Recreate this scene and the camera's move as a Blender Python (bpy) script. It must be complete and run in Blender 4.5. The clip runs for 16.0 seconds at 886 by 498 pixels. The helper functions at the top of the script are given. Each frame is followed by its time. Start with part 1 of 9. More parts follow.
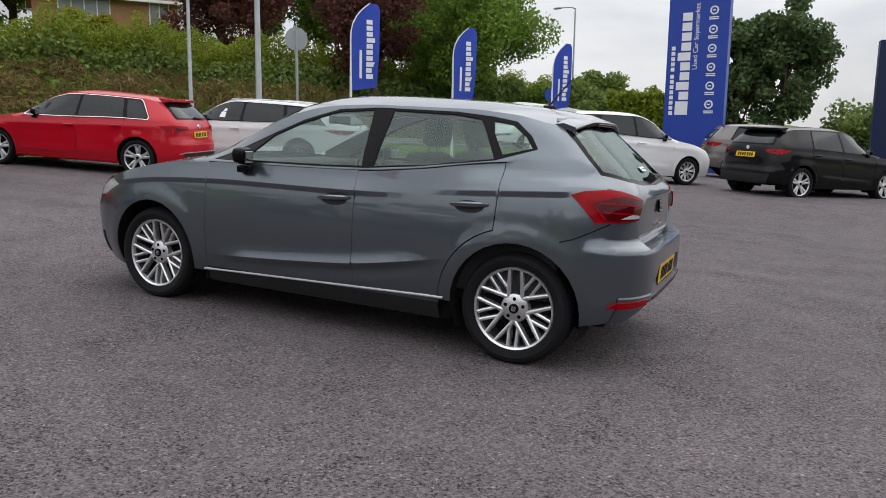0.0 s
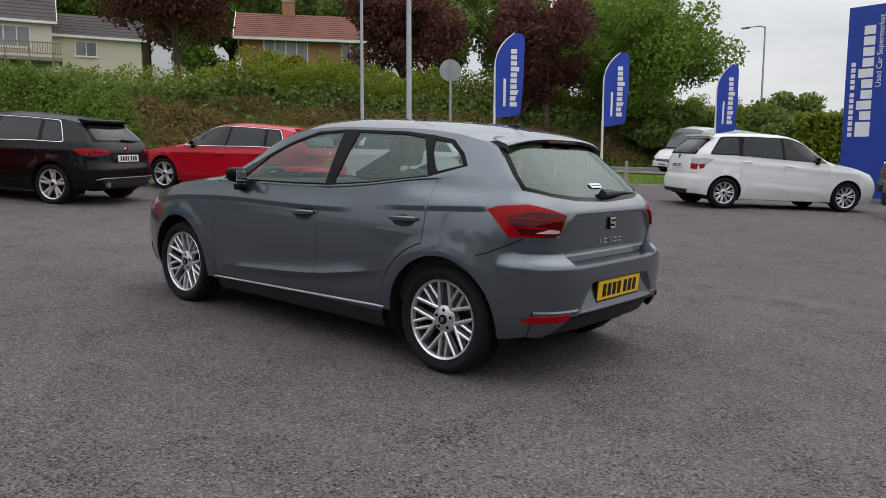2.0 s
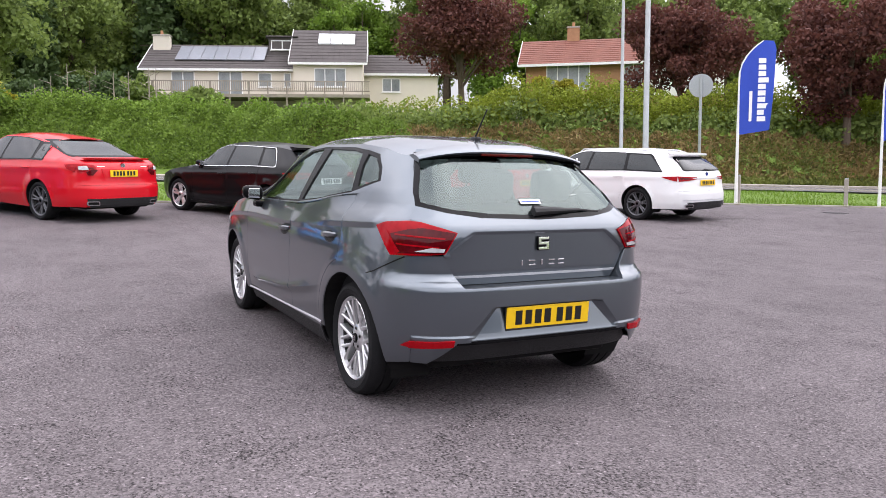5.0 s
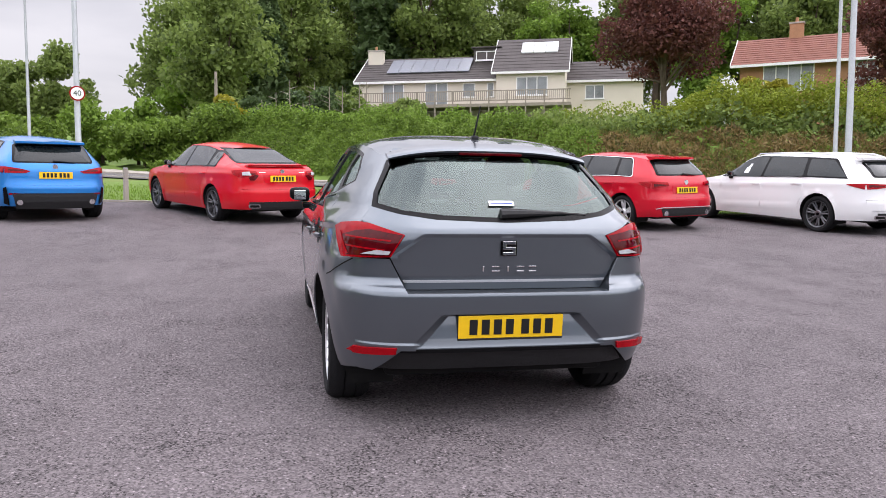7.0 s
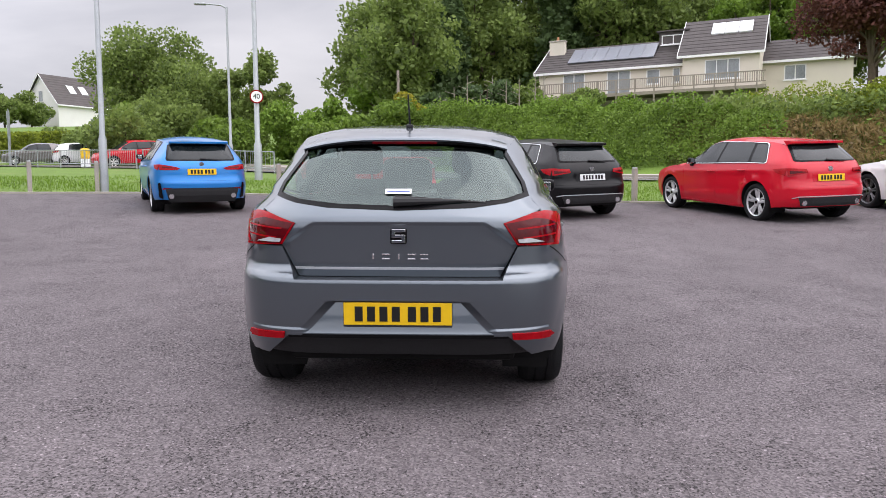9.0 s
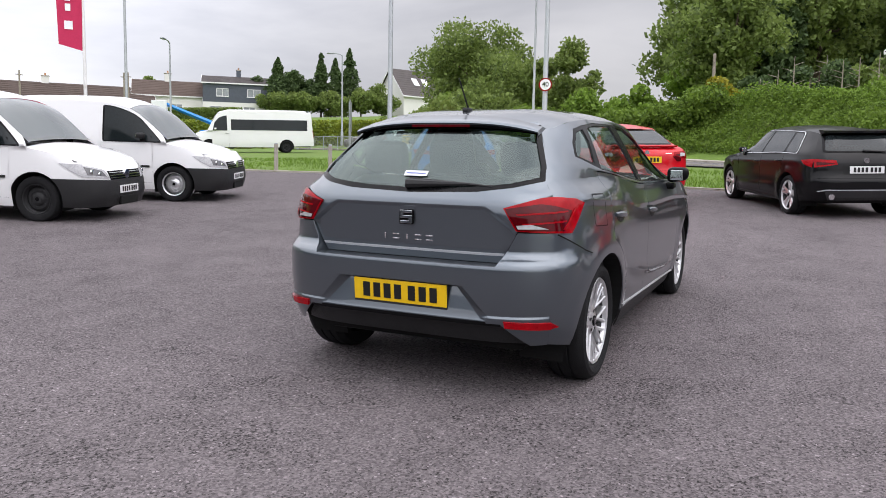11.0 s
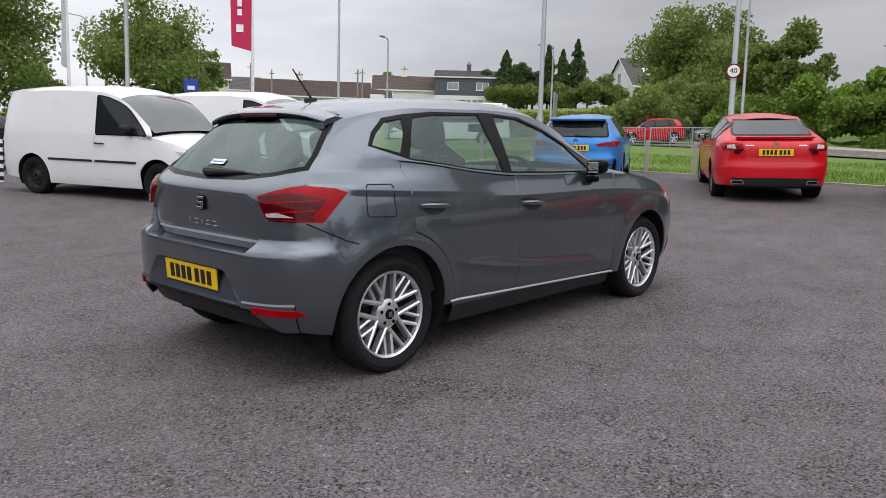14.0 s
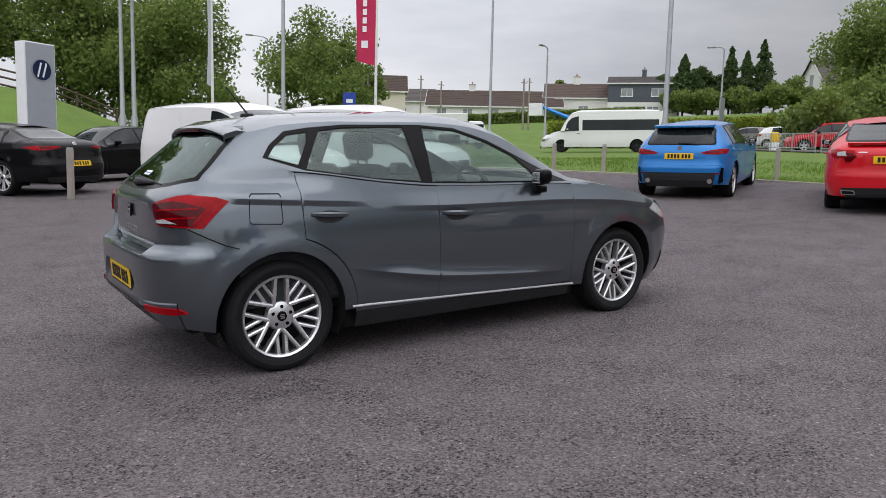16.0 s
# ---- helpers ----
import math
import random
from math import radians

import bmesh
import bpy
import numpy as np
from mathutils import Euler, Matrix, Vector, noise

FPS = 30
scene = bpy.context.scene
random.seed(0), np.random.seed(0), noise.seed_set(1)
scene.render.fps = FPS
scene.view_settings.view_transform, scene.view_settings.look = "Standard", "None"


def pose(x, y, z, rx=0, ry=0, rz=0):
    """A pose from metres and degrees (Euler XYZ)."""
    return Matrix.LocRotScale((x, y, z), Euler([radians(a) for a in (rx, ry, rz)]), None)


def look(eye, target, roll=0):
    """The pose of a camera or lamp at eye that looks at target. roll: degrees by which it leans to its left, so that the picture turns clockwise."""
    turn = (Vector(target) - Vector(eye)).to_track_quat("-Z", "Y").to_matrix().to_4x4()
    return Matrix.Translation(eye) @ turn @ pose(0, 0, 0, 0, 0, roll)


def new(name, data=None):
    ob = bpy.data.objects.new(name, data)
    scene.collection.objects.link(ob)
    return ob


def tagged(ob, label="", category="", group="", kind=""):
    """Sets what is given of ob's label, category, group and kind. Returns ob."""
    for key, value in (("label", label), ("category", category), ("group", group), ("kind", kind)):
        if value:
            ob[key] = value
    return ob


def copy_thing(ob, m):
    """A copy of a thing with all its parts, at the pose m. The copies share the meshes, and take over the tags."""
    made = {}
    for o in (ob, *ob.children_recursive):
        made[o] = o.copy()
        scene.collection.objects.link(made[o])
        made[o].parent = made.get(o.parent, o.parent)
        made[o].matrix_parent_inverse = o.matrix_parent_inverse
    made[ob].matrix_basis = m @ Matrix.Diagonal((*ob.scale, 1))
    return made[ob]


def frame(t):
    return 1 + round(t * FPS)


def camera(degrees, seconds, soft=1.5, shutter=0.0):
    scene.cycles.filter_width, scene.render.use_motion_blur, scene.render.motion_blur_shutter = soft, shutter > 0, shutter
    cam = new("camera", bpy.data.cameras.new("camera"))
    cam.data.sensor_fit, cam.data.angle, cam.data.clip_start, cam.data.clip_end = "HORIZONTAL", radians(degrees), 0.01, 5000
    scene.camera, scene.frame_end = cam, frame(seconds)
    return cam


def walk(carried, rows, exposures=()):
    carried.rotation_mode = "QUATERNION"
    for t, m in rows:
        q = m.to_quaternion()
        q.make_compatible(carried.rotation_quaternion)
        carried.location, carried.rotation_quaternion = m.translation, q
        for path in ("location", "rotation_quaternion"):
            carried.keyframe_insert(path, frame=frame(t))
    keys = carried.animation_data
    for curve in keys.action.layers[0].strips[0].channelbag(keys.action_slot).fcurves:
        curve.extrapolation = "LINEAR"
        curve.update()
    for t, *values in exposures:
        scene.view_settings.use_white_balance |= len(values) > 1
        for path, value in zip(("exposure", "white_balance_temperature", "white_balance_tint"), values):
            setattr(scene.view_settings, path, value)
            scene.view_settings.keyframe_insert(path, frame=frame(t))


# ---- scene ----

# the camera, carried by hand in a half circle round the back of the car
cam = camera(60.12, 16.0, soft=0.9)
PATH = [
    (0, (-2.648, 4.645, 1.209), (-1.816, 2.851, 0.910), 0.84),
    (0.5, (-2.965, 4.539, 1.220), (-2.045, 2.787, 0.929), 1.00),
    (1, (-3.289, 4.408, 1.216), (-2.237, 2.728, 0.947), 0.55),
    (1.5, (-3.663, 4.285, 1.199), (-2.507, 2.671, 0.956), 0.42),
    (2, (-3.960, 4.068, 1.162), (-2.703, 2.529, 0.931), 0.26),
    (2.5, (-4.246, 3.807, 1.159), (-2.889, 2.355, 0.938), 0.57),
    (3, (-4.517, 3.542, 1.150), (-3.030, 2.223, 0.936), 0.38),
    (3.2, (-4.596, 3.449, 1.138), (-3.083, 2.157, 0.930), 0.38),
    (5.3, (-5.232, 2.131, 1.101), (-3.430, 1.279, 0.939), -0.34),
    (5.5, (-5.274, 2.000, 1.090), (-3.442, 1.213, 0.933), -0.40),
    (6, (-5.373, 1.698, 1.085), (-3.488, 1.048, 0.924), -0.30),
    (6.5, (-5.388, 1.393, 1.078), (-3.476, 0.825, 0.923), 0.09),
    (7, (-5.427, 1.091, 1.071), (-3.479, 0.663, 0.923), 0.15),
    (7.5, (-5.498, 0.745, 1.078), (-3.526, 0.451, 0.921), 0.48),
    (8, (-5.486, 0.388, 1.061), (-3.504, 0.170, 0.904), 0.52),
    (8.5, (-5.509, 0.019, 1.051), (-3.517, -0.066, 0.892), -0.10),
    (9, (-5.573, -0.364, 1.045), (-3.581, -0.287, 0.879), -0.51),
    (9.5, (-5.498, -0.729, 1.024), (-3.520, -0.489, 0.850), -0.41),
    (10, (-5.456, -1.090, 1.017), (-3.513, -0.654, 0.837), -0.62),
    (10.2, (-5.429, -1.243, 1.025), (-3.512, -0.704, 0.839), -0.34),
    (12.3, (-4.753, -2.654, 1.023), (-3.116, -1.526, 0.806), 1.46),
    (12.5, (-4.677, -2.774, 1.033), (-3.053, -1.628, 0.810), 1.21),
    (13, (-4.464, -3.111, 1.034), (-2.880, -1.914, 0.798), 1.03),
    (13.5, (-4.218, -3.408, 1.028), (-2.695, -2.134, 0.787), 1.00),
    (14, (-3.955, -3.651, 1.061), (-2.501, -2.297, 0.827), 1.53),
    (14.5, (-3.728, -3.967, 1.076), (-2.376, -2.512, 0.841), 1.99),
    (15, (-3.449, -4.215, 1.064), (-2.142, -2.720, 0.827), 2.08),
    (15.5, (-3.161, -4.426, 1.097), (-1.920, -2.874, 0.867), 1.85),
    (16, (-2.874, -4.712, 1.110), (-1.763, -3.064, 0.887), 1.33),
]
EXPOSE = [(0.0, -0.27, 6530, 11), (2.0, -0.44, 6530, 11), (2.5, -0.42, 6530, 11), (3.0, -0.14, 6530, 11), (5.5, 0.66, 6450, 19), (8.0, 0.48, 6430, 18), (10.0, 0.40, 6450, 16), (12.5, 0.07, 6490, 14), (13.5, 0.0, 6490, 14), (14.2, -0.16, 6470, 13), (15.4, -0.16, 6460, 13), (16.0, -0.28, 6450, 13)]
walk(cam, [(t, look(eye, target, roll)) for t, eye, target, roll in PATH], EXPOSE)

# world, sun and exposure: a bright overcast day
SUN_EL, SUN_AZ = radians(52), radians(200)
world = bpy.data.worlds.new("overcast_sky")
scene.world = world
world.use_nodes = True
wn, wl = world.node_tree.nodes, world.node_tree.links
wn.clear()
w_out = wn.new("ShaderNodeOutputWorld")
w_bg = wn.new("ShaderNodeBackground")
w_sky = wn.new("ShaderNodeTexSky")
w_sky.sky_type = "NISHITA"
w_sky.sun_disc = False
w_sky.sun_elevation, w_sky.sun_rotation = SUN_EL, SUN_AZ
w_dim = wn.new("ShaderNodeVectorMath")
w_dim.operation = "SCALE"
w_dim.inputs[3].default_value = 0.10
w_co = wn.new("ShaderNodeTexCoord")
w_map = wn.new("ShaderNodeMapping")
w_map.inputs["Scale"].default_value = (1.0, 1.0, 3.2)
w_noise = wn.new("ShaderNodeTexNoise")
w_noise.inputs["Scale"].default_value = 2.1
w_noise.inputs["Detail"].default_value = 7
w_noise.inputs["Roughness"].default_value = 0.52
w_noise.inputs["Distortion"].default_value = 0.35
w_ramp = wn.new("ShaderNodeValToRGB")
w_ramp.color_ramp.elements[0].position, w_ramp.color_ramp.elements[0].color = 0.30, (0.58, 0.60, 0.64, 1)
w_ramp.color_ramp.elements[1].position, w_ramp.color_ramp.elements[1].color = 0.68, (0.98, 0.99, 1.0, 1)
w_mix = wn.new("ShaderNodeMix")
w_mix.data_type = "RGBA"
w_mix.inputs[0].default_value = 0.9
wl.new(w_sky.outputs[0], w_dim.inputs[0])
wl.new(w_co.outputs["Generated"], w_map.inputs[0])
wl.new(w_map.outputs[0], w_noise.inputs["Vector"])
wl.new(w_noise.outputs[0], w_ramp.inputs[0])
wl.new(w_dim.outputs[0], w_mix.inputs[6])
wl.new(w_ramp.outputs[0], w_mix.inputs[7])
w_sep = wn.new("ShaderNodeSeparateXYZ")
w_up = wn.new("ShaderNodeMapRange")
w_up.inputs["From Min"].default_value, w_up.inputs["From Max"].default_value = 0.0, 1.0
w_up.inputs["To Min"].default_value, w_up.inputs["To Max"].default_value = 0.58, 1.70
w_sc = wn.new("ShaderNodeVectorMath")
w_sc.operation = "SCALE"
wl.new(w_co.outputs["Generated"], w_sep.inputs[0])
wl.new(w_sep.outputs[2], w_up.inputs[0])
wl.new(w_mix.outputs[2], w_sc.inputs[0])
wl.new(w_up.outputs[0], w_sc.inputs[3])
# the cloud is thicker over the hill
w_dot = wn.new("ShaderNodeVectorMath")
w_dot.operation = "DOT_PRODUCT"
w_dot.inputs[1].default_value = (-1.0, 0.0, 0.0)
w_side = wn.new("ShaderNodeMapRange")
w_side.interpolation_type = "SMOOTHSTEP"
w_side.inputs["From Min"].default_value, w_side.inputs["From Max"].default_value = -0.94, -0.55
w_side.inputs["To Min"].default_value, w_side.inputs["To Max"].default_value = 0.82, 1.70
w_sun = wn.new("ShaderNodeVectorMath")
w_sun.operation = "SCALE"
wl.new(w_co.outputs["Generated"], w_dot.inputs[0])
wl.new(w_dot.outputs["Value"], w_side.inputs[0])
wl.new(w_sc.outputs[0], w_sun.inputs[0])
wl.new(w_side.outputs[0], w_sun.inputs[3])
wl.new(w_sun.outputs[0], w_bg.inputs[0])
w_bg.inputs[1].default_value = 1.0
wl.new(w_bg.outputs[0], w_out.inputs[0])

sun_data = bpy.data.lights.new("sun", "SUN")
sun_data.energy, sun_data.angle, sun_data.color = 0.7, radians(70), (1.0, 0.97, 0.92)
sun_ob = new("sun", sun_data)
sun_ob.matrix_world = look((30 * math.sin(SUN_AZ), 30 * math.cos(SUN_AZ), 40), (0, 0, 0))
scene.view_settings.exposure = 0.0


# ---------------------------------------------------------------- materials
def node_mat(name):
    m = bpy.data.materials.new(name)
    m.use_nodes = True
    return m, m.node_tree.nodes, m.node_tree.links, m.node_tree.nodes["Principled BSDF"]


def mat(name, color, rough=0.5, metal=0.0, vary=0.12, scale=6.0, bump=0.0, bump_scale=60.0, coat=0.0, ior=1.36, fine=40.0, spec=0.28, island=0.0, piece=0.0, dirt=None):
    """A surface with a broad and a fine variation of its colour and fine relief, in object space metres."""
    m, n, l, p = node_mat(name)
    p.inputs["Roughness"].default_value = rough
    p.inputs["Metallic"].default_value = metal
    p.inputs["Coat Weight"].default_value = coat
    p.inputs["Coat Roughness"].default_value = 0.03
    p.inputs["Coat IOR"].default_value = ior
    p.inputs["Specular IOR Level"].default_value = spec
    co = n.new("ShaderNodeTexCoord")
    a = n.new("ShaderNodeTexNoise")
    a.inputs["Scale"].default_value = scale
    a.inputs["Detail"].default_value = 5
    b = n.new("ShaderNodeTexNoise")
    b.inputs["Scale"].default_value = fine
    b.inputs["Detail"].default_value = 3
    l.new(co.outputs["Object"], a.inputs["Vector"])
    l.new(co.outputs["Object"], b.inputs["Vector"])
    s = n.new("ShaderNodeMath")
    s.operation = "ADD"
    l.new(a.outputs[0], s.inputs[0])
    l.new(b.outputs[0], s.inputs[1])
    last = s.outputs[0]
    if island or piece:
        src = n.new("ShaderNodeNewGeometry") if island else n.new("ShaderNodeObjectInfo")
        k = n.new("ShaderNodeMath")
        k.operation = "MULTIPLY_ADD"
        k.inputs[1].default_value = (island or piece) / max(vary, 0.01)
        l.new(src.outputs["Random Per Island" if island else "Random"], k.inputs[0])
        l.new(last, k.inputs[2])
        h = n.new("ShaderNodeMath")
        h.operation = "SUBTRACT"
        h.inputs[1].default_value = 0.5 * (island or piece) / max(vary, 0.01)
        l.new(k.outputs[0], h.inputs[0])
        last = h.outputs[0]
    r = n.new("ShaderNodeMapRange")
    r.inputs["From Min"].default_value, r.inputs["From Max"].default_value = 0.4, 1.6
    r.inputs["To Min"].default_value, r.inputs["To Max"].default_value = 1 - vary * 1.6, 1 + vary * 1.6
    r.clamp = False
    l.new(last, r.inputs[0])
    v = n.new("ShaderNodeVectorMath")
    v.operation = "SCALE"
    v.inputs[0].default_value = color[:3]
    l.new(r.outputs[0], v.inputs[3])
    shade = v.outputs[0]
    if dirt:
        d = n.new("ShaderNodeMix")
        d.data_type = "RGBA"
        d.inputs[7].default_value = (*dirt[0], 1)
        q = n.new("ShaderNodeValToRGB")
        q.color_ramp.elements[0].position, q.color_ramp.elements[1].position = dirt[1], dirt[1] + 0.18
        c = n.new("ShaderNodeTexNoise")
        c.inputs["Scale"].default_value = dirt[2]
        c.inputs["Detail"].default_value = 8
        l.new(co.outputs["Object"], c.inputs["Vector"])
        l.new(c.outputs[0], q.inputs[0])
        l.new(q.outputs[0], d.inputs[0])
        l.new(shade, d.inputs[6])
        shade = d.outputs[2]
    l.new(shade, p.inputs["Base Color"])
    if bump:
        t = n.new("ShaderNodeTexNoise")
        t.inputs["Scale"].default_value = bump_scale
        t.inputs["Detail"].default_value = 4
        l.new(co.outputs["Object"], t.inputs["Vector"])
        u = n.new("ShaderNodeBump")
        u.inputs["Strength"].default_value = bump
        u.inputs["Distance"].default_value = 0.01
        l.new(t.outputs[0], u.inputs["Height"])
        l.new(u.outputs[0], p.inputs["Normal"])
    return m


def paint(name, color, metal=0.0, rough=0.4, coat=0.75):
    """Car paint: a base with fine flake under a clear coat, with a thin film of road dust."""
    return mat(name, color, rough, metal, vary=0.03, scale=1.7, fine=900, coat=coat, ior=1.6 if coat > 0.9 else 1.5, spec=0.1, dirt=([c * 0.93 + 0.002 for c in color], 0.62, 2.3))


def leaf(name, color, spread=0.5, through_light=0.35):
    m, n, l, p = node_mat(name)
    p.inputs["Roughness"].default_value = 0.62
    p.inputs["Specular IOR Level"].default_value = 0.25
    g = n.new("ShaderNodeNewGeometry")
    co = n.new("ShaderNodeTexCoord")
    a = n.new("ShaderNodeTexNoise")
    a.inputs["Scale"].default_value = 0.45
    a.inputs["Detail"].default_value = 3
    l.new(co.outputs["Object"], a.inputs["Vector"])
    k = n.new("ShaderNodeMath")
    k.operation = "ADD"
    l.new(g.outputs["Random Per Island"], k.inputs[0])
    l.new(a.outputs[0], k.inputs[1])
    h = n.new("ShaderNodeValToRGB")
    e = h.color_ramp.elements
    e[0].position, e[1].position = 0.3, 1.35
    e[0].color = (*[c * (1 - spread * 0.55) for c in color], 1)
    e[1].color = (min(1, color[0] * (1 + spread * 1.25)), min(1, color[1] * (1 + spread)), color[2] * (1 + spread * 0.3), 1)
    s = n.new("ShaderNodeMath")
    s.operation = "MULTIPLY"
    s.inputs[1].default_value = 1.0
    l.new(k.outputs[0], s.inputs[0])
    l.new(s.outputs[0], h.inputs[0])
    l.new(h.outputs[0], p.inputs["Base Color"])
    t = n.new("ShaderNodeBsdfTranslucent")
    l.new(h.outputs[0], t.inputs[0])
    mx = n.new("ShaderNodeMixShader")
    mx.inputs[0].default_value = through_light
    out = n["Material Output"]
    l.new(p.outputs[0], mx.inputs[1])
    l.new(t.outputs[0], mx.inputs[2])
    l.new(mx.outputs[0], out.inputs[0])
    return m


def pane_glass(name, tint, gloss=0.07, graze=0.7):
    """A thin sheet: tinted see-through, with the gloss of glass growing towards grazing."""
    m, n, l, p = node_mat(name)
    n.remove(p)
    tr = n.new("ShaderNodeBsdfTransparent")
    tr.inputs[0].default_value = (*tint, 1)
    gl = n.new("ShaderNodeBsdfGlossy")
    gl.inputs["Roughness"].default_value = 0.02
    gl.inputs[0].default_value = (0.86, 1.0, 0.96, 1)
    lw = n.new("ShaderNodeLayerWeight")
    pw = n.new("ShaderNodeMath")
    pw.operation = "POWER"
    pw.inputs[1].default_value = 3.2
    l.new(lw.outputs["Facing"], pw.inputs[0])
    fr = n.new("ShaderNodeMath")
    fr.operation = "MULTIPLY_ADD"
    fr.inputs[1].default_value, fr.inputs[2].default_value = graze, gloss
    l.new(pw.outputs[0], fr.inputs[0])
    mx = n.new("ShaderNodeMixShader")
    l.new(fr.outputs[0], mx.inputs[0])
    l.new(tr.outputs[0], mx.inputs[1])
    l.new(gl.outputs[0], mx.inputs[2])
    l.new(mx.outputs[0], n["Material Output"].inputs[0])
    return m


def asphalt_mat(name, base, pit):
    """Worn tarmac: a grey-brown face broken by small dark pits in clusters, a few pale chips, broad stains and swept streaks."""
    m, n, l, p = node_mat(name)
    p.inputs["Roughness"].default_value = 0.85
    p.inputs["Specular IOR Level"].default_value = 0.2
    co = n.new("ShaderNodeTexCoord")

    def noise(scale, detail, rough, vec=None):
        t = n.new("ShaderNodeTexNoise")
        t.inputs["Scale"].default_value, t.inputs["Detail"].default_value, t.inputs["Roughness"].default_value = scale, detail, rough
        l.new(vec or co.outputs["Object"], t.inputs["Vector"])
        return t.outputs[0]

    def ranged(src, a, b, c, d):
        r = n.new("ShaderNodeMapRange")
        r.inputs["From Min"].default_value, r.inputs["From Max"].default_value = a, b
        r.inputs["To Min"].default_value, r.inputs["To Max"].default_value = c, d
        l.new(src, r.inputs[0])
        return r.outputs[0]

    def both_of(op, a, b):
        k = n.new("ShaderNodeMath")
        k.operation = op
        l.new(a, k.inputs[0])
        l.new(b, k.inputs[1])
        return k.outputs[0]

    fine = noise(70, 3, 0.6)
    cluster = noise(2.2, 5, 0.65)
    broad = noise(0.30, 6, 0.6)
    lay = n.new("ShaderNodeMapping")
    lay.inputs["Scale"].default_value = (0.22, 2.4, 1.0)
    lay.inputs["Rotation"].default_value = (0, 0, 0.35)
    l.new(co.outputs["Object"], lay.inputs[0])
    swept = noise(1.1, 5, 0.6, lay.outputs[0])
    pits = ranged(both_of("ADD", fine, ranged(cluster, 0.3, 0.7, -0.07, 0.07)), 0.56, 0.66, 0.0, 1.0)
    vo = n.new("ShaderNodeTexVoronoi")
    vo.inputs["Scale"].default_value = 105
    l.new(co.outputs["Object"], vo.inputs["Vector"])
    sep = n.new("ShaderNodeSeparateColor")
    l.new(vo.outputs["Color"], sep.inputs[0])
    grain = ranged(sep.outputs[0], 0.0, 1.0, 0.58, 1.42)
    chips = ranged(sep.outputs[1], 0.965, 0.975, 1.0, 1.7)
    tone = both_of("MULTIPLY", both_of("MULTIPLY", ranged(broad, 0.3, 0.7, 0.90, 1.10), ranged(swept, 0.3, 0.7, 0.94, 1.06)), both_of("MULTIPLY", grain, chips))
    mix = n.new("ShaderNodeMix")
    mix.data_type = "RGBA"
    mix.inputs[6].default_value, mix.inputs[7].default_value = (*base, 1), (*pit, 1)
    l.new(pits, mix.inputs[0])
    sc = n.new("ShaderNodeVectorMath")
    sc.operation = "SCALE"
    l.new(mix.outputs[2], sc.inputs[0])
    l.new(tone, sc.inputs[3])
    l.new(sc.outputs[0], p.inputs["Base Color"])
    bp = n.new("ShaderNodeBump")
    bp.inputs["Strength"].default_value = 0.7
    bp.inputs["Distance"].default_value = 0.010
    l.new(both_of("SUBTRACT", vo.outputs["Distance"], pits), bp.inputs["Height"])
    l.new(bp.outputs[0], p.inputs["Normal"])
    return m


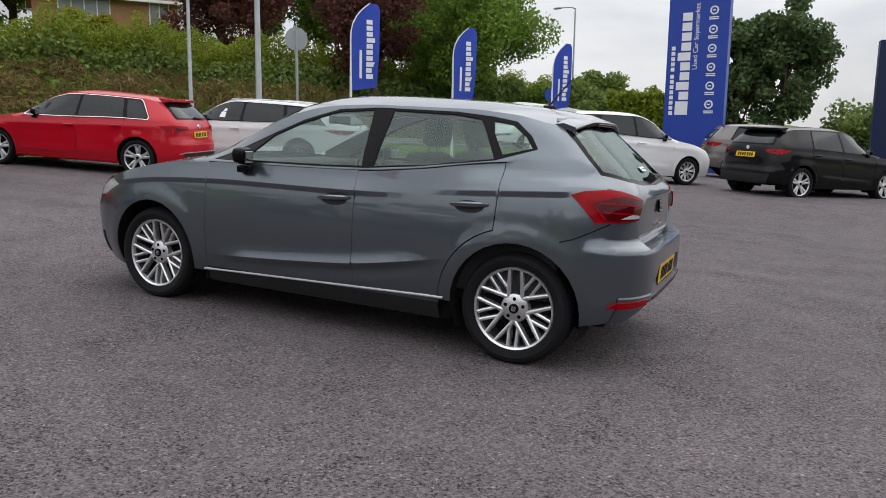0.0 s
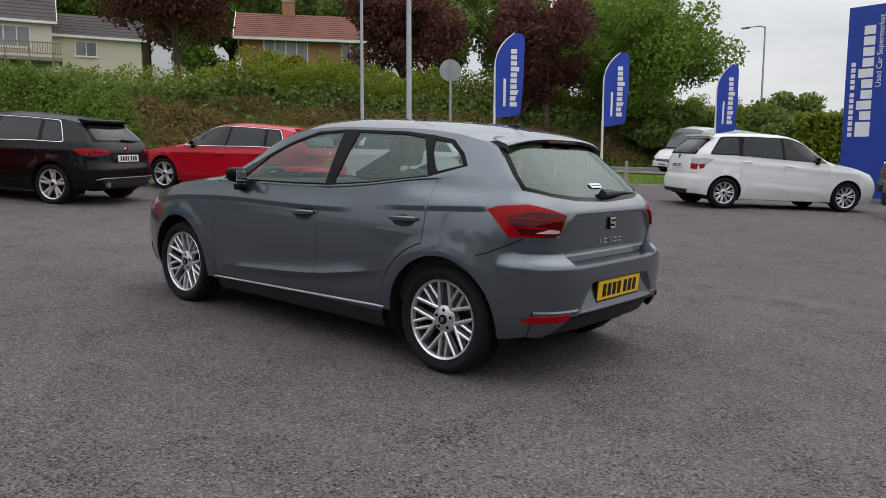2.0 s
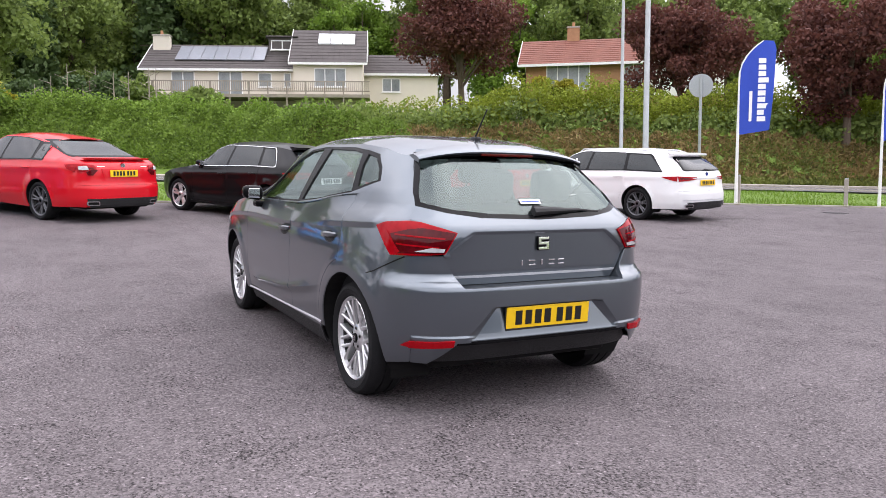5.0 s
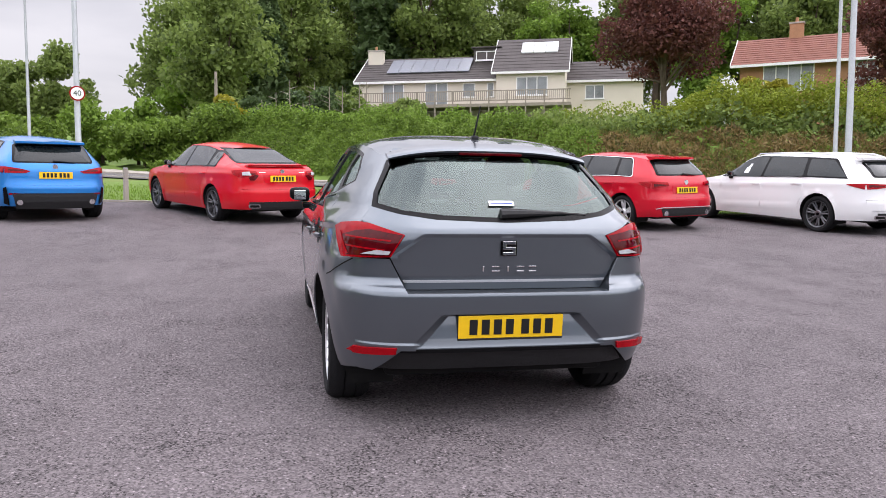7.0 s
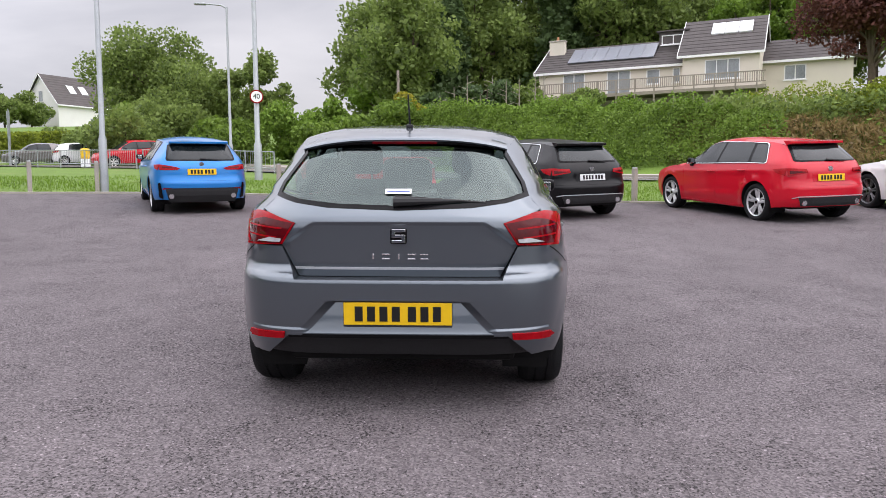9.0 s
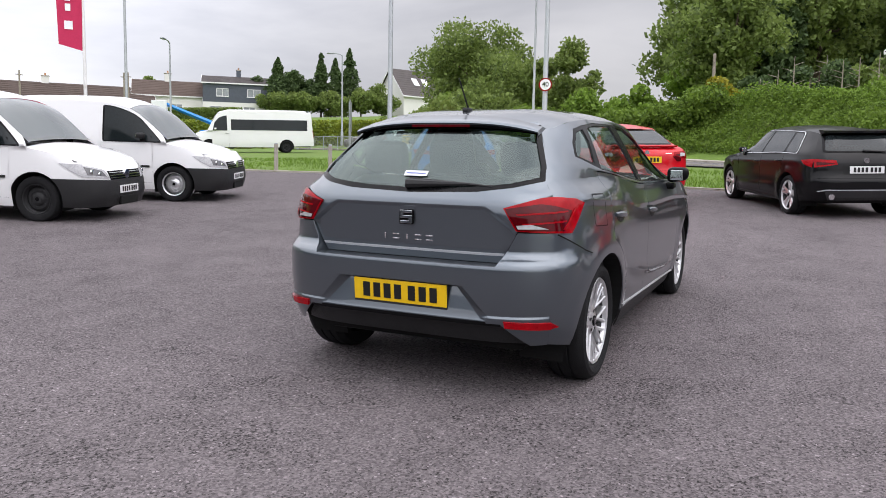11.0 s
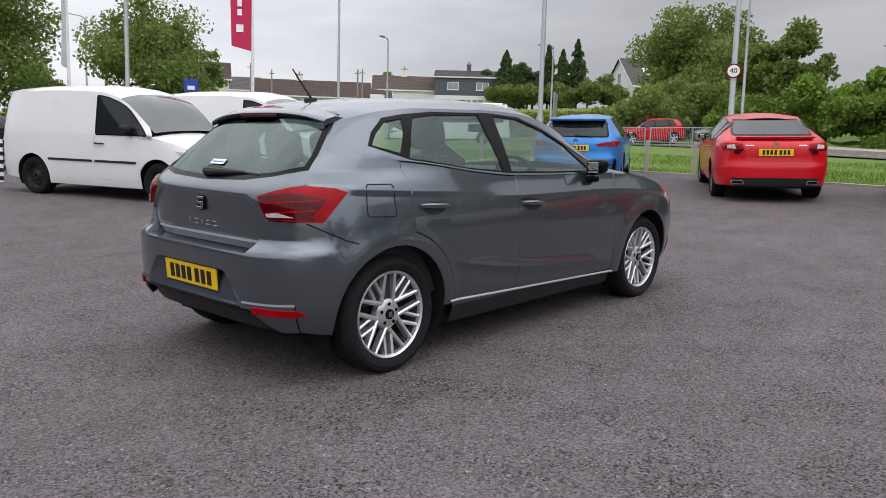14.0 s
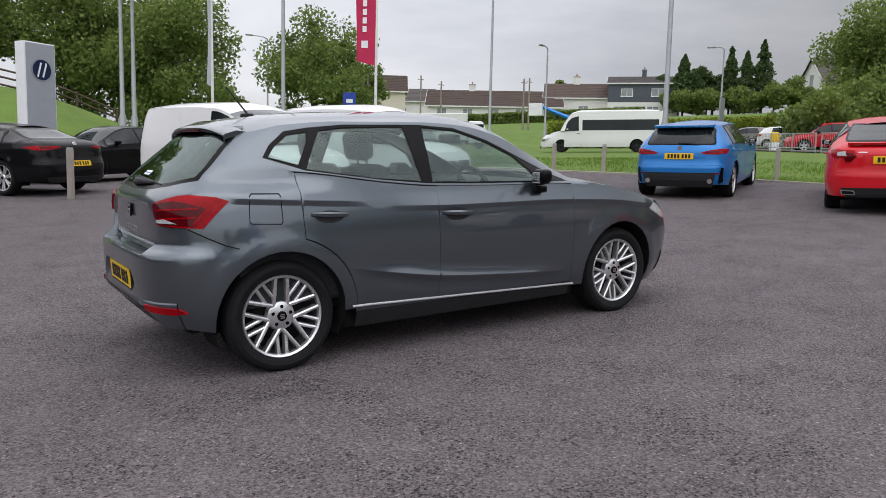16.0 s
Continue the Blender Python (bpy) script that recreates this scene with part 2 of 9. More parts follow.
M = dict(
    asphalt=asphalt_mat("asphalt", (0.136, 0.118, 0.123), (0.030, 0.027, 0.027)),
    road=asphalt_mat("road_asphalt", (0.150, 0.142, 0.138), (0.05, 0.047, 0.045)),
    grass=mat("mown_grass", (0.105, 0.170, 0.028), 0.9, vary=0.3, scale=0.7, fine=14, bump=0.8, bump_scale=25, dirt=((0.16, 0.15, 0.06), 0.60, 0.5)),
    rough_grass=mat("rough_bank_grass", (0.075, 0.10, 0.024), 0.95, vary=0.35, scale=0.5, fine=7, bump=1.0, bump_scale=9, dirt=((0.17, 0.125, 0.065), 0.50, 0.35)),
    concrete=mat("weathered_concrete", (0.34, 0.31, 0.27), 0.9, vary=0.2, scale=2, bump=0.4, dirt=((0.12, 0.11, 0.07), 0.58, 3)),
    grey_paint=paint("grey_metallic_paint", (0.118, 0.138, 0.158), 0.85, 0.30, 1.0),
    red_paint=paint("red_paint", (0.50, 0.004, 0.017)),
    red_paint_b=paint("bright_red_paint", (0.57, 0.006, 0.014)),
    white_paint=paint("white_paint", (0.78, 0.78, 0.78)),
    black_paint=paint("black_paint", (0.004, 0.004, 0.0045), 0.0, 0.3, 0.38),
    blue_paint=paint("blue_metallic_paint", (0.016, 0.185, 0.52), 0.35, 0.35),
    silver_paint=paint("silver_paint", (0.36, 0.36, 0.37), 0.6, 0.35),
    brown_paint=paint("grey_brown_paint", (0.16, 0.145, 0.14), 0.5, 0.35),
    plastic=mat("black_plastic", (0.020, 0.020, 0.021), 0.5, vary=0.15, bump=0.25, bump_scale=400),
    gloss_black=mat("gloss_black", (0.005, 0.005, 0.0055), 0.25, vary=0.2, coat=0.12, spec=0.08),
    dark=mat("dark_underbody", (0.008, 0.008, 0.008), 0.9, vary=0.2),
    rubber=mat("tyre_rubber", (0.009, 0.009, 0.010), 0.85, vary=0.2, bump=0.3, bump_scale=120),
    alloy=mat("silver_alloy", (0.74, 0.74, 0.75), 0.30, 0.85, vary=0.08),
    dark_alloy=mat("dark_machined_alloy", (0.16, 0.16, 0.17), 0.3, 0.8, vary=0.08),
    barrel=mat("dark_wheel_barrel", (0.05, 0.05, 0.052), 0.6, 0.3, vary=0.2),
    steel=mat("black_steel_wheel", (0.02, 0.02, 0.021), 0.55, vary=0.2),
    chrome=mat("chrome", (0.72, 0.72, 0.73), 0.12, 1.0, vary=0.03),
    galv=mat("galvanised_steel", (0.36, 0.38, 0.39), 0.5, 0.6, vary=0.15, scale=3, bump=0.1),
    red_lens=mat("red_lamp_lens", (0.30, 0.002, 0.006), 0.12, vary=0.25, coat=0.22, scale=14, spec=0.1),
    dark_lens=mat("dark_red_lamp_lens", (0.075, 0.001, 0.003), 0.1, vary=0.3, coat=0.6, scale=20, spec=0.1),
    clear_lens=mat("clear_lamp_lens", (0.42, 0.42, 0.43), 0.1, vary=0.2, coat=1.0, scale=20),
    yellow_plate=mat("yellow_plate", (0.80, 0.50, 0.010), 0.4, vary=0.04),
    white_plate=mat("white_plate", (0.74, 0.74, 0.74), 0.4, vary=0.04),
    bar_black=mat("black_print", (0.012, 0.012, 0.012), 0.5, vary=0.05),
    bar_white=mat("white_print", (0.82, 0.83, 0.85), 0.5, vary=0.04),
    tinted=mat("dark_tinted_glass", (0.012, 0.016, 0.017), 0.04, vary=0.35, scale=1.4, coat=0.45, spec=0.2),
    window=pane_glass("clear_tinted_glass", (0.64, 0.73, 0.70)),
    rear_window=pane_glass("rear_window_glass", (0.38, 0.46, 0.44), 0.085, 0.45),
    seat_cloth=mat("dark_seat_cloth", (0.030, 0.032, 0.034), 0.9, vary=0.2, bump=0.3, bump_scale=500),
    flag_blue=mat("blue_flag_cloth", (0.035, 0.075, 0.42), 0.8, vary=0.12, scale=3, bump=0.2),
    flag_red=mat("crimson_flag_cloth", (0.50, 0.03, 0.09), 0.8, vary=0.12, scale=3),
    flag_pale=mat("pale_grey_flag_cloth", (0.48, 0.52, 0.53), 0.8, vary=0.1, scale=3),
    sign_blue=mat("blue_sign_board", (0.022, 0.060, 0.36), 0.35, vary=0.06, scale=1.2, coat=0.2),
    sign_navy=mat("navy_sign_board", (0.012, 0.022, 0.065), 0.35, vary=0.06),
    white_post=mat("white_painted_post", (0.74, 0.74, 0.72), 0.5, vary=0.08, dirt=((0.4, 0.38, 0.33), 0.6, 4)),
    render=mat("cream_rendered_wall", (0.63, 0.575, 0.49), 0.9, vary=0.05, scale=0.6, bump=0.15, bump_scale=40, dirt=((0.54, 0.49, 0.41), 0.66, 0.5)),
    white_render=mat("white_rendered_wall", (0.74, 0.73, 0.70), 0.9, vary=0.06, scale=0.6, bump=0.3, bump_scale=40),
    brick=mat("orange_brick", (0.36, 0.19, 0.105), 0.85, vary=0.18, scale=3, fine=20, bump=0.4),
    roof_dark=mat("dark_roof_tile", (0.075, 0.066, 0.064), 0.8, vary=0.2, scale=1.5, piece=0.2),
    roof_red=mat("red_brown_roof_tile", (0.21, 0.085, 0.062), 0.8, vary=0.2, scale=1.5, piece=0.2),
    slate=mat("blue_grey_slate", (0.075, 0.085, 0.105), 0.6, vary=0.15, scale=2, piece=0.2),
    solar=mat("solar_panel", (0.20, 0.21, 0.24), 0.35, 0.2, vary=0.12, coat=0.3),
    frame_white=mat("white_window_frame", (0.76, 0.76, 0.75), 0.4, vary=0.04),
    roof_brown=mat("brown_roof_tile", (0.085, 0.062, 0.052), 0.85, vary=0.2, scale=1.5, piece=0.2),
    trim_strip=mat("satin_grey_trim", (0.60, 0.61, 0.63), 0.30, 0.6, vary=0.05),
    timber=mat("weathered_timber", (0.27, 0.235, 0.195), 0.85, vary=0.25, scale=3, bump=0.4),
    bark=mat("bark", (0.10, 0.075, 0.055), 0.95, vary=0.3, scale=2, bump=0.8, bump_scale=14),
    leaf_wood=leaf("woodland_leaves", (0.108, 0.160, 0.056), 0.7, 0.42),
    leaf_light=leaf("bright_green_leaves", (0.10, 0.175, 0.032), 0.6),
    leaf_conifer=leaf("conifer_needles", (0.056, 0.094, 0.044), 0.55, 0.25),
    leaf_copper=leaf("copper_beech_leaves", (0.078, 0.032, 0.033), 0.6, 0.3),
    leaf_hedge=leaf("hedge_leaves", (0.122, 0.165, 0.024), 0.75),
    leaf_bramble=leaf("bramble_leaves", (0.085, 0.145, 0.028), 0.65),
    leaf_yellow=leaf("yellow_green_leaves", (0.20, 0.20, 0.025), 0.5),
    leaf_dry=leaf("dry_grass_stalks", (0.15, 0.115, 0.058), 0.5, 0.3),
    leaf_bank=leaf("rough_grass_leaves", (0.085, 0.105, 0.030), 0.6, 0.3),
    blade=leaf("grass_blades", (0.092, 0.165, 0.024), 0.5, 0.4),
)


# ---------------------------------------------------------------- mesh helpers
def obj(name, verts, faces, material, parent=None, label="", smooth=False, sharp=35):
    me = bpy.data.meshes.new(name)
    me.from_pydata([tuple(v) for v in verts], [], faces)
    me.materials.append(material)
    if smooth:
        me.polygons.foreach_set("use_smooth", [True] * len(me.polygons))
        me.set_sharp_from_angle(angle=radians(sharp))
    ob = new(name, me)
    if parent:
        ob.parent = parent
    if label:
        ob["label"] = label
    return ob


def part(name, bm, material, parent=None, label="", smooth=False, sharp=35):
    me = bpy.data.meshes.new(name)
    bm.to_mesh(me)
    bm.free()
    me.materials.append(material)
    if smooth:
        me.polygons.foreach_set("use_smooth", [True] * len(me.polygons))
        me.set_sharp_from_angle(angle=radians(sharp))
    skin = me.attributes.get("skin")
    if skin:
        nv = np.zeros(3 * len(me.vertices), dtype=np.float32)
        skin.data.foreach_get("vector", nv)
        me.attributes.remove(skin)
        if smooth:
            me.polygons.foreach_set("use_smooth", [True] * len(me.polygons))
            me.normals_split_custom_set_from_vertices(nv.reshape(-1, 3).tolist())
    ob = new(name, me)
    if parent:
        ob.parent = parent
    if label:
        ob["label"] = label
    return ob


def thing(name, m, label, category, group="", kind=""):
    e = new(name)
    e.matrix_basis = m
    return tagged(e, label, category, group, kind)


def box(bm, x0, x1, y0, y1, z0, z1, bevel=0.0, m=None):
    r = bmesh.ops.create_cube(bm, size=1)
    for v in r["verts"]:
        v.co = ((x0 + x1) / 2 + v.co.x * (x1 - x0), (y0 + y1) / 2 + v.co.y * (y1 - y0), (z0 + z1) / 2 + v.co.z * (z1 - z0))
    vs = r["verts"]
    if bevel:
        es = list({e for v in vs for e in v.link_edges})
        g = bmesh.ops.bevel(bm, geom=es, offset=bevel, segments=2, affect="EDGES", profile=0.5)
        vs = list({v for f in g["faces"] for v in f.verts} | {v for v in vs if v.is_valid})
    if m is not None:
        for v in vs:
            v.co = m @ v.co
    return vs


def tube(bm, pts, radii, seg=8, caps=True):
    """A tapered tube along a line of points."""
    rings = []
    for i, p in enumerate(pts):
        p = Vector(p)
        a = Vector(pts[min(i + 1, len(pts) - 1)]) - Vector(pts[max(i - 1, 0)])
        a.normalize()
        s = a.orthogonal().normalized() if abs(a.z) > 0.95 else a.cross(Vector((0, 0, 1))).normalized()
        if abs(a.z) > 0.95:
            s = (Vector((1, 0, 0)) - a * a.x).normalized()
        t = a.cross(s)
        rings.append([bm.verts.new(p + radii[i] * (math.cos(k * math.tau / seg) * s + math.sin(k * math.tau / seg) * t)) for k in range(seg)])
    for a, b in zip(rings, rings[1:]):
        for k in range(seg):
            bm.faces.new((a[k], a[(k + 1) % seg], b[(k + 1) % seg], b[k]))
    if caps:
        bm.faces.new(rings[0][::-1])
        bm.faces.new(rings[-1])


def curve(*pts):
    """A smooth curve through points (position, value), flat past its ends, without overshoot."""
    xs = np.array([p[0] for p in pts], float)
    ys = np.array([p[1] for p in pts], float)
    if xs[0] > xs[-1]:
        xs, ys = xs[::-1], ys[::-1]
    h, d = np.diff(xs), np.diff(ys) / np.diff(xs)
    m = np.r_[d[0], [0 if a * b <= 0 else 2 * a * b / (a + b) for a, b in zip(d, d[1:])], d[-1]]

    def f(x):
        x = min(max(x, xs[0]), xs[-1])
        i = min(max(int(np.searchsorted(xs, x)) - 1, 0), len(h) - 1)
        t = (x - xs[i]) / h[i]
        return float((1 + 2 * t) * (1 - t) ** 2 * ys[i] + t * (1 - t) ** 2 * h[i] * m[i] + t * t * (3 - 2 * t) * ys[i + 1] + t * t * (t - 1) * h[i] * m[i + 1])
    return f


def smoothstep(t):
    t = np.clip(t, 0, 1)
    return t * t * (3 - 2 * t)


# ---------------------------------------------------------------- the lie of the land
ROAD_N, ROAD_D = (0.979, -0.204), (0.204, 0.979)


def bank_shift(s):
    """How far the bank bends towards the car park along the road."""
    return np.interp(s, (-90, -45, -32, -22, -14, -8, 0, 5, 12, 17), (-8.0, -5.8, -4.8, -4.0, -2.2, -0.5, 0.6, 3.6, 7.2, 7.2))


def near_land(x, y):
    """Height of the ground: a car park sloping gently up to a road, a steep bank behind the road, a hill above it."""
    x, y = np.asarray(x, float), np.asarray(y, float)
    n, s = ROAD_N[0] * x + ROAD_N[1] * y, ROAD_D[0] * x + ROAD_D[1] * y
    z = 0.0408 * np.clip(x, -25, 42) + 0.0105 * np.clip(y, -60, 60) + 0.0013 * (np.clip(x, 0, 13) ** 2 + np.clip(y, -13, 13) ** 2)
    along = smoothstep((17 - s) / 7.5)
    z = z + 2.5 * smoothstep((n - bank_shift(s) - 29.2) / 5.0) * along
    z = z + 0.105 * np.clip(n - 36, 0, 50) * smoothstep((30 - s) / 24)
    z = z + 0.075 * np.clip(n - 36, 0, 60) * smoothstep((s - 10) / 30) * 0.9
    z = z + 3.4 * smoothstep((np.hypot(x, y) - 78) / 30) * smoothstep((s - 25) / 15)
    z = z + 3.6 * smoothstep((y - 22) / 14) * smoothstep((11 - x) / 12) * smoothstep((x + 30) / 20)
    return z


FAR = 1.6


def land(x, y):
    """Past the far road the ground rises more slowly, to the houses on the skyline."""
    x, y = np.asarray(x, float), np.asarray(y, float)
    z = near_land(x, y)
    k = smoothstep((np.hypot(x, y) - 85) / 50) * smoothstep((ROAD_D[0] * x + ROAD_D[1] * y - 25) / 15)
    far = 1.05 + FAR * (near_land((x + 4) / FAR - 4, (y + 3) / FAR - 3) - 1.05)
    return z + (far - z) * k


SKYLINE = Matrix.Translation((-4, -3, 1.05)) @ Matrix.Scale(FAR, 4) @ Matrix.Translation((4, 3, -1.05))


def on_land(x, y, heading=0.0, lift=0.0):
    """A pose standing on the sloping ground, turned to a heading."""
    e = 0.6
    gx = float(land(x + e, y) - land(x - e, y)) / (2 * e)
    gy = float(land(x, y + e) - land(x, y - e)) / (2 * e)
    up = Vector((-gx, -gy, 1)).normalized()
    h = radians(heading)
    f = Vector((math.cos(h), math.sin(h), 0))
    f = (f - up * f.dot(up)).normalized()
    r = Matrix((f, up.cross(f), up)).transposed().to_4x4()
    return Matrix.Translation((x, y, float(land(x, y)) + lift)) @ r


def sheet(name, xs, ys, height, material, keep=None, label="", category=""):
    X, Y = np.meshgrid(xs, ys, indexing="ij")
    Z = height(X, Y)
    nx, ny = X.shape
    idx = np.arange(nx * ny).reshape(nx, ny)
    faces = np.stack([idx[:-1, :-1], idx[1:, :-1], idx[1:, 1:], idx[:-1, 1:]], -1).reshape(-1, 4)
    if keep is not None:
        cx, cy = (X[:-1, :-1] + X[1:, 1:]) / 2, (Y[:-1, :-1] + Y[1:, 1:]) / 2
        faces = faces[keep(cx, cy).reshape(-1)]
    ob = obj(name, np.stack([X, Y, Z], -1).reshape(-1, 3), faces.tolist(), material, smooth=True, sharp=60)
    return tagged(ob, label, category, kind="structure")


def strip(name, left, right, lift, material, label, category, depth=0.0):
    """A ribbon laid on the land between two lines of points, with skirts where it stands proud."""
    v, f = [], []
    for (ax, ay), (bx, by) in zip(left, right):
        row = [(ax, ay)] + [(ax + (bx - ax) * k / 4, ay + (by - ay) * k / 4) for k in (1, 2, 3)] + [(bx, by)]
        pts = [(x, y, float(land(x, y)) + lift) for x, y in row]
        if depth:
            pts = [(ax, ay, pts[0][2] - depth)] + pts + [(bx, by, pts[-1][2] - depth)]
        v += pts
    k = 7 if depth else 5
    for i in range(len(left) - 1):
        for j in range(k - 1):
            f.append((i * k + j, i * k + j + 1, (i + 1) * k + j + 1, (i + 1) * k + j))
    return tagged(obj(name, v, f, material), label, category, kind="structure")


def spaced(fine_lo, fine_hi, step, lo, hi):
    a = list(np.arange(fine_lo, fine_hi + step / 2, step))
    s, x = step, fine_lo
    while x > lo:
        s *= 1.25
        x -= s
        a.insert(0, x)
    s, x = step, fine_hi
    while x < hi:
        s *= 1.25
        x += s
        a.append(x)
    return np.array(a)


# one sheet of ground to the horizon, and the tarmac laid on it
def bumpy(x, y):
    n = ROAD_N[0] * x + ROAD_N[1] * y - bank_shift(ROAD_D[0] * x + ROAD_D[1] * y)
    k = smoothstep((n - 29.5) / 2) * smoothstep((45 - n) / 5)
    return land(x, y) + k * (0.22 * np.sin(x * 1.7 + 2 * np.sin(y * 0.9)) * np.sin(y * 1.3 + 1.5 * np.sin(x * 0.8)) + 0.12 * np.sin(x * 4.1 + y * 3.3))


sheet("ground", spaced(-2, 48, 0.8, -900, 1500), spaced(-50, 50, 0.8, -1300, 1300), bumpy, M["grass"], label="grass covered ground rising from verge to hill", category="ground")

KERB = curve((-70, 3.5), (-30, 4.2), (-23, 5.5), (-18, 7.3), (-14, 8.5), (-11, 9.3), (-4, 11.25), (0, 12.45), (4, 12.95), (7, 12.85), (11, 11.75), (15, 10.3), (24, 8.0), (60, 3.0))
kerb_y = [-70 + 1.0 * i for i in range(93)]
lot_rows = [(KERB(y), y) for y in kerb_y]


def lot_sheet():
    v, f = [], []
    ts = [0, .02, .05, .09, .13, .17, .21, .25, .29, .33, .37, .42, .47, .53, .6, .7, .8, .9, 1.0]
    for x, y in lot_rows:
        for t in ts:
            px = x - t * (x + 45)
            v.append((px, y, float(land(px, y)) + 0.012))
    k = len(ts)
    for i in range(len(lot_rows) - 1):
        for j in range(k - 1):
            f.append((i * k + j, (i + 1) * k + j, (i + 1) * k + j + 1, i * k + j + 1))
    return tagged(obj("car_park_tarmac", v, f, M["asphalt"], smooth=True, sharp=60), "worn dark grey tarmac of a car park", "tarmac", kind="structure")


lot_sheet()
strip("kerb", [(KERB(y) + 0.02, y) for y in kerb_y], [(KERB(y) + 0.14, y) for y in kerb_y], 0.05, M["concrete"], "low weathered concrete edging along the verge", "kerb", 0.08)


def along(n, s):
    return (ROAD_N[0] * n + ROAD_D[0] * s, ROAD_N[1] * n + ROAD_D[1] * s)


S_LINE = [-130 + 4 * i for i in range(64)]
bend = curve((-130, -11), (-45, -5.6), (-30, -4.8), (-20.8, -4.4), (-13, -3.6), (-5.5, -2.2), (5, -0.5), (10, 0), (20, 2.5), (40, 12), (80, 30), (130, 50))
wide_verge = curve((-130, 0), (-45, 1.0), (-20.8, 2.2), (-13, 2.8), (-5.5, 4.2), (0, 5.2), (5, 6.2), (12, 7.5), (20, 7.5), (40, 4), (80, 0), (130, 0))
set_back = curve((-130, 0), (-20.8, 0), (-13, 0.3), (-5.5, 0.9), (0, 1.8), (5, 4.0), (12, 6.5), (20, 6.5), (40, 4), (80, 0), (130, 0))


def near_edge(n, s):
    return along(n + bend(s) + wide_verge(s), s)


def far_edge(n, s):
    return along(n + bend(s) + set_back(s), s)


def lane(name, a, na, b, nb, lift, material, label, category, depth=0.0):
    strip(name, [a(na, s) for s in S_LINE], [b(nb, s) for s in S_LINE], lift, material, label, category, depth)


lane("road", near_edge, 20.9, far_edge, 27.6, 0.02, M["road"], "grey tarmac road behind the verge", "road")
lane("far_kerb", far_edge, 27.6, far_edge, 27.75, 0.10, M["concrete"], "pale concrete kerb of the road", "kerb", 0.12)
lane("near_kerb", near_edge, 20.75, near_edge, 20.9, 0.10, M["concrete"], "pale concrete kerb of the road", "kerb", 0.12)
lane("pavement", far_edge, 27.75, far_edge, 29.3, 0.09, M["concrete"], "narrow pale pavement at the foot of the bank", "pavement")
lane("footway", near_edge, 19.7, near_edge, 20.75, 0.06, M["road"], "narrow tarmac footway beside the road", "pavement")


# ---------------------------------------------------------------- cars
from mathutils.geometry import delaunay_2d_cdt


def inside(poly, x, y):
    hit = False
    j = len(poly) - 1
    for i in range(len(poly)):
        (xi, yi), (xj, yj) = poly[i], poly[j]
        if (yi > y) != (yj > y) and x < (xj - xi) * (y - yi) / (yj - yi) + xi:
            hit = not hit
        j = i
    return hit


def resample(line, h, closed):
    out = []
    n = len(line)
    for i in range(n if closed else n - 1):
        a, b = line[i], line[(i + 1) % n]
        k = max(1, int(math.ceil(math.hypot(b[0] - a[0], b[1] - a[1]) / h)))
        out += [(a[0] + (b[0] - a[0]) * t / k, a[1] + (b[1] - a[1]) * t / k) for t in range(k)]
    return out if closed else out + [line[-1]]


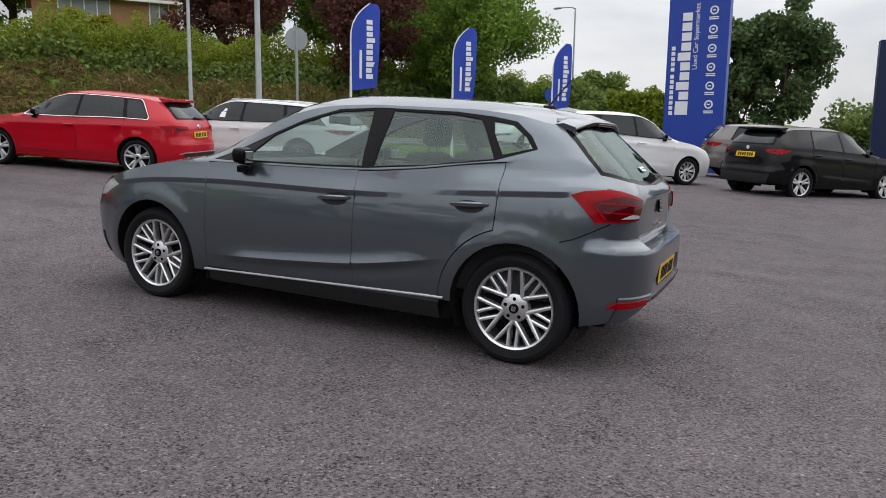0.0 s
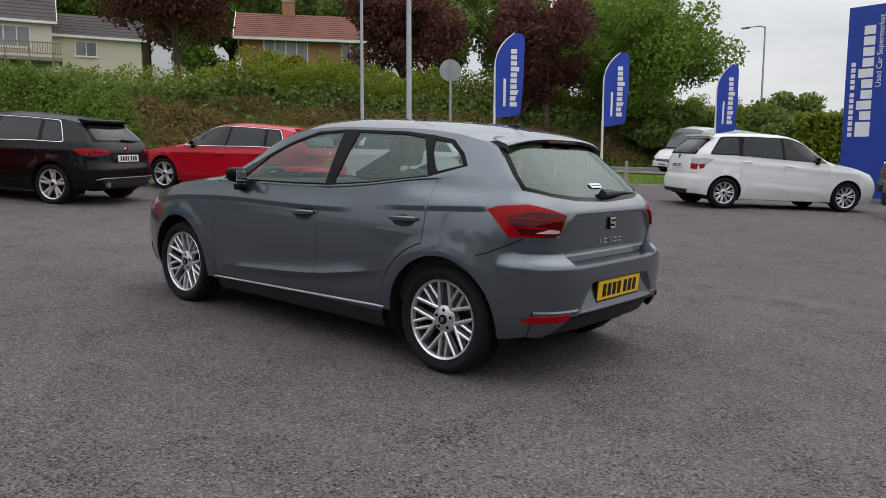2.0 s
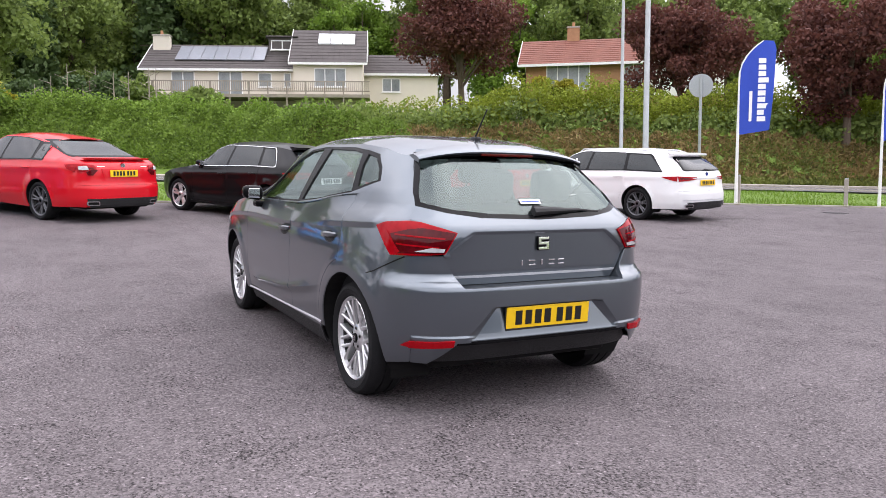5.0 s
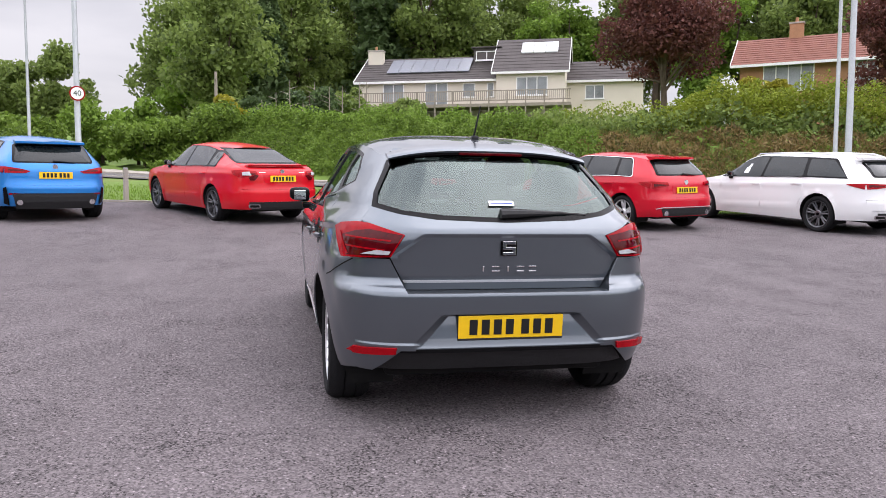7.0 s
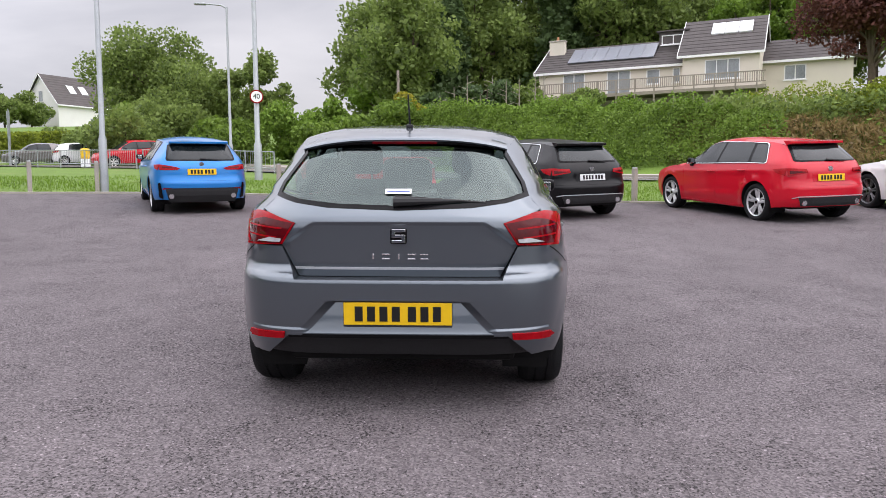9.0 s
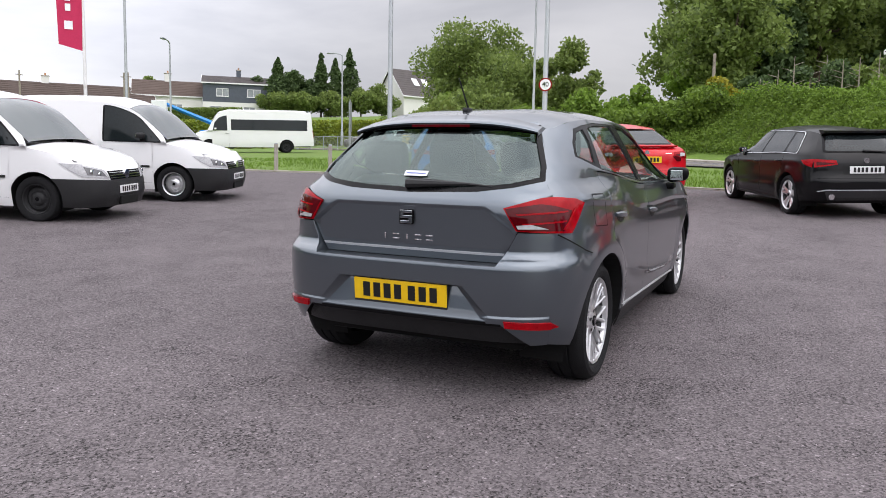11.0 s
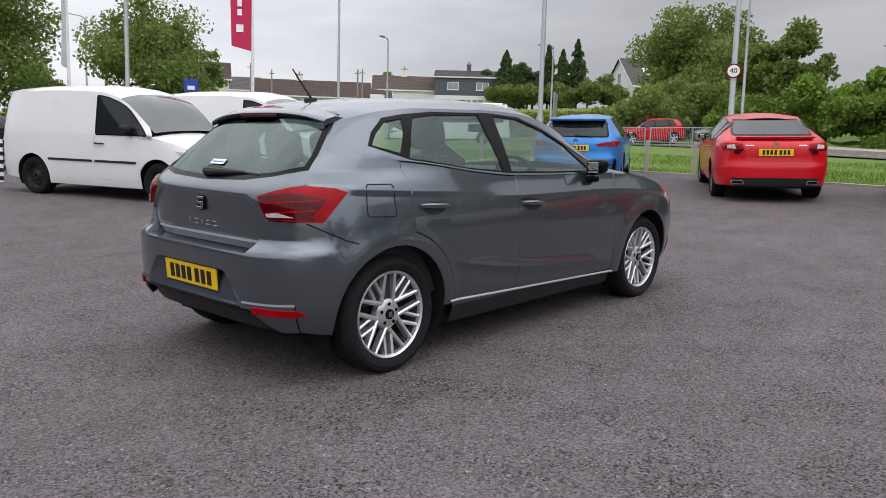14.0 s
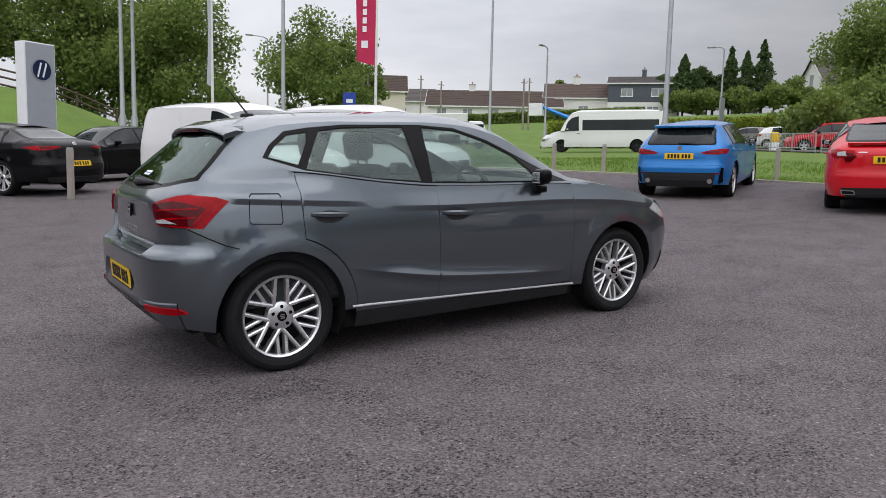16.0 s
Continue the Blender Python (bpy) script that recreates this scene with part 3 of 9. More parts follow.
def panel(poly, lift, h, side=1, holes=(), lines=(), rim=0.012, proud=0.0, bm=None):
    """A sheet cut to an outline in a plan of two coordinates and laid onto a curved body by lift(a, b).
    side: -1 turns the faces over. rim: depth of the folded edge. proud: how far it stands off the body."""
    loops = [resample(poly, h, True)] + [resample(q, h, True) for q in holes]
    pts, edges = [], []
    for lp in loops:
        s = len(pts)
        pts += lp
        edges += [(s + i, s + (i + 1) % len(lp)) for i in range(len(lp))]
    for ln in lines:
        lp = [p for p in resample(ln, h, False) if inside(poly, *p) and not any(inside(q, *p) for q in holes)]
        s = len(pts)
        pts += lp
        edges += [(s + i, s + i + 1) for i in range(len(lp) - 1) if math.hypot(lp[i][0] - lp[i + 1][0], lp[i][1] - lp[i + 1][1]) < 1.6 * h]
    fixed = np.array(pts)
    x0, x1 = fixed[:, 0].min(), fixed[:, 0].max()
    y0, y1 = fixed[:, 1].min(), fixed[:, 1].max()
    row = 0
    y = y0 + h * 0.5
    while y < y1:
        x = x0 + h * (0.5 if row % 2 else 1.0)
        while x < x1:
            if inside(poly, x, y) and not any(inside(q, x, y) for q in holes) and ((fixed[:, 0] - x) ** 2 + (fixed[:, 1] - y) ** 2).min() > (0.45 * h) ** 2:
                pts.append((x, y))
            x += h
        y += h * 0.87
        row += 1
    v2, _, tris, *_ = delaunay_2d_cdt([Vector(p) for p in pts], edges, [], 0, 1e-5)
    keep = []
    for t in tris:
        cx, cy = sum(v2[i][0] for i in t) / 3, sum(v2[i][1] for i in t) / 3
        if inside(loops[0], cx, cy) and not any(inside(q, cx, cy) for q in loops[1:]):
            keep.append(t)
    bm = bm or bmesh.new()
    skin = bm.verts.layers.float_vector.get("skin") or bm.verts.layers.float_vector.new("skin")

    def normal(a, b):
        e = 0.003
        n = (lift(a + e, b) - lift(a - e, b)).cross(lift(a, b + e) - lift(a, b - e))
        return n.normalized() * side if n.length > 1e-12 else Vector((0, 0, 1))

    vs = {}
    fs = []
    for t in keep:
        for i in t:
            if i not in vs:
                vs[i] = bm.verts.new(lift(v2[i][0], v2[i][1]))
                vs[i][skin] = normal(v2[i][0], v2[i][1])
        q = [vs[i] for i in t]
        try:
            fs.append(bm.faces.new(q if side > 0 else q[::-1]))
        except ValueError:
            pass
    for f in fs:
        f.normal_update()
    for v in vs.values():
        v.normal_update()
    if proud:
        for v in vs.values():
            v.co += v[skin] * proud
    if rim:
        edge = [(e, e.link_faces[0]) for e in {e for f in fs for e in f.edges} if len(e.link_faces) == 1]
        low = {}
        for e, f in edge:
            for v in e.verts:
                if v not in low:
                    low[v] = bm.verts.new(v.co - v[skin] * rim)
                    low[v][skin] = v[skin]
        for e, f in edge:
            for l in f.loops:
                if l.edge == e:
                    a, b = l.vert, l.link_loop_next.vert
                    bm.faces.new((b, a, low[a], low[b]))
    return bm


class Shape:
    """The skin of a car: x ahead, y to its left, z up, from the middle of its wheelbase on the ground."""

    def __init__(self, half, rear, nose, belt, rail, top, section, rail_in, wing, cowl, screen_top, belt_in=0.955, p=(8, 5), pf=(7, 4.5)):
        self.half, self.rear, self.nose, self.belt, self.rail, self.top = half, rear, nose, belt, rail, top
        self.section, self.rail_in, self.wing, self.cowl, self.screen_top = section, rail_in, wing, cowl, screen_top
        self.belt_in, self.p, self.pf = belt_in, p, pf
        self.extra = None

    def width(self, x, z):
        b = self.belt(x)
        if z <= b or x > self.cowl:
            return self.half * self.section(z)
        r = max(self.rail(x), b + 0.02)
        t = min((z - b) / (r - b), 1.15)
        return self.half * (self.section(b) + (self.rail_in - self.section(b)) * (t ** 1.12))

    def y(self, x, z):
        w = self.width(x, z)
        if x < 0:
            u, (p, q) = min(x / self.rear(z), 0.9999), self.p
        elif z > self.belt(x) and x < self.cowl:
            u, (p, q) = 0, self.pf
        else:
            u, (p, q) = min(x / self.nose(z), 0.9999), self.pf
        y = w * (1 - u ** p) ** (1 / q)
        return y + (self.extra(x, z) if self.extra else 0)

    def side(self, s):
        return lambda x, z: Vector((x, s * self.y(x, z), z))

    def back(self, y, z):
        w = self.width(-1.4, z)
        k = min(abs(y) / w, 0.9999)
        return Vector((self.rear(z) * (1 - k ** self.p[1]) ** (1 / self.p[0]), y, z))

    def front(self, y, z):
        w = self.half * self.section(z)
        k = min(abs(y) / w, 0.9999)
        return Vector((self.nose(z) * (1 - k ** self.pf[1]) ** (1 / self.pf[0]), y, z))

    def over(self, x, k):
        """Roof and windscreen: k runs from -1 to 1 across, between the two roof edges."""
        r = self.rail(x)
        yb = self.y(x, r)
        return Vector((x, k * yb, r + (self.top(x) - r) * (1 - abs(k) ** 2.4)))

    def bonnet(self, x, k):
        r = self.wing(x)
        yb = self.y(x, r)
        return Vector((x, k * yb, r + 0.055 * min(1, (self.nose(r) + 0.02 - x) / 0.25) * (1 - abs(k) ** 2.2)))


def arc(cx, cz, r, a0, a1, n=18):
    return [(cx + r * math.cos(radians(a0 + (a1 - a0) * i / n)), cz + r * math.sin(radians(a0 + (a1 - a0) * i / n))) for i in range(n + 1)]


def grid_over(f, x0, x1, nx, nk, k0=-1.0, k1=1.0, bm=None, proud=0.0):
    bm = bm or bmesh.new()
    rows = [[bm.verts.new(f(x0 + (x1 - x0) * i / nx, k0 + (k1 - k0) * j / nk)) for j in range(nk + 1)] for i in range(nx + 1)]
    for i in range(nx):
        for j in range(nk):
            q = (rows[i][j], rows[i + 1][j], rows[i + 1][j + 1], rows[i][j + 1])
            bm.faces.new(q if x1 > x0 else q[::-1])
    if proud:
        for f in bm.faces:
            f.normal_update()
        for v in [v for r in rows for v in r]:
            v.normal_update()
        for v, n in [(v, v.normal.copy()) for r in rows for v in r]:
            v.co += n * proud
    return bm


def turned(bm, profile, seg, s=1):
    """A ring turned about the y axis from (radius, y) pairs."""
    rings = [[bm.verts.new((r * math.cos(k * math.tau / seg), s * y, r * math.sin(k * math.tau / seg))) for k in range(seg)] for r, y in profile]
    for a, b in zip(rings, rings[1:]):
        for k in range(seg):
            q = (a[k], a[(k + 1) % seg], b[(k + 1) % seg], b[k])
            bm.faces.new(q if s > 0 else q[::-1])


def spoke(bm, a0, r0, w0, a1, r1, w1, y0, y1, s, depth=0.022):
    """A ridged bar from (angle, radius, width) to another, on the wheel's face."""
    ends_ = [(Vector((r * math.cos(a), 0, r * math.sin(a))), w, y) for a, r, w, y in ((a0, r0, w0, y0), (a1, r1, w1, y1))]
    d = (ends_[1][0] - ends_[0][0]).normalized()
    n = Vector((-d.z, 0, d.x))
    rows = [[bm.verts.new(c + n * k * w + Vector((0, s * (y - q), 0))) for k, q in ((-0.58, depth), (-0.44, 0.005), (-0.12, 0.0), (0.12, 0.0), (0.44, 0.005), (0.58, depth))] for c, w, y in ends_]
    for i in range(5):
        q = (rows[0][i], rows[1][i], rows[1][i + 1], rows[0][i + 1])
        bm.faces.new(q if s < 0 else q[::-1])


def wheel(parent, x, y, s, r, rim_r, width, style, alloy, fine=False):
    """A tyre, a rim with its spokes, hub, nuts, disc; turned so that its face looks to side s."""
    w = new("wheel")
    w.parent = parent
    w.matrix_basis = Matrix.Translation((x, y, r - 0.004))
    seg = 56 if fine else 32
    h = width / 2
    bm = bmesh.new()
    turned(bm, [(rim_r + 0.002, h - 0.016), (rim_r + 0.008, h - 0.003), (rim_r + 0.016, h + 0.003), ((rim_r + r) / 2, h + 0.012), (r - 0.022, h + 0.004), (r - 0.006, h - 0.018), (r - 0.001, h - 0.035),
                (r - 0.001, h * 0.34), (r - 0.009, h * 0.32), (r - 0.009, h * 0.25), (r, h * 0.23), (r, -h * 0.23), (r - 0.009, -h * 0.25), (r - 0.009, -h * 0.32), (r - 0.001, -h * 0.34), (r - 0.001, 0.035 - h), (r - 0.022, -h), (rim_r, 0.02 - h)], seg, s)
    part("tyre", bm, M["rubber"], w, smooth=True, sharp=30)
    bm = bmesh.new()
    turned(bm, [(rim_r - 0.016, h - 0.030), (rim_r - 0.012, h - 0.010), (rim_r - 0.001, h - 0.003), (rim_r + 0.004, h - 0.010)], seg, s)
    barrel = bmesh.new()
    turned(barrel, [(rim_r - 0.016, h - 0.030), (rim_r - 0.024, h - 0.07), (rim_r - 0.045, -h * 0.8)], seg, s)
    part("barrel", barrel, M["barrel"], w, smooth=True)
    if style == "steel":
        turned(bm, [(0.03, h - 0.035), (0.075, h - 0.03), (0.10, h - 0.055), (0.14, h - 0.05), (rim_r - 0.03, h - 0.075)], 24, s)
        for k in range(10):
            a = k * math.tau / 10
            m = Matrix.Translation((0.118 * math.cos(a), s * (h - 0.047), 0.118 * math.sin(a)))
            box(bm, -0.012, 0.012, -0.006, 0.006, -0.012, 0.012, 0, m)
    elif style == "y10":
        # twin arms either side of each bolt, and a branch from each arm towards the next pair
        for k in range(5):
            b_ = k * math.tau / 5 + 0.3
            for j in (-1, 1):
                at = lambda al, off: (b_ + j * math.atan2(off, al), math.hypot(al, off))
                (a0, r0), (a1, r1), (a2, r2) = at(0.052, 0.040), at(rim_r - 0.010, 0.033), at(0.098, 0.040)
                spoke(bm, a0, r0, 0.026, a1, r1, 0.021, h - 0.032, h - 0.009, s, 0.040)
                spoke(bm, a2, r2, 0.020, b_ + j * radians(30), rim_r - 0.008, 0.020, h - 0.030, h - 0.012, s, 0.040)
        turned(bm, [(0.026, h - 0.022), (0.060, h - 0.027), (0.078, h - 0.036), (0.084, h - 0.07)], 40, s)
    else:
        n = 5 if style == "five" else 7 if style == "seven" else 10
        wd = {"five": 0.05, "seven": 0.03}.get(style, 0.022)
        for k in range(n):
            a = (k + 0.25) * math.tau / n
            for j in (-1, 1):
                spoke(bm, a + j * 0.10, 0.045, wd, a + j * math.tau / n * 0.15, rim_r - 0.012, wd * 0.8, h - 0.04, h - 0.014, s)
    if style != "y10":
        turned(bm, [(0.0005, h - 0.02), (0.056, h - 0.022), (0.072, h - 0.034), (0.076, h - 0.07)], 24, s)
    part("rim", bm, alloy, w, smooth=True, sharp=28)
    bm = bmesh.new()
    turned(bm, [(0.0005, h - 0.014), (0.026, h - 0.014), (0.028, h - 0.022)], 20, s)
    cap = part("hub_cap", bm, M["gloss_black"], w)
    if fine:
        for zz, x0, x1 in ((0.010, -0.012, 0.012), (0.0, -0.012, 0.012), (-0.010, -0.012, 0.012), (0.005, -0.013, -0.008), (-0.005, 0.008, 0.013)):
            bm = bmesh.new()
            box(bm, x0, x1, s * (h - 0.0135) - 0.0006, s * (h - 0.0135) + 0.0006, zz - 0.003, zz + 0.003)
            part("mark_bar", bm, M["chrome"], cap)
    for k in range(5 if fine else 0):
        bm = bmesh.new()
        a = k * math.tau / 5 + 0.3
        c = Vector((0.053 * math.cos(a), s * (h - 0.026), 0.053 * math.sin(a)))
        r0 = [bm.verts.new(c + Vector((0.0105 * math.cos(q * math.tau / 8), s * 0.003, 0.0105 * math.sin(q * math.tau / 8)))) for q in range(8)]
        bm.faces.new(r0 if s < 0 else r0[::-1])
        part("wheel_bolt", bm, M["gloss_black"], w)
    bm = bmesh.new()
    turned(bm, [(0.0005, h - 0.085), (0.13, h - 0.085), (0.135, h - 0.1)], 24, s)
    turned(bm, [(0.135, h - 0.10), (rim_r - 0.034, h - 0.11)], 24, s)
    part("brake_disc", bm, M["dark"], w)
    return w


def plate(parent, m, yellow=True, w=0.52, h=0.111):
    bm = bmesh.new()
    box(bm, -0.004, 0.004, -w / 2, w / 2, -h / 2, h / 2, 0.003, m)
    p = part("number_plate", bm, M["yellow_plate"] if yellow else M["white_plate"], parent, "yellow number plate with dark bars" if yellow else "white plate with dark bars")
    n = 7
    xs = np.linspace(-w * 0.40, w * 0.40, n + 1)
    for i in range(n):
        g = (xs[i] + xs[i + 1]) / 2 + (0.008 if i > 2 else -0.010)
        bm = bmesh.new()
        box(bm, -0.0068, -0.003, g - w * 0.037, g + w * 0.037, -h * 0.33, h * 0.33, 0, m)
        part("plate_bar", bm, M["bar_black"], p)
    return p


def car_shell(car, S, c, body, hero=False):
    """Body panels of a car under its Empty. c: the plan's numbers (wheelbase, tyre, sill, door lines, windows and so on)."""
    wb, r, ra, z0, zd = c["wb"], c["tyre"], c["arch"], c["sill"], c["door_low"]
    d1, d2, d3 = c["doors"]
    h = 0.036 if hero else 0.10
    g = 0.0028 if hero else 0.005
    lines = c.get("creases", ())
    UL, FL = 0.93, 0.9
    NQ = 60 if hero else 12
    belt_rear = c.get("belt_rear", S.belt(-1.4))
    xs_belt = lambda a, b, n=14: [(a + (b - a) * i / n, S.belt(a + (b - a) * i / n)) for i in range(n + 1)]
    a_low = math.degrees(math.asin((z0 - r) / ra))
    a_tail = math.degrees(math.asin((c.get("rear_low", z0 + 0.08) - 0.025 - r) / ra))
    xfw, xrw = wb / 2, -wb / 2
    zq, zw = c.get("quarter_low", z0), c.get("wing_low", z0)
    a_q, a_w = (math.degrees(math.asin((v - r) / ra)) for v in (zq, zw))
    zr0 = c.get("rear_low", z0 + 0.08)
    zf0 = c.get("front_low", z0 + 0.02)
    ring = ra + c.get("ring", 0.07)
    a_door = math.degrees(math.asin((zd - r) / ring))
    x_low = xrw + ring * math.cos(radians(a_door))
    cut = []
    for i in range(13):
        a = a_door + (80 - a_door) * i / 12
        px, pz = xrw + ring * math.cos(radians(a)), r + ring * math.sin(radians(a))
        if px <= d3 + 0.005:
            break
        cut.append((px, pz))
    for s, sn in ((1, "left"), (-1, "right")):
        L = S.side(s)
        wing = [(d1 + g, zw), (xfw - ra * math.cos(radians(a_w)), zw)] + arc(xfw, r, ra, 180 - a_w, a_low)[1:] + [(FL * S.nose(zf0), zf0)]
        wing += [(FL * S.nose(zf0 + (S.wing(FL * S.nose(0.6)) - zf0) * i / 6), zf0 + (S.wing(FL * S.nose(0.6)) - zf0) * i / 6) for i in range(1, 7)]
        xe = wing[-1][0]
        wing += [(xe + (S.cowl - xe) * i / 10, S.wing(xe + (S.cowl - xe) * i / 10)) for i in range(1, 11)]
        if S.cowl > d1 + 0.03:
            wing += xs_belt(S.cowl - 0.01, d1 + g, 4)
        fd = [(d1 - g, zd), (d1 - g, S.belt(d1) - 0.004)] + xs_belt(d1 - g, d2 + g)[1:] + [(d2 + g, zd)]
        fd = [(x, z - 0.004) if z > zd + 0.2 else (x, z) for x, z in fd]
        two = c.get("rear_doors", True)
        parts_ = [("front_wing", wing), ("front_door", fd)]
        if two:
            rd = [(d2 - g, zd), (d2 - g, S.belt(d2) - 0.008)] + [(x, z - 0.008) for x, z in xs_belt(d2 - g, d3 + g)[1:]]
            rd += [(x + g, z + g) for x, z in cut[::-1]] + [(x_low + g, zd)]
            parts_.append(("rear_door", rd))
        q_front = [(d3 - g, S.belt(d3) - 0.004)] + [(x - g, z - g) for x, z in cut[::-1]] + ([(x_low - g, zd - g), (x_low - g, z0)] if zq == z0 else [(x_low - g, zq)]) if two else [(d2 - g, S.belt(d2)), (d2 - g, z0)]
        quarter = list(q_front)
        quarter += [(xrw + ra * math.cos(radians(a_q)), zq)] + arc(xrw, r, ra, a_q, 180 - a_tail)[1:]
        quarter += [(UL * S.rear(zr0), zr0)]
        quarter += [(UL * S.rear(zr0 + (belt_rear - zr0) * i / NQ), zr0 + (belt_rear - zr0) * i / NQ) for i in range(1, NQ + 1)]
        xe2 = quarter[-1][0]
        quarter += xs_belt(xe2, (d3 if two else d2) - g, 10)[1:-1]
        parts_.append(("rear_quarter", quarter))
        low_end = x_low if two else d2
        sill = [(d1 - g, z0), (d1 - g, zd - g), (low_end + g, zd - g), (low_end + g, z0)]
        parts_.append(("sill", sill))
        xa = S.cowl
        xb = UL * S.rear(belt_rear)
        zt = S.rail(-5)
        cabin = xs_belt(xa, xb, 24)
        cabin += [(UL * S.rear(belt_rear + (zt - belt_rear) * i / 8), belt_rear + (zt - belt_rear) * i / 8) for i in range(1, 9)]
        xt = cabin[-1][0]
        cabin += [(xt + (xa - xt) * i / 30, S.rail(xt + (xa - xt) * i / 30)) for i in range(1, 30)]
        parts_.append(("cabin_side", cabin))
        for nm, poly in parts_:
            holes = c["openings"] if nm == "cabin_side" and hero else []
            bm = panel(poly, L, h, -s, holes, lines, rim=0.007 if hero else 0.015)
            part(nm, bm, c.get("sill_shade", body) if nm == "sill" else body, car, smooth=True, sharp=c.get("sharp", 24))
        # glass
        for i, poly in enumerate(c["windows"]):
            bm = panel(poly, L, h * 1.4, -s, rim=0.004, proud=-0.006 if hero else 0.0085)
            gl = part("side_window", bm, c["glass"], car, smooth=True)
        for poly in c.get("trims", ()):
            bm = panel(poly, L, h, -s, rim=0.008, proud=0.002 if hero else 0.0045)
            part("pillar_trim", bm, M["gloss_black"], car, smooth=True)
        if "bright" in c:
            bm = panel(c["bright"], L, h, -s, c["bright_holes"], rim=0.006, proud=0.011)
            part("window_surround", bm, c.get("bright_mat", M["chrome"]), car)
        for poly in c.get("claddings", ()):
            bm = panel(poly, L, h, -s, rim=0.012, proud=0.010)
            part("cladding", bm, M["plastic"], car, "unpainted dark plastic cladding", smooth=True)
        # handles
        for hx, hz in c["handles"]:
            y = S.y(hx, hz)
            bm = bmesh.new()
            n = 8
            pts = [(hx - 0.105 + 0.21 * k / n, s * (y + 0.004 + 0.030 * math.sin(math.pi * k / n) ** 0.6), hz + 0.012 * (0.5 - k / n) * 0.6) for k in range(n + 1)]
            tube(bm, pts, [0.007] + [0.013] * (n - 1) + [0.007], 8)
            part("door_handle", bm, c.get("handle_mat", body), car, smooth=True, sharp=60)
            if hero:
                # flat dark oval, the shade behind the handle put in as colour
                bm = panel(arc(hx, hz - 0.008, 0.062, 0, 360, 20)[:-1], L, 0.03, -s, rim=0, proud=0.0015)
                bmesh.ops.scale(bm, vec=(1.25, 1, 0.55), space=Matrix.Translation((-hx, 0, -(hz - 0.008))), verts=bm.verts)
                part("handle_recess", bm, M["dark"], car)
        # mirror
        mx, mz = c["mirror"]
        y = S.y(mx, mz)
        bm = bmesh.new()
        nu, nv = 18, 10
        sp_ = lambda t, e_: math.copysign(abs(t) ** e_, t)
        rings_ = []
        for i in range(nv + 1):
            ph = math.pi * (i / nv - 0.5)
            row = []
            for j in range(nu):
                th = math.tau * j / nu
                ux, uy, uz = sp_(math.cos(ph), 0.5) * sp_(math.cos(th), 0.6), sp_(math.sin(ph), 0.55), sp_(math.cos(ph), 0.5) * sp_(math.sin(th), 0.62)
                k = 0.5 + 0.5 * uy
                row.append(bm.verts.new((mx + 0.005 + 0.060 * ux * (1 - 0.25 * k) - 0.035 * k, s * (y + 0.110 + 0.075 * uy), mz + 0.004 + 0.012 * k + 0.058 * uz * (1 - 0.22 * k))))
            rings_.append(row)
        for ra_, rb_ in zip(rings_, rings_[1:]):
            for j in range(nu):
                bm.faces.new((ra_[j], ra_[(j + 1) % nu], rb_[(j + 1) % nu], rb_[j]))
        bmesh.ops.remove_doubles(bm, verts=bm.verts, dist=0.0005)
        bmesh.ops.recalc_face_normals(bm, faces=bm.faces)
        mo = part("door_mirror", bm, c.get("mirror_mat", M["gloss_black"]), car, smooth=True, sharp=40)
        bm = bmesh.new()
        box(bm, mx - 0.061, mx - 0.050, y + 0.065, y + 0.152, mz - 0.030, mz + 0.040, 0.003)
        for v in bm.verts:
            k = (v.co.y - y - 0.045) / 0.19
            v.co.x += -0.03 * k
            v.co.y *= s
        part("mirror_glass", bm, M["chrome"], mo)
        bm = bmesh.new()
        box(bm, mx - 0.04, mx + 0.05, y - 0.02, y + 0.09, mz - 0.095, mz - 0.05, 0.012)
        for v in bm.verts:
            v.co.y *= s
        part("mirror_foot", bm, M["gloss_black"], mo)
        # wheel housing
        for wx in (xfw, xrw):
            bm = bmesh.new()
            rows_ = []
            for ax, az in arc(wx, r, ra + 0.003, 205, -25, 26):
                yo = S.y(ax, max(az, z0)) - 0.006
                rows_.append([bm.verts.new((ax, s * yo, az)), bm.verts.new((ax, s * (S.half - 0.36), az)), bm.verts.new((wx + (ax - wx) * 0.1, s * (S.half - 0.36), r))])
            for q0, q1 in zip(rows_, rows_[1:]):
                bm.faces.new((q0[0], q0[1], q1[1], q1[0]))
                bm.faces.new((q0[1], q0[2], q1[2], q1[1]))
            part("wheel_arch_liner", bm, M["dark"], car)
    # roof, screen, bonnet
    xt = UL * S.rear(S.rail(-5))
    nk = 16 if hero else 8
    bm = grid_over(S.over, xt, S.screen_top, 24 if hero else 10, nk)
    part("roof", bm, c.get("roof_mat", body), car, smooth=True, sharp=40)
    bm = grid_over(S.over, S.screen_top + 0.01, S.cowl - 0.02, 10, nk)
    part("windscreen", bm, c["screen_glass"], car, smooth=True)
    xe = FL * S.nose(S.wing(FL * S.nose(0.6)))
    bm = grid_over(S.bonnet, S.cowl - 0.02, xe, 14 if hero else 8, nk)
    part("bonnet", bm, body, car, smooth=True, sharp=40)
    # front face
    zt = S.wing(xe)
    yl = lambda z: S.half * S.section(z) * (1 - FL ** S.pf[0]) ** (1 / S.pf[1])
    zs = [zf0 + (zt - zf0) * i / 8 for i in range(9)]
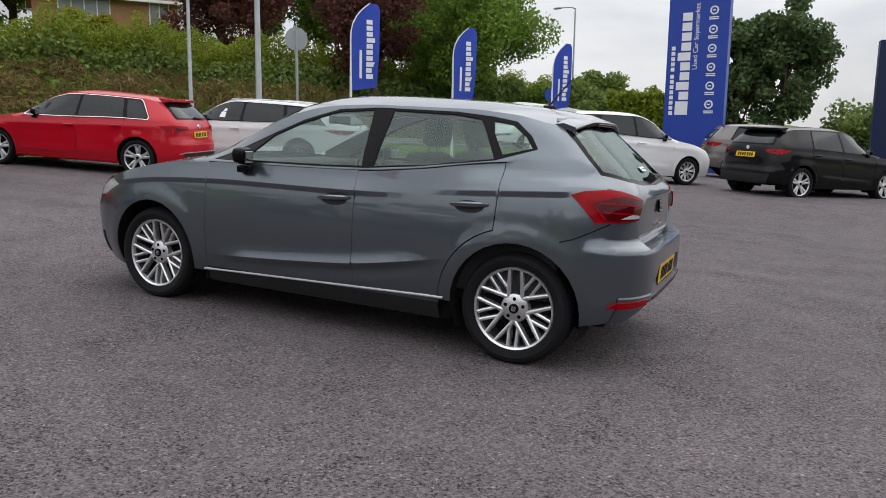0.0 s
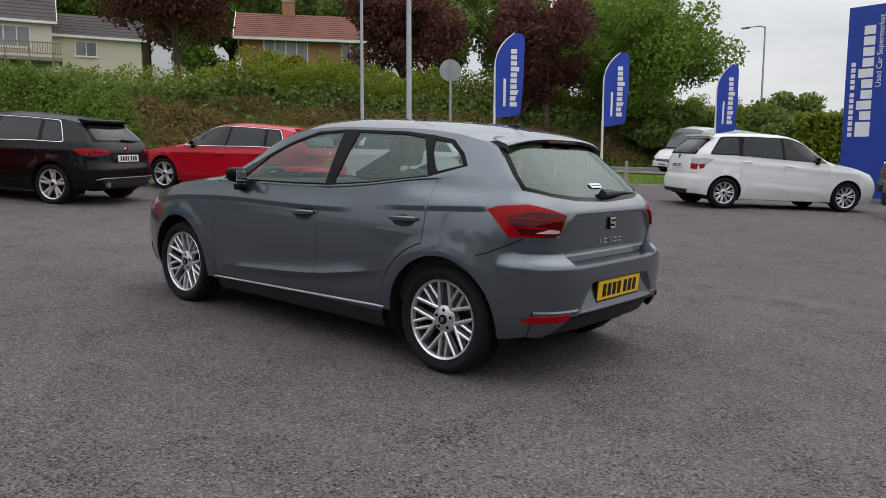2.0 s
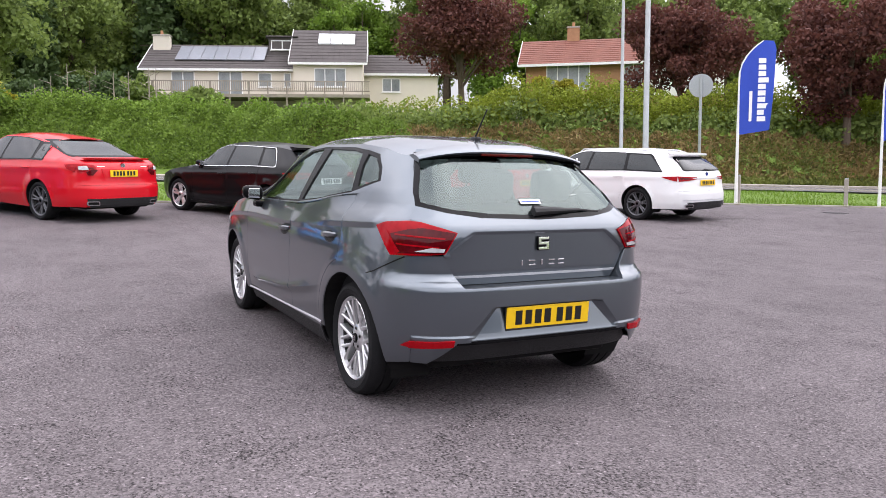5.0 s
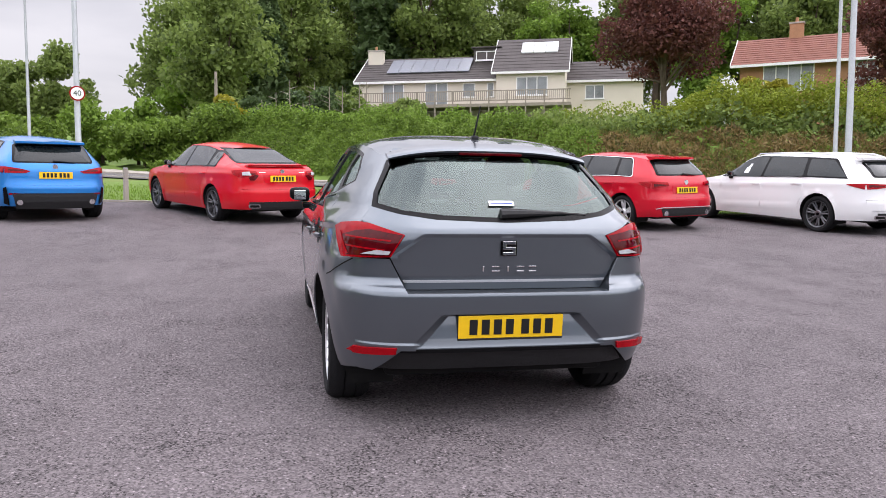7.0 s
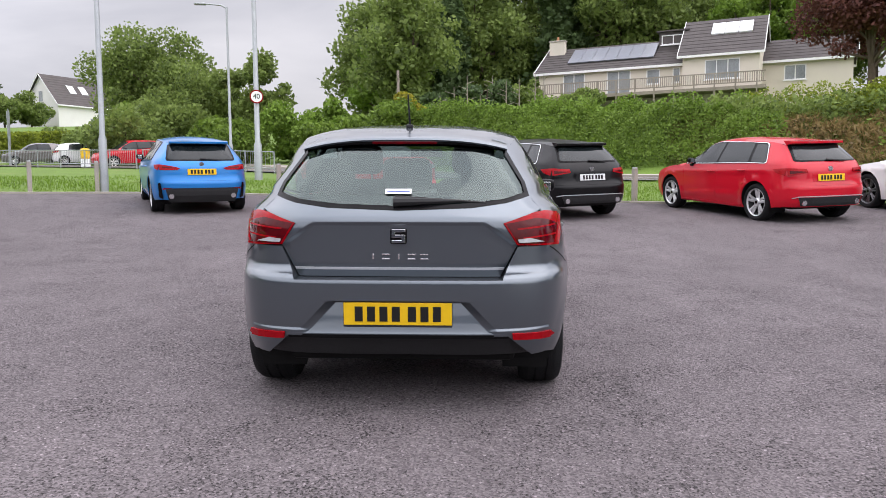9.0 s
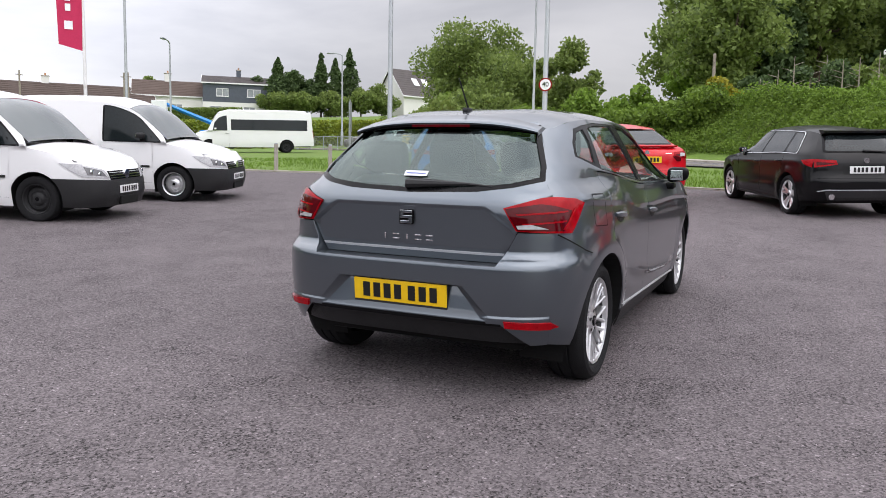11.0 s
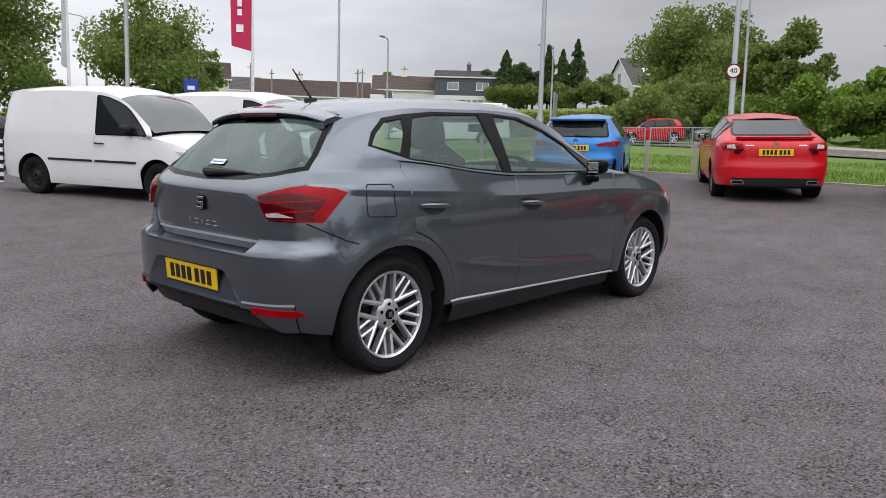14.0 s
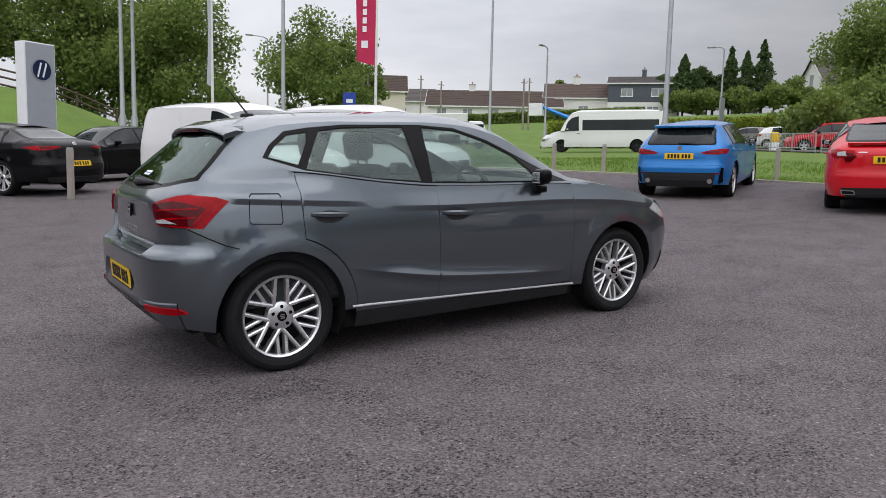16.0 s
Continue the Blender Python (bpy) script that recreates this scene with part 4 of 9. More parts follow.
    tops = [(yl(zt) * (1 - 2 * i / 10), zt + 0.055 * min(1, (S.nose(zt) + 0.02 - xe) / 0.25) * (1 - abs(1 - 2 * i / 10) ** 2.2)) for i in range(1, 10)]
    poly = [(-yl(z), z) for z in zs][::-1] + [(yl(z), z) for z in zs] + tops
    bm = panel(poly, S.front, h * 1.3, 1, rim=0)
    part("front_bumper", bm, c.get("front_paint", body), car, smooth=True, sharp=40)
    bm = bmesh.new()
    rows_ = []
    for i in range(17):
        k = 1 - 2 * i / 16
        b_, f_ = S.bonnet(xe, k), None
        zc = zt + 0.055 * min(1, (S.nose(zt) + 0.02 - xe) / 0.25) * (1 - abs(k) ** 2.2)
        f_ = S.front(yl(zt) * k, zc)
        b_ = Vector((xe, yl(zt) * k, b_.z))
        rows_.append([bm.verts.new(b_.lerp(f_, q) + Vector((0, 0, 0.012 * math.sin(math.pi * q) * (1 - abs(k))))) for q in (0, 0.33, 0.66, 1)])
    for q0, q1 in zip(rows_, rows_[1:]):
        for j in range(3):
            bm.faces.new((q0[j], q1[j], q1[j + 1], q0[j + 1]))
    bmesh.ops.recalc_face_normals(bm, faces=bm.faces)
    part("bonnet_lip", bm, body, car, smooth=True, sharp=50)
    # underbody
    bm = bmesh.new()
    box(bm, S.rear(0.4) + 0.22, S.nose(0.4) - 0.25, -S.half + 0.30, S.half - 0.30, z0 + 0.03, z0 + 0.22, 0.03)
    part("underbody", bm, M["dark"], car)
    bm = bmesh.new()
    box(bm, xrw + ra + 0.02, xfw - ra - 0.02, -S.half + 0.10, S.half - 0.10, z0 - 0.01, z0 + 0.12, 0.02)
    part("floor_pan", bm, M["dark"], car)
    for wx in (xfw, xrw):
        for s in (1, -1):
            wheel(car, wx, s * (S.half - c.get("wheel_in", 0.035) - c["tyre_w"] / 2), s, r, c["rim"], c["tyre_w"], c["wheel"], c.get("wheel_mat", M["alloy"]), hero)
    return yl


def rear_outline(S, za, zb, n=8, inset=0.0, UL=0.93):
    e = (1 - UL ** S.p[0]) ** (1 / S.p[1])
    zs = [za + (zb - za) * i / n for i in range(n + 1)]
    return [(-(S.width(-1.4, z) * e - inset), z) for z in zs][::-1] + [(S.width(-1.4, z) * e - inset, z) for z in zs]


def both(poly):
    return poly, [(-y, z) for y, z in poly][::-1]


def plain_rear(car, S, c, body):
    """The tail of a background car: bumper, tailgate, window, lamps, plate, exhausts."""
    zr0 = c.get("rear_low", c["sill"] + 0.08)
    zb, zt = c["gate_low"], S.rail(-5)
    h = 0.09
    part("rear_bumper", panel(rear_outline(S, zr0, zb - 0.006), S.back, h, -1, rim=0.015), body, car, smooth=True, sharp=30)
    # the gate's top follows the curve of the roof's edge
    xt = 0.93 * S.rear(zt)
    edge = [(S.over(xt, 1 - 0.1 * i).y * 0.999, S.over(xt, 1 - 0.1 * i).z) for i in range(1, 20)]
    part("tailgate", panel(rear_outline(S, zb, zt, 12) + edge, S.back, h, -1, rim=0.015), body, car, smooth=True, sharp=30)
    w0, w1, a, b = c["rear_glass"]
    poly = [(w0, a), (w1, b), (-w1, b), (-w0, a)]
    rim_ = rounded([(w0 + 0.035, a - 0.02), (w1 + 0.035, b + 0.03), (-w1 - 0.035, b + 0.03), (-w0 - 0.035, a - 0.02)], 0.05)
    part("rear_window_border", panel(rim_, S.back, h, -1, rim=0.004, proud=0.004), M["gloss_black"], car, smooth=True)
    part("rear_window", panel(rounded(poly, 0.05), S.back, h, -1, rim=0.003, proud=0.008), c["glass"], car, smooth=True)
    for poly, mt in c["lamps"]:
        for q in both(poly):
            part("tail_lamp", panel(q, S.back, 0.06, -1, rim=0.01, proud=0.012), mt, car)
    for poly, mt in c.get("side_lamps", ()):
        for s in (1, -1):
            part("tail_lamp", panel(poly, S.side(s), 0.06, -s, rim=0.01, proud=0.012), mt, car)
    if c.get("valance"):
        va, vb, vw = c["valance"]
        poly = [(-vw * 0.9, va), (-vw, vb), (vw, vb), (vw * 0.9, va)]
        part("rear_valance", panel(poly, S.back, h, -1, rim=0.02, proud=0.012), M["plastic"], car)
    px, pz = c.get("plate", (0, zb + 0.15))
    pw = S.back(0, pz)
    sl = S.back(0, pz + 0.05).x - S.back(0, pz - 0.05).x
    m = Matrix.Translation((pw.x - 0.015, 0, pz)) @ Matrix.Rotation(math.atan2(sl, 0.1), 4, "Y")
    plate(car, m, c.get("yellow", True))
    for ey in c.get("exhausts", ()):
        for s in (1, -1):
            if c.get("square_pipes"):
                z_ = zr0 + 0.075
                out_ = rounded([(s * (ey - 0.10), z_ - 0.035), (s * (ey + 0.085), z_ - 0.035), (s * (ey + 0.10), z_ + 0.03), (s * (ey - 0.08), z_ + 0.03)], 0.02)
                in_ = rounded([(s * (ey - 0.082), z_ - 0.024), (s * (ey + 0.070), z_ - 0.024), (s * (ey + 0.082), z_ + 0.019), (s * (ey - 0.066), z_ + 0.019)], 0.015)
                tip = part("exhaust_tip", panel(out_, S.back, 0.05, -1, [in_], rim=0.02, proud=0.024), M["chrome"], car, "bright trapezoid exhaust tip")
                part("exhaust_bore", panel(in_, S.back, 0.05, -1, rim=0.0, proud=0.018), M["dark"], tip)
                continue
            bm = bmesh.new()
            p = S.back(s * ey, zr0 + 0.06)
            tube(bm, [(p.x + 0.08, p.y, zr0 + 0.07), (p.x - 0.03, p.y, zr0 + 0.07), (p.x - 0.032, p.y, zr0 + 0.07), (p.x + 0.05, p.y, zr0 + 0.07)], [0.046, 0.046, 0.037, 0.036], 14, False)
            tip = part("exhaust_tip", bm, M["chrome"], car, smooth=True, sharp=40)
            bm = bmesh.new()
            tube(bm, [(p.x - 0.027, p.y, zr0 + 0.07), (p.x - 0.01, p.y, zr0 + 0.07)], [0.0375, 0.037], 14)
            part("exhaust_bore", bm, M["dark"], tip)
    if c.get("spoiler"):
        sx, sz, sw, sl_ = c["spoiler"]
        sz = min(sz, S.top(sx + 0.06) + 0.004)
        bm = bmesh.new()
        n = 12
        rows = []
        for i in range(n + 1):
            y = -sw + 2 * sw * i / n
            k = 1 - 0.35 * abs(y / sw) ** 3
            rows.append([bm.verts.new((x, y, z)) for x, z in ((sx + 0.06, sz + 0.005), (sx - sl_ * k, sz - 0.012), (sx - sl_ * k, sz - 0.045), (sx - 0.02, sz - 0.07))])
        for a_, b_ in zip(rows, rows[1:]):
            for j in range(3):
                bm.faces.new((a_[j], a_[j + 1], b_[j + 1], b_[j]))
        bm.faces.new(rows[0][::-1])
        bm.faces.new(rows[-1])
        part("roof_spoiler", bm, c.get("spoiler_mat", body), car, smooth=True, sharp=50)
    # wiper and badge
    if c.get("wiper"):
        y0, y1, z = c["wiper"]
        bm = bmesh.new()
        p0, p1 = S.back(y0, z), S.back(y1, z - 0.02)
        tube(bm, [(p0.x - 0.03, p0.y, p0.z), (p1.x - 0.03, p1.y, p1.z)], [0.018, 0.008], 6)
        part("rear_wiper", bm, M["plastic"], car)
    bz = c.get("badge", zb + 0.32)
    b = S.back(0, bz)
    bm = bmesh.new()
    tube(bm, [(b.x - 0.014, 0, bz), (b.x + 0.01, 0, bz)], [0.042, 0.045], 16)
    part("badge", bm, M["chrome"], car)


def win_poly(S, x0, x1, z_up=0.03, z_dn=0.025, lean0=0.0, lean1=0.0, n=8):
    """A side window between two uprights, following belt and roof edge."""
    lo = [(x0 + (x1 - x0) * i / n, S.belt(x0 + (x1 - x0) * i / n) + z_dn) for i in range(n + 1)]
    a, b = x0 + lean0, x1 + lean1
    hi = [(a + (b - a) * i / n, S.rail(a + (b - a) * i / n) - z_up) for i in range(n + 1)]
    hi = [(x, max(z, S.belt(x) + z_dn + 0.004)) for x, z in hi]
    return lo + hi[::-1]


def rounded(poly, r=0.05):
    """The outline with its sharp corners turned into short curves."""
    out, n = [], len(poly)
    for i in range(n):
        p0, p1, p2 = (Vector(poly[(i + d) % n]) for d in (-1, 0, 1))
        u, v = p0 - p1, p2 - p1
        if u.length < 1e-6 or v.length < 1e-6:
            continue
        if u.angle(v) > radians(150) or u.angle(v) < radians(42):
            out.append(tuple(p1))
            continue
        a_, b_ = p1 + u.normalized() * min(r, 0.48 * u.length), p1 + v.normalized() * min(r, 0.48 * v.length)
        for t in (0, 0.33, 0.67, 1):
            out.append(tuple(a_ * (1 - t) ** 2 + p1 * 2 * t * (1 - t) + b_ * t * t))
    return out


def ends(x, a, wa, b, wb_):
    return float(smoothstep((x - a) / wa) * smoothstep((b - x) / wb_))


SECTION = curve((0.15, 0.90), (0.24, 0.945), (0.40, 0.985), (0.58, 1.0), (0.75, 0.996), (0.88, 0.98), (1.0, 0.952), (1.2, 0.93))


def family_car(kind, length, width, height, wb, over_rear, low=0.0, estate=False, saloon=False):
    """Numbers of an ordinary five-door car from its sizes."""
    half = width / 2 - 0.005
    xr, xf = -(wb / 2 + over_rear), length - wb / 2 - over_rear
    k = height / 1.44
    b0, b1 = 0.90 * k, 0.985 * k
    roof = height
    cowl, st = wb / 2 - 0.32, wb / 2 - 1.02
    if saloon:
        rear = curve((0.2, xr + 0.08), (0.42, xr), (0.58, xr), (0.64, xr + 0.025), (0.69, xr + 0.045), (0.9, xr + 0.06), (1.02 * k, xr + 0.16), (1.06 * k, xr + 0.45), (1.30 * k, xr + 1.15), (1.36 * k, xr + 1.35))
    elif estate:
        rear = curve((0.2, xr + 0.08), (0.42, xr), (0.58, xr), (0.64, xr + 0.025), (0.69, xr + 0.045), (0.9, xr + 0.07), (1.02 * k, xr + 0.13), (1.30 * k, xr + 0.50), (1.36 * k, xr + 0.60))
    else:
        rear = curve((0.2, xr + 0.08), (0.42, xr), (0.58, xr), (0.64, xr + 0.025), (0.69, xr + 0.045), (0.86, xr + 0.065), (1.0 * k, xr + 0.13), (1.30 * k, xr + 0.42), (1.36 * k, xr + 0.50))
    x_top = rear(1.34 * k)
    nose = curve((0.18, xf - 0.08), (0.40, xf), (0.62, xf - 0.02), (0.80, xf - 0.14), (0.95, xf - 0.35))
    belt = curve((cowl + 0.2, b0), (0, (b0 + b1) / 2), (-wb / 2 + 0.2, b1), (-3, b1))
    rail = curve((cowl + 0.05, b0 + 0.01), (cowl - 0.35, b0 + 0.22 * k), (st, 1.30 * k), (st - 0.35, 1.375 * k), (-0.5, 1.375 * k), (x_top + 0.35, 1.355 * k), (x_top, 1.30 * k), (-6, 1.30 * k))
    top = curve((cowl, b0 + 0.06), (cowl - 0.35, b0 + 0.30 * k), (st, 1.385 * k), (st - 0.4, roof - 0.005), (-0.3, roof), (x_top + 0.5, roof - 0.03), (x_top, 1.355 * k))
    wing = curve((cowl, b0), (cowl + 0.4, b0 - 0.05), (xf - 0.35, 0.74 * k), (xf, 0.60 * k))
    S = Shape(half, rear, nose, belt, rail, top, SECTION, 0.66, wing, cowl, st)
    S.fold = lambda x: (0.80 - 0.045 * x) * k
    S.scoop = lambda x: (0.40 - 0.05 * x) * k

    def pressed(x, z):
        """Shoulder line, a hollow low in the doors, and the lips of the wheel arches."""
        d = 0.0
        f = ends(x, xr + 0.35, 0.25, xf - 0.5, 0.3)
        q = z - S.fold(x)
        if -0.035 < q <= 0:
            d += 0.014 * f * (1 + q / 0.035)
        elif 0 < q < 0.10:
            d += 0.014 * f * (1 - q / 0.10) ** 1.5
        f = ends(x, -wb / 2 + 0.4, 0.3, wb / 2 - 0.45, 0.3)
        q = z - S.scoop(x)
        if 0 <= q < 0.10:
            d += 0.02 * f * (1 - q / 0.10) ** 2
        elif -0.07 < q < 0:
            d += 0.02 * f * (1 + q / 0.07)
        for wx in (wb / 2, -wb / 2):
            rr = math.hypot(x - wx, z - 0.325)
            if rr < 0.45:
                d += 0.010 * min(1, (0.45 - rr) / 0.03)
        return d

    S.extra = pressed
    return S, xr, xf, k


# ---------------------------------------------------------------- the grey hatchback in the middle
CR1 = curve((1.62, 0.775), (1.2, 0.828), (0.57, 0.858), (-0.14, 0.864), (-0.72, 0.884))
CR2 = curve((-0.62, 0.905), (-1.0, 0.928), (-1.52, 0.962))
CR3 = curve((0.78, 0.365), (0.2, 0.40), (-0.25, 0.437), (-0.6, 0.49), (-0.93, 0.552))


def hero_extra(x, z):
    """Pressed lines of the flank: two shoulder creases, the scallop low in the doors, the wheel-arch lips."""
    d = 0.0
    for line, k, dep in ((CR1, ends(x, -0.66, 0.42, 1.66, 0.12), 0.013), (CR2, ends(x, -1.56, 0.06, -0.70, 0.40), 0.010)):
        if k > 0:
            q = z - line(x)
            if -0.03 < q <= 0:
                d += dep * k * (1 + q / 0.03)
            elif 0 < q < 0.10:
                d += dep * k * (1 - q / 0.10) ** 1.6
    k = ends(x, -0.97, 0.5, 0.80, 0.35)
    if k > 0:
        q = z - CR3(x)
        if 0 <= q < 0.09:
            d += k * 0.022 * (1 - q / 0.09) ** 2
        elif -0.05 < q < 0:
            d += k * (0.022 - 0.028 * math.sin(-q / 0.05 * math.pi / 2))
        elif -0.12 < q <= -0.05:
            d -= k * 0.006 * (1 - float(smoothstep((-0.05 - q) / 0.07)))
    for wx in (1.282, -1.282):
        rr = math.hypot(x - wx, z - 0.305)
        if rr < 0.50:
            d += 0.010 * float(smoothstep((0.50 - rr) / 0.11))
    return d


HS = Shape(
    half=0.876,
    rear=curve((0.20, -1.84), (0.30, -1.915), (0.40, -1.950), (0.55, -1.958), (0.645, -1.955), (0.672, -1.945), (0.70, -1.905), (0.73, -1.884), (0.87, -1.880), (0.935, -1.870), (1.03, -1.795), (1.29, -1.505), (1.36, -1.43)),
    nose=curve((0.18, 1.97), (0.36, 2.06), (0.55, 2.08), (0.70, 2.03), (0.82, 1.90), (0.95, 1.7)),
    belt=curve((1.1, 0.957), (0.6, 0.965), (0, 0.977), (-0.33, 0.99), (-0.65, 1.022), (-1.12, 1.088), (-1.3, 1.10), (-3, 1.10)),
    rail=curve((1.00, 0.962), (0.62, 1.155), (0.32, 1.285), (0.05, 1.345), (-0.3, 1.366), (-0.85, 1.366), (-1.15, 1.345), (-1.40, 1.30), (-6, 1.30)),
    top=curve((1.0, 1.02), (0.62, 1.235), (0.32, 1.382), (0.0, 1.432), (-0.3, 1.443), (-0.8, 1.434), (-1.12, 1.412), (-1.42, 1.372)),
    section=curve((0.15, 0.90), (0.24, 0.945), (0.34, 0.975), (0.50, 0.995), (0.62, 1.0), (0.78, 0.992), (0.88, 0.975), (0.97, 0.952), (1.10, 0.925), (1.3, 0.92)),
    rail_in=0.70, wing=curve((1.0, 0.957), (1.3, 0.905), (1.6, 0.835), (1.85, 0.755), (2.0, 0.70)), cowl=0.98, screen_top=0.31)
HS.extra = hero_extra


def hero_width(x, z):
    """The cabin tucks in above the shoulder towards the tail."""
    k = float(smoothstep((-0.85 - x) / 0.5) * smoothstep((z - 0.965) / 0.10) * (1 - smoothstep((z - 1.10) / 0.22)))
    return Shape.width(HS, x, z) - 0.062 * k


HS.width = hero_width


def hero_over(x, k):
    """The roof is flat across, and turns down over its edges."""
    r = HS.rail(x)
    return Vector((x, k * HS.y(x, r), r + (HS.top(x) - r) * (1 - abs(k) ** 3.4)))


HS.over = hero_over
HS.calm = curve((0.20, -1.84), (0.30, -1.915), (0.40, -1.940), (0.60, -1.930), (0.73, -1.905), (0.87, -1.878), (0.935, -1.868), (1.03, -1.795), (1.29, -1.505), (1.36, -1.43))


def hero_y(x, z):
    """The ledge of the bumper runs out along the flank."""
    if x > -1.72:
        plain = HS.rear
        k = float(smoothstep((x + 1.72) / 0.16))
        HS.rear = lambda q: plain(q) * (1 - k) + HS.calm(q) * k
        y = Shape.y(HS, x, z)
        HS.rear = plain
        return y
    return Shape.y(HS, x, z)


HS.y = hero_y
plain_back = HS.back


def hero_back(y, z):
    p = plain_back(y, z)
    a = abs(y)
    # plate recess: steep at its top, running out below
    w = 0.345 + (0.56 - z) * 0.95
    if 0.405 < z < 0.565 and a < w:
        dep = 0.045 * ((z - 0.405) / 0.155) ** 0.8
        edge = min(1.0, (w - a) / 0.05) * min(1.0, (0.565 - z) / 0.012)
        p.x += dep * max(edge, 0)
    # a lip over the reflectors
    if z < 0.432:
        p.x -= 0.008 * min(1.0, (0.432 - z) / 0.012) * float(smoothstep((a - 0.42) / 0.06))
    return p


def gate_back(y, z):
    """The gate: a flat upright six-sided field under a crease, tucked in at its foot behind the bumper."""
    p = plain_back(y, max(z, 0.735))
    a = abs(y)
    if z < 0.935:
        k = min(1.0, (0.935 - z) / 0.016) * min(1.0, max(0.0, (0.42 + (0.935 - z) * 1.40 - a) / 0.03))
        flat = -1.862 * (1 - min(a / HS.width(-1.4, 0.85), 0.9999) ** 5) ** 0.125
        p.x += (flat - p.x) * k
    if z < 0.735:
        p.x += 0.016 * (0.735 - z) / 0.07
    return Vector((p.x, y, z))


FRONT_W = [(0.575, 0.988), (0.0, 0.999), (-0.300, 1.010), (-0.262, 1.338), (-0.02, 1.318), (0.22, 1.243), (0.42, 1.15)]
REAR_W = [(-0.372, 1.014), (-0.70, 1.045), (-1.095, 1.104), (-1.005, 1.255), (-0.955, 1.318), (-0.80, 1.334), (-0.395, 1.340)]
QUART_W = [(-1.135, 1.128), (-1.285, 1.172), (-1.235, 1.235), (-1.150, 1.295), (-1.035, 1.312), (-1.055, 1.25)]
DLO = [(0.80, 0.974), (0.575, 0.975), (0.0, 0.986), (-0.33, 0.998), (-0.65, 1.030), (-1.10, 1.093), (-1.315, 1.166), (-1.262, 1.238), (-1.165, 1.311), (-1.02, 1.332),
       (-0.80, 1.349), (-0.3, 1.351), (-0.02, 1.331), (0.22, 1.256), (0.42, 1.164)]
HERO = dict(wb=2.564, tyre=0.311, arch=0.362, sill=0.185, door_low=0.285, doors=(0.815, -0.285, -1.165), ring=0.075, rear_low=0.285, front_low=0.19,
            openings=[DLO], windows=[], handles=[], mirror=(0.50, 1.005), glass=M["window"], screen_glass=M["window"],
            creases=[[(1.6 - 0.04 * i, CR1(1.6 - 0.04 * i) + o) for i in range(56)] for o in (0.004, -0.004, -0.026, -0.034, 0.03, 0.065, 0.10)]
            + [[(-0.76 - 0.04 * i, CR2(-0.76 - 0.04 * i) + o) for i in range(21)] for o in (0.004, -0.004, -0.026, -0.034, 0.03, 0.065)]
            + [[(0.76 - 0.04 * i, CR3(0.76 - 0.04 * i) + o) for i in range(43)] for o in (0.004, -0.004, 0.03, 0.06, 0.09, -0.025, -0.05, -0.085, -0.12)]
            + [arc(w, 0.305, q, -5, 185, 40) for w in (1.282, -1.282) for q in (0.40, 0.445, 0.50)],
            # the tucked-under sill is coloured black to stand for its shade
            tyre_w=0.205, rim=0.226, wheel="y10", wheel_in=0.05, sharp=21, sill_shade=M["plastic"], quarter_low=0.305, wing_low=0.25)

hero = thing("grey_hatchback", on_land(0, 0, 0, 0.012), "dark grey metallic five-door hatchback parked on the tarmac", "car")
car_shell(hero, HS, HERO, M["grey_paint"], True)

for s in (1, -1):
    L = HS.side(s)
    # black seals round each pane, the pane itself, and the pillar between the doors
    for w in (FRONT_W, REAR_W, QUART_W):
        part("side_window", panel(w, L, 0.07, -s, rim=0.003, proud=-0.012), M["window"], hero, "clear lightly tinted side glass", smooth=True)
    part("window_seal", panel(DLO, L, 0.05, -s, [FRONT_W, REAR_W, QUART_W], rim=0.012, proud=-0.004), M["gloss_black"], hero, smooth=True)
    # door handles, each over a flat dark ellipse that paints in its recess's shade
    for hx, hz in ((-0.150, 0.815), (-1.005, 0.853)):
        y = HS.y(hx, hz)
        bm = bmesh.new()
        n = 10
        for w0, w1, zz in ((0.0, 1.0, 0.0),):
            rows = []
            for k in range(n + 1):
                u = k / n
                bow = 0.032 * math.sin(math.pi * (0.04 + 0.92 * u)) ** 0.55
                cx, cz = hx - 0.11 + 0.22 * u, hz + 0.006 - 0.012 * u
                hh = 0.016 * (0.55 + 0.45 * math.sin(math.pi * u) ** 0.5)
                rows.append([bm.verts.new((cx, s * (y + o), cz + q)) for o, q in ((bow - 0.012, -hh), (bow, -hh * 0.6), (bow + 0.002, hh * 0.5), (bow - 0.010, hh))])
            for a, b in zip(rows, rows[1:]):
                for j in range(4):
                    bm.faces.new((a[j], a[(j + 1) % 4], b[(j + 1) % 4], b[j]))
            bm.faces.new(rows[0])
            bm.faces.new(rows[-1][::-1])
        bmesh.ops.recalc_face_normals(bm, faces=bm.faces)
        part("door_handle", bm, M["grey_paint"], hero, smooth=True, sharp=50)
        ell = [(hx + 0.085 * math.cos(a), hz - 0.012 + 0.034 * math.sin(a)) for a in [math.tau * i / 24 for i in range(24)]]
        part("handle_recess", panel(ell, L, 0.03, -s, rim=0, proud=0.0012), M["plastic"], hero)

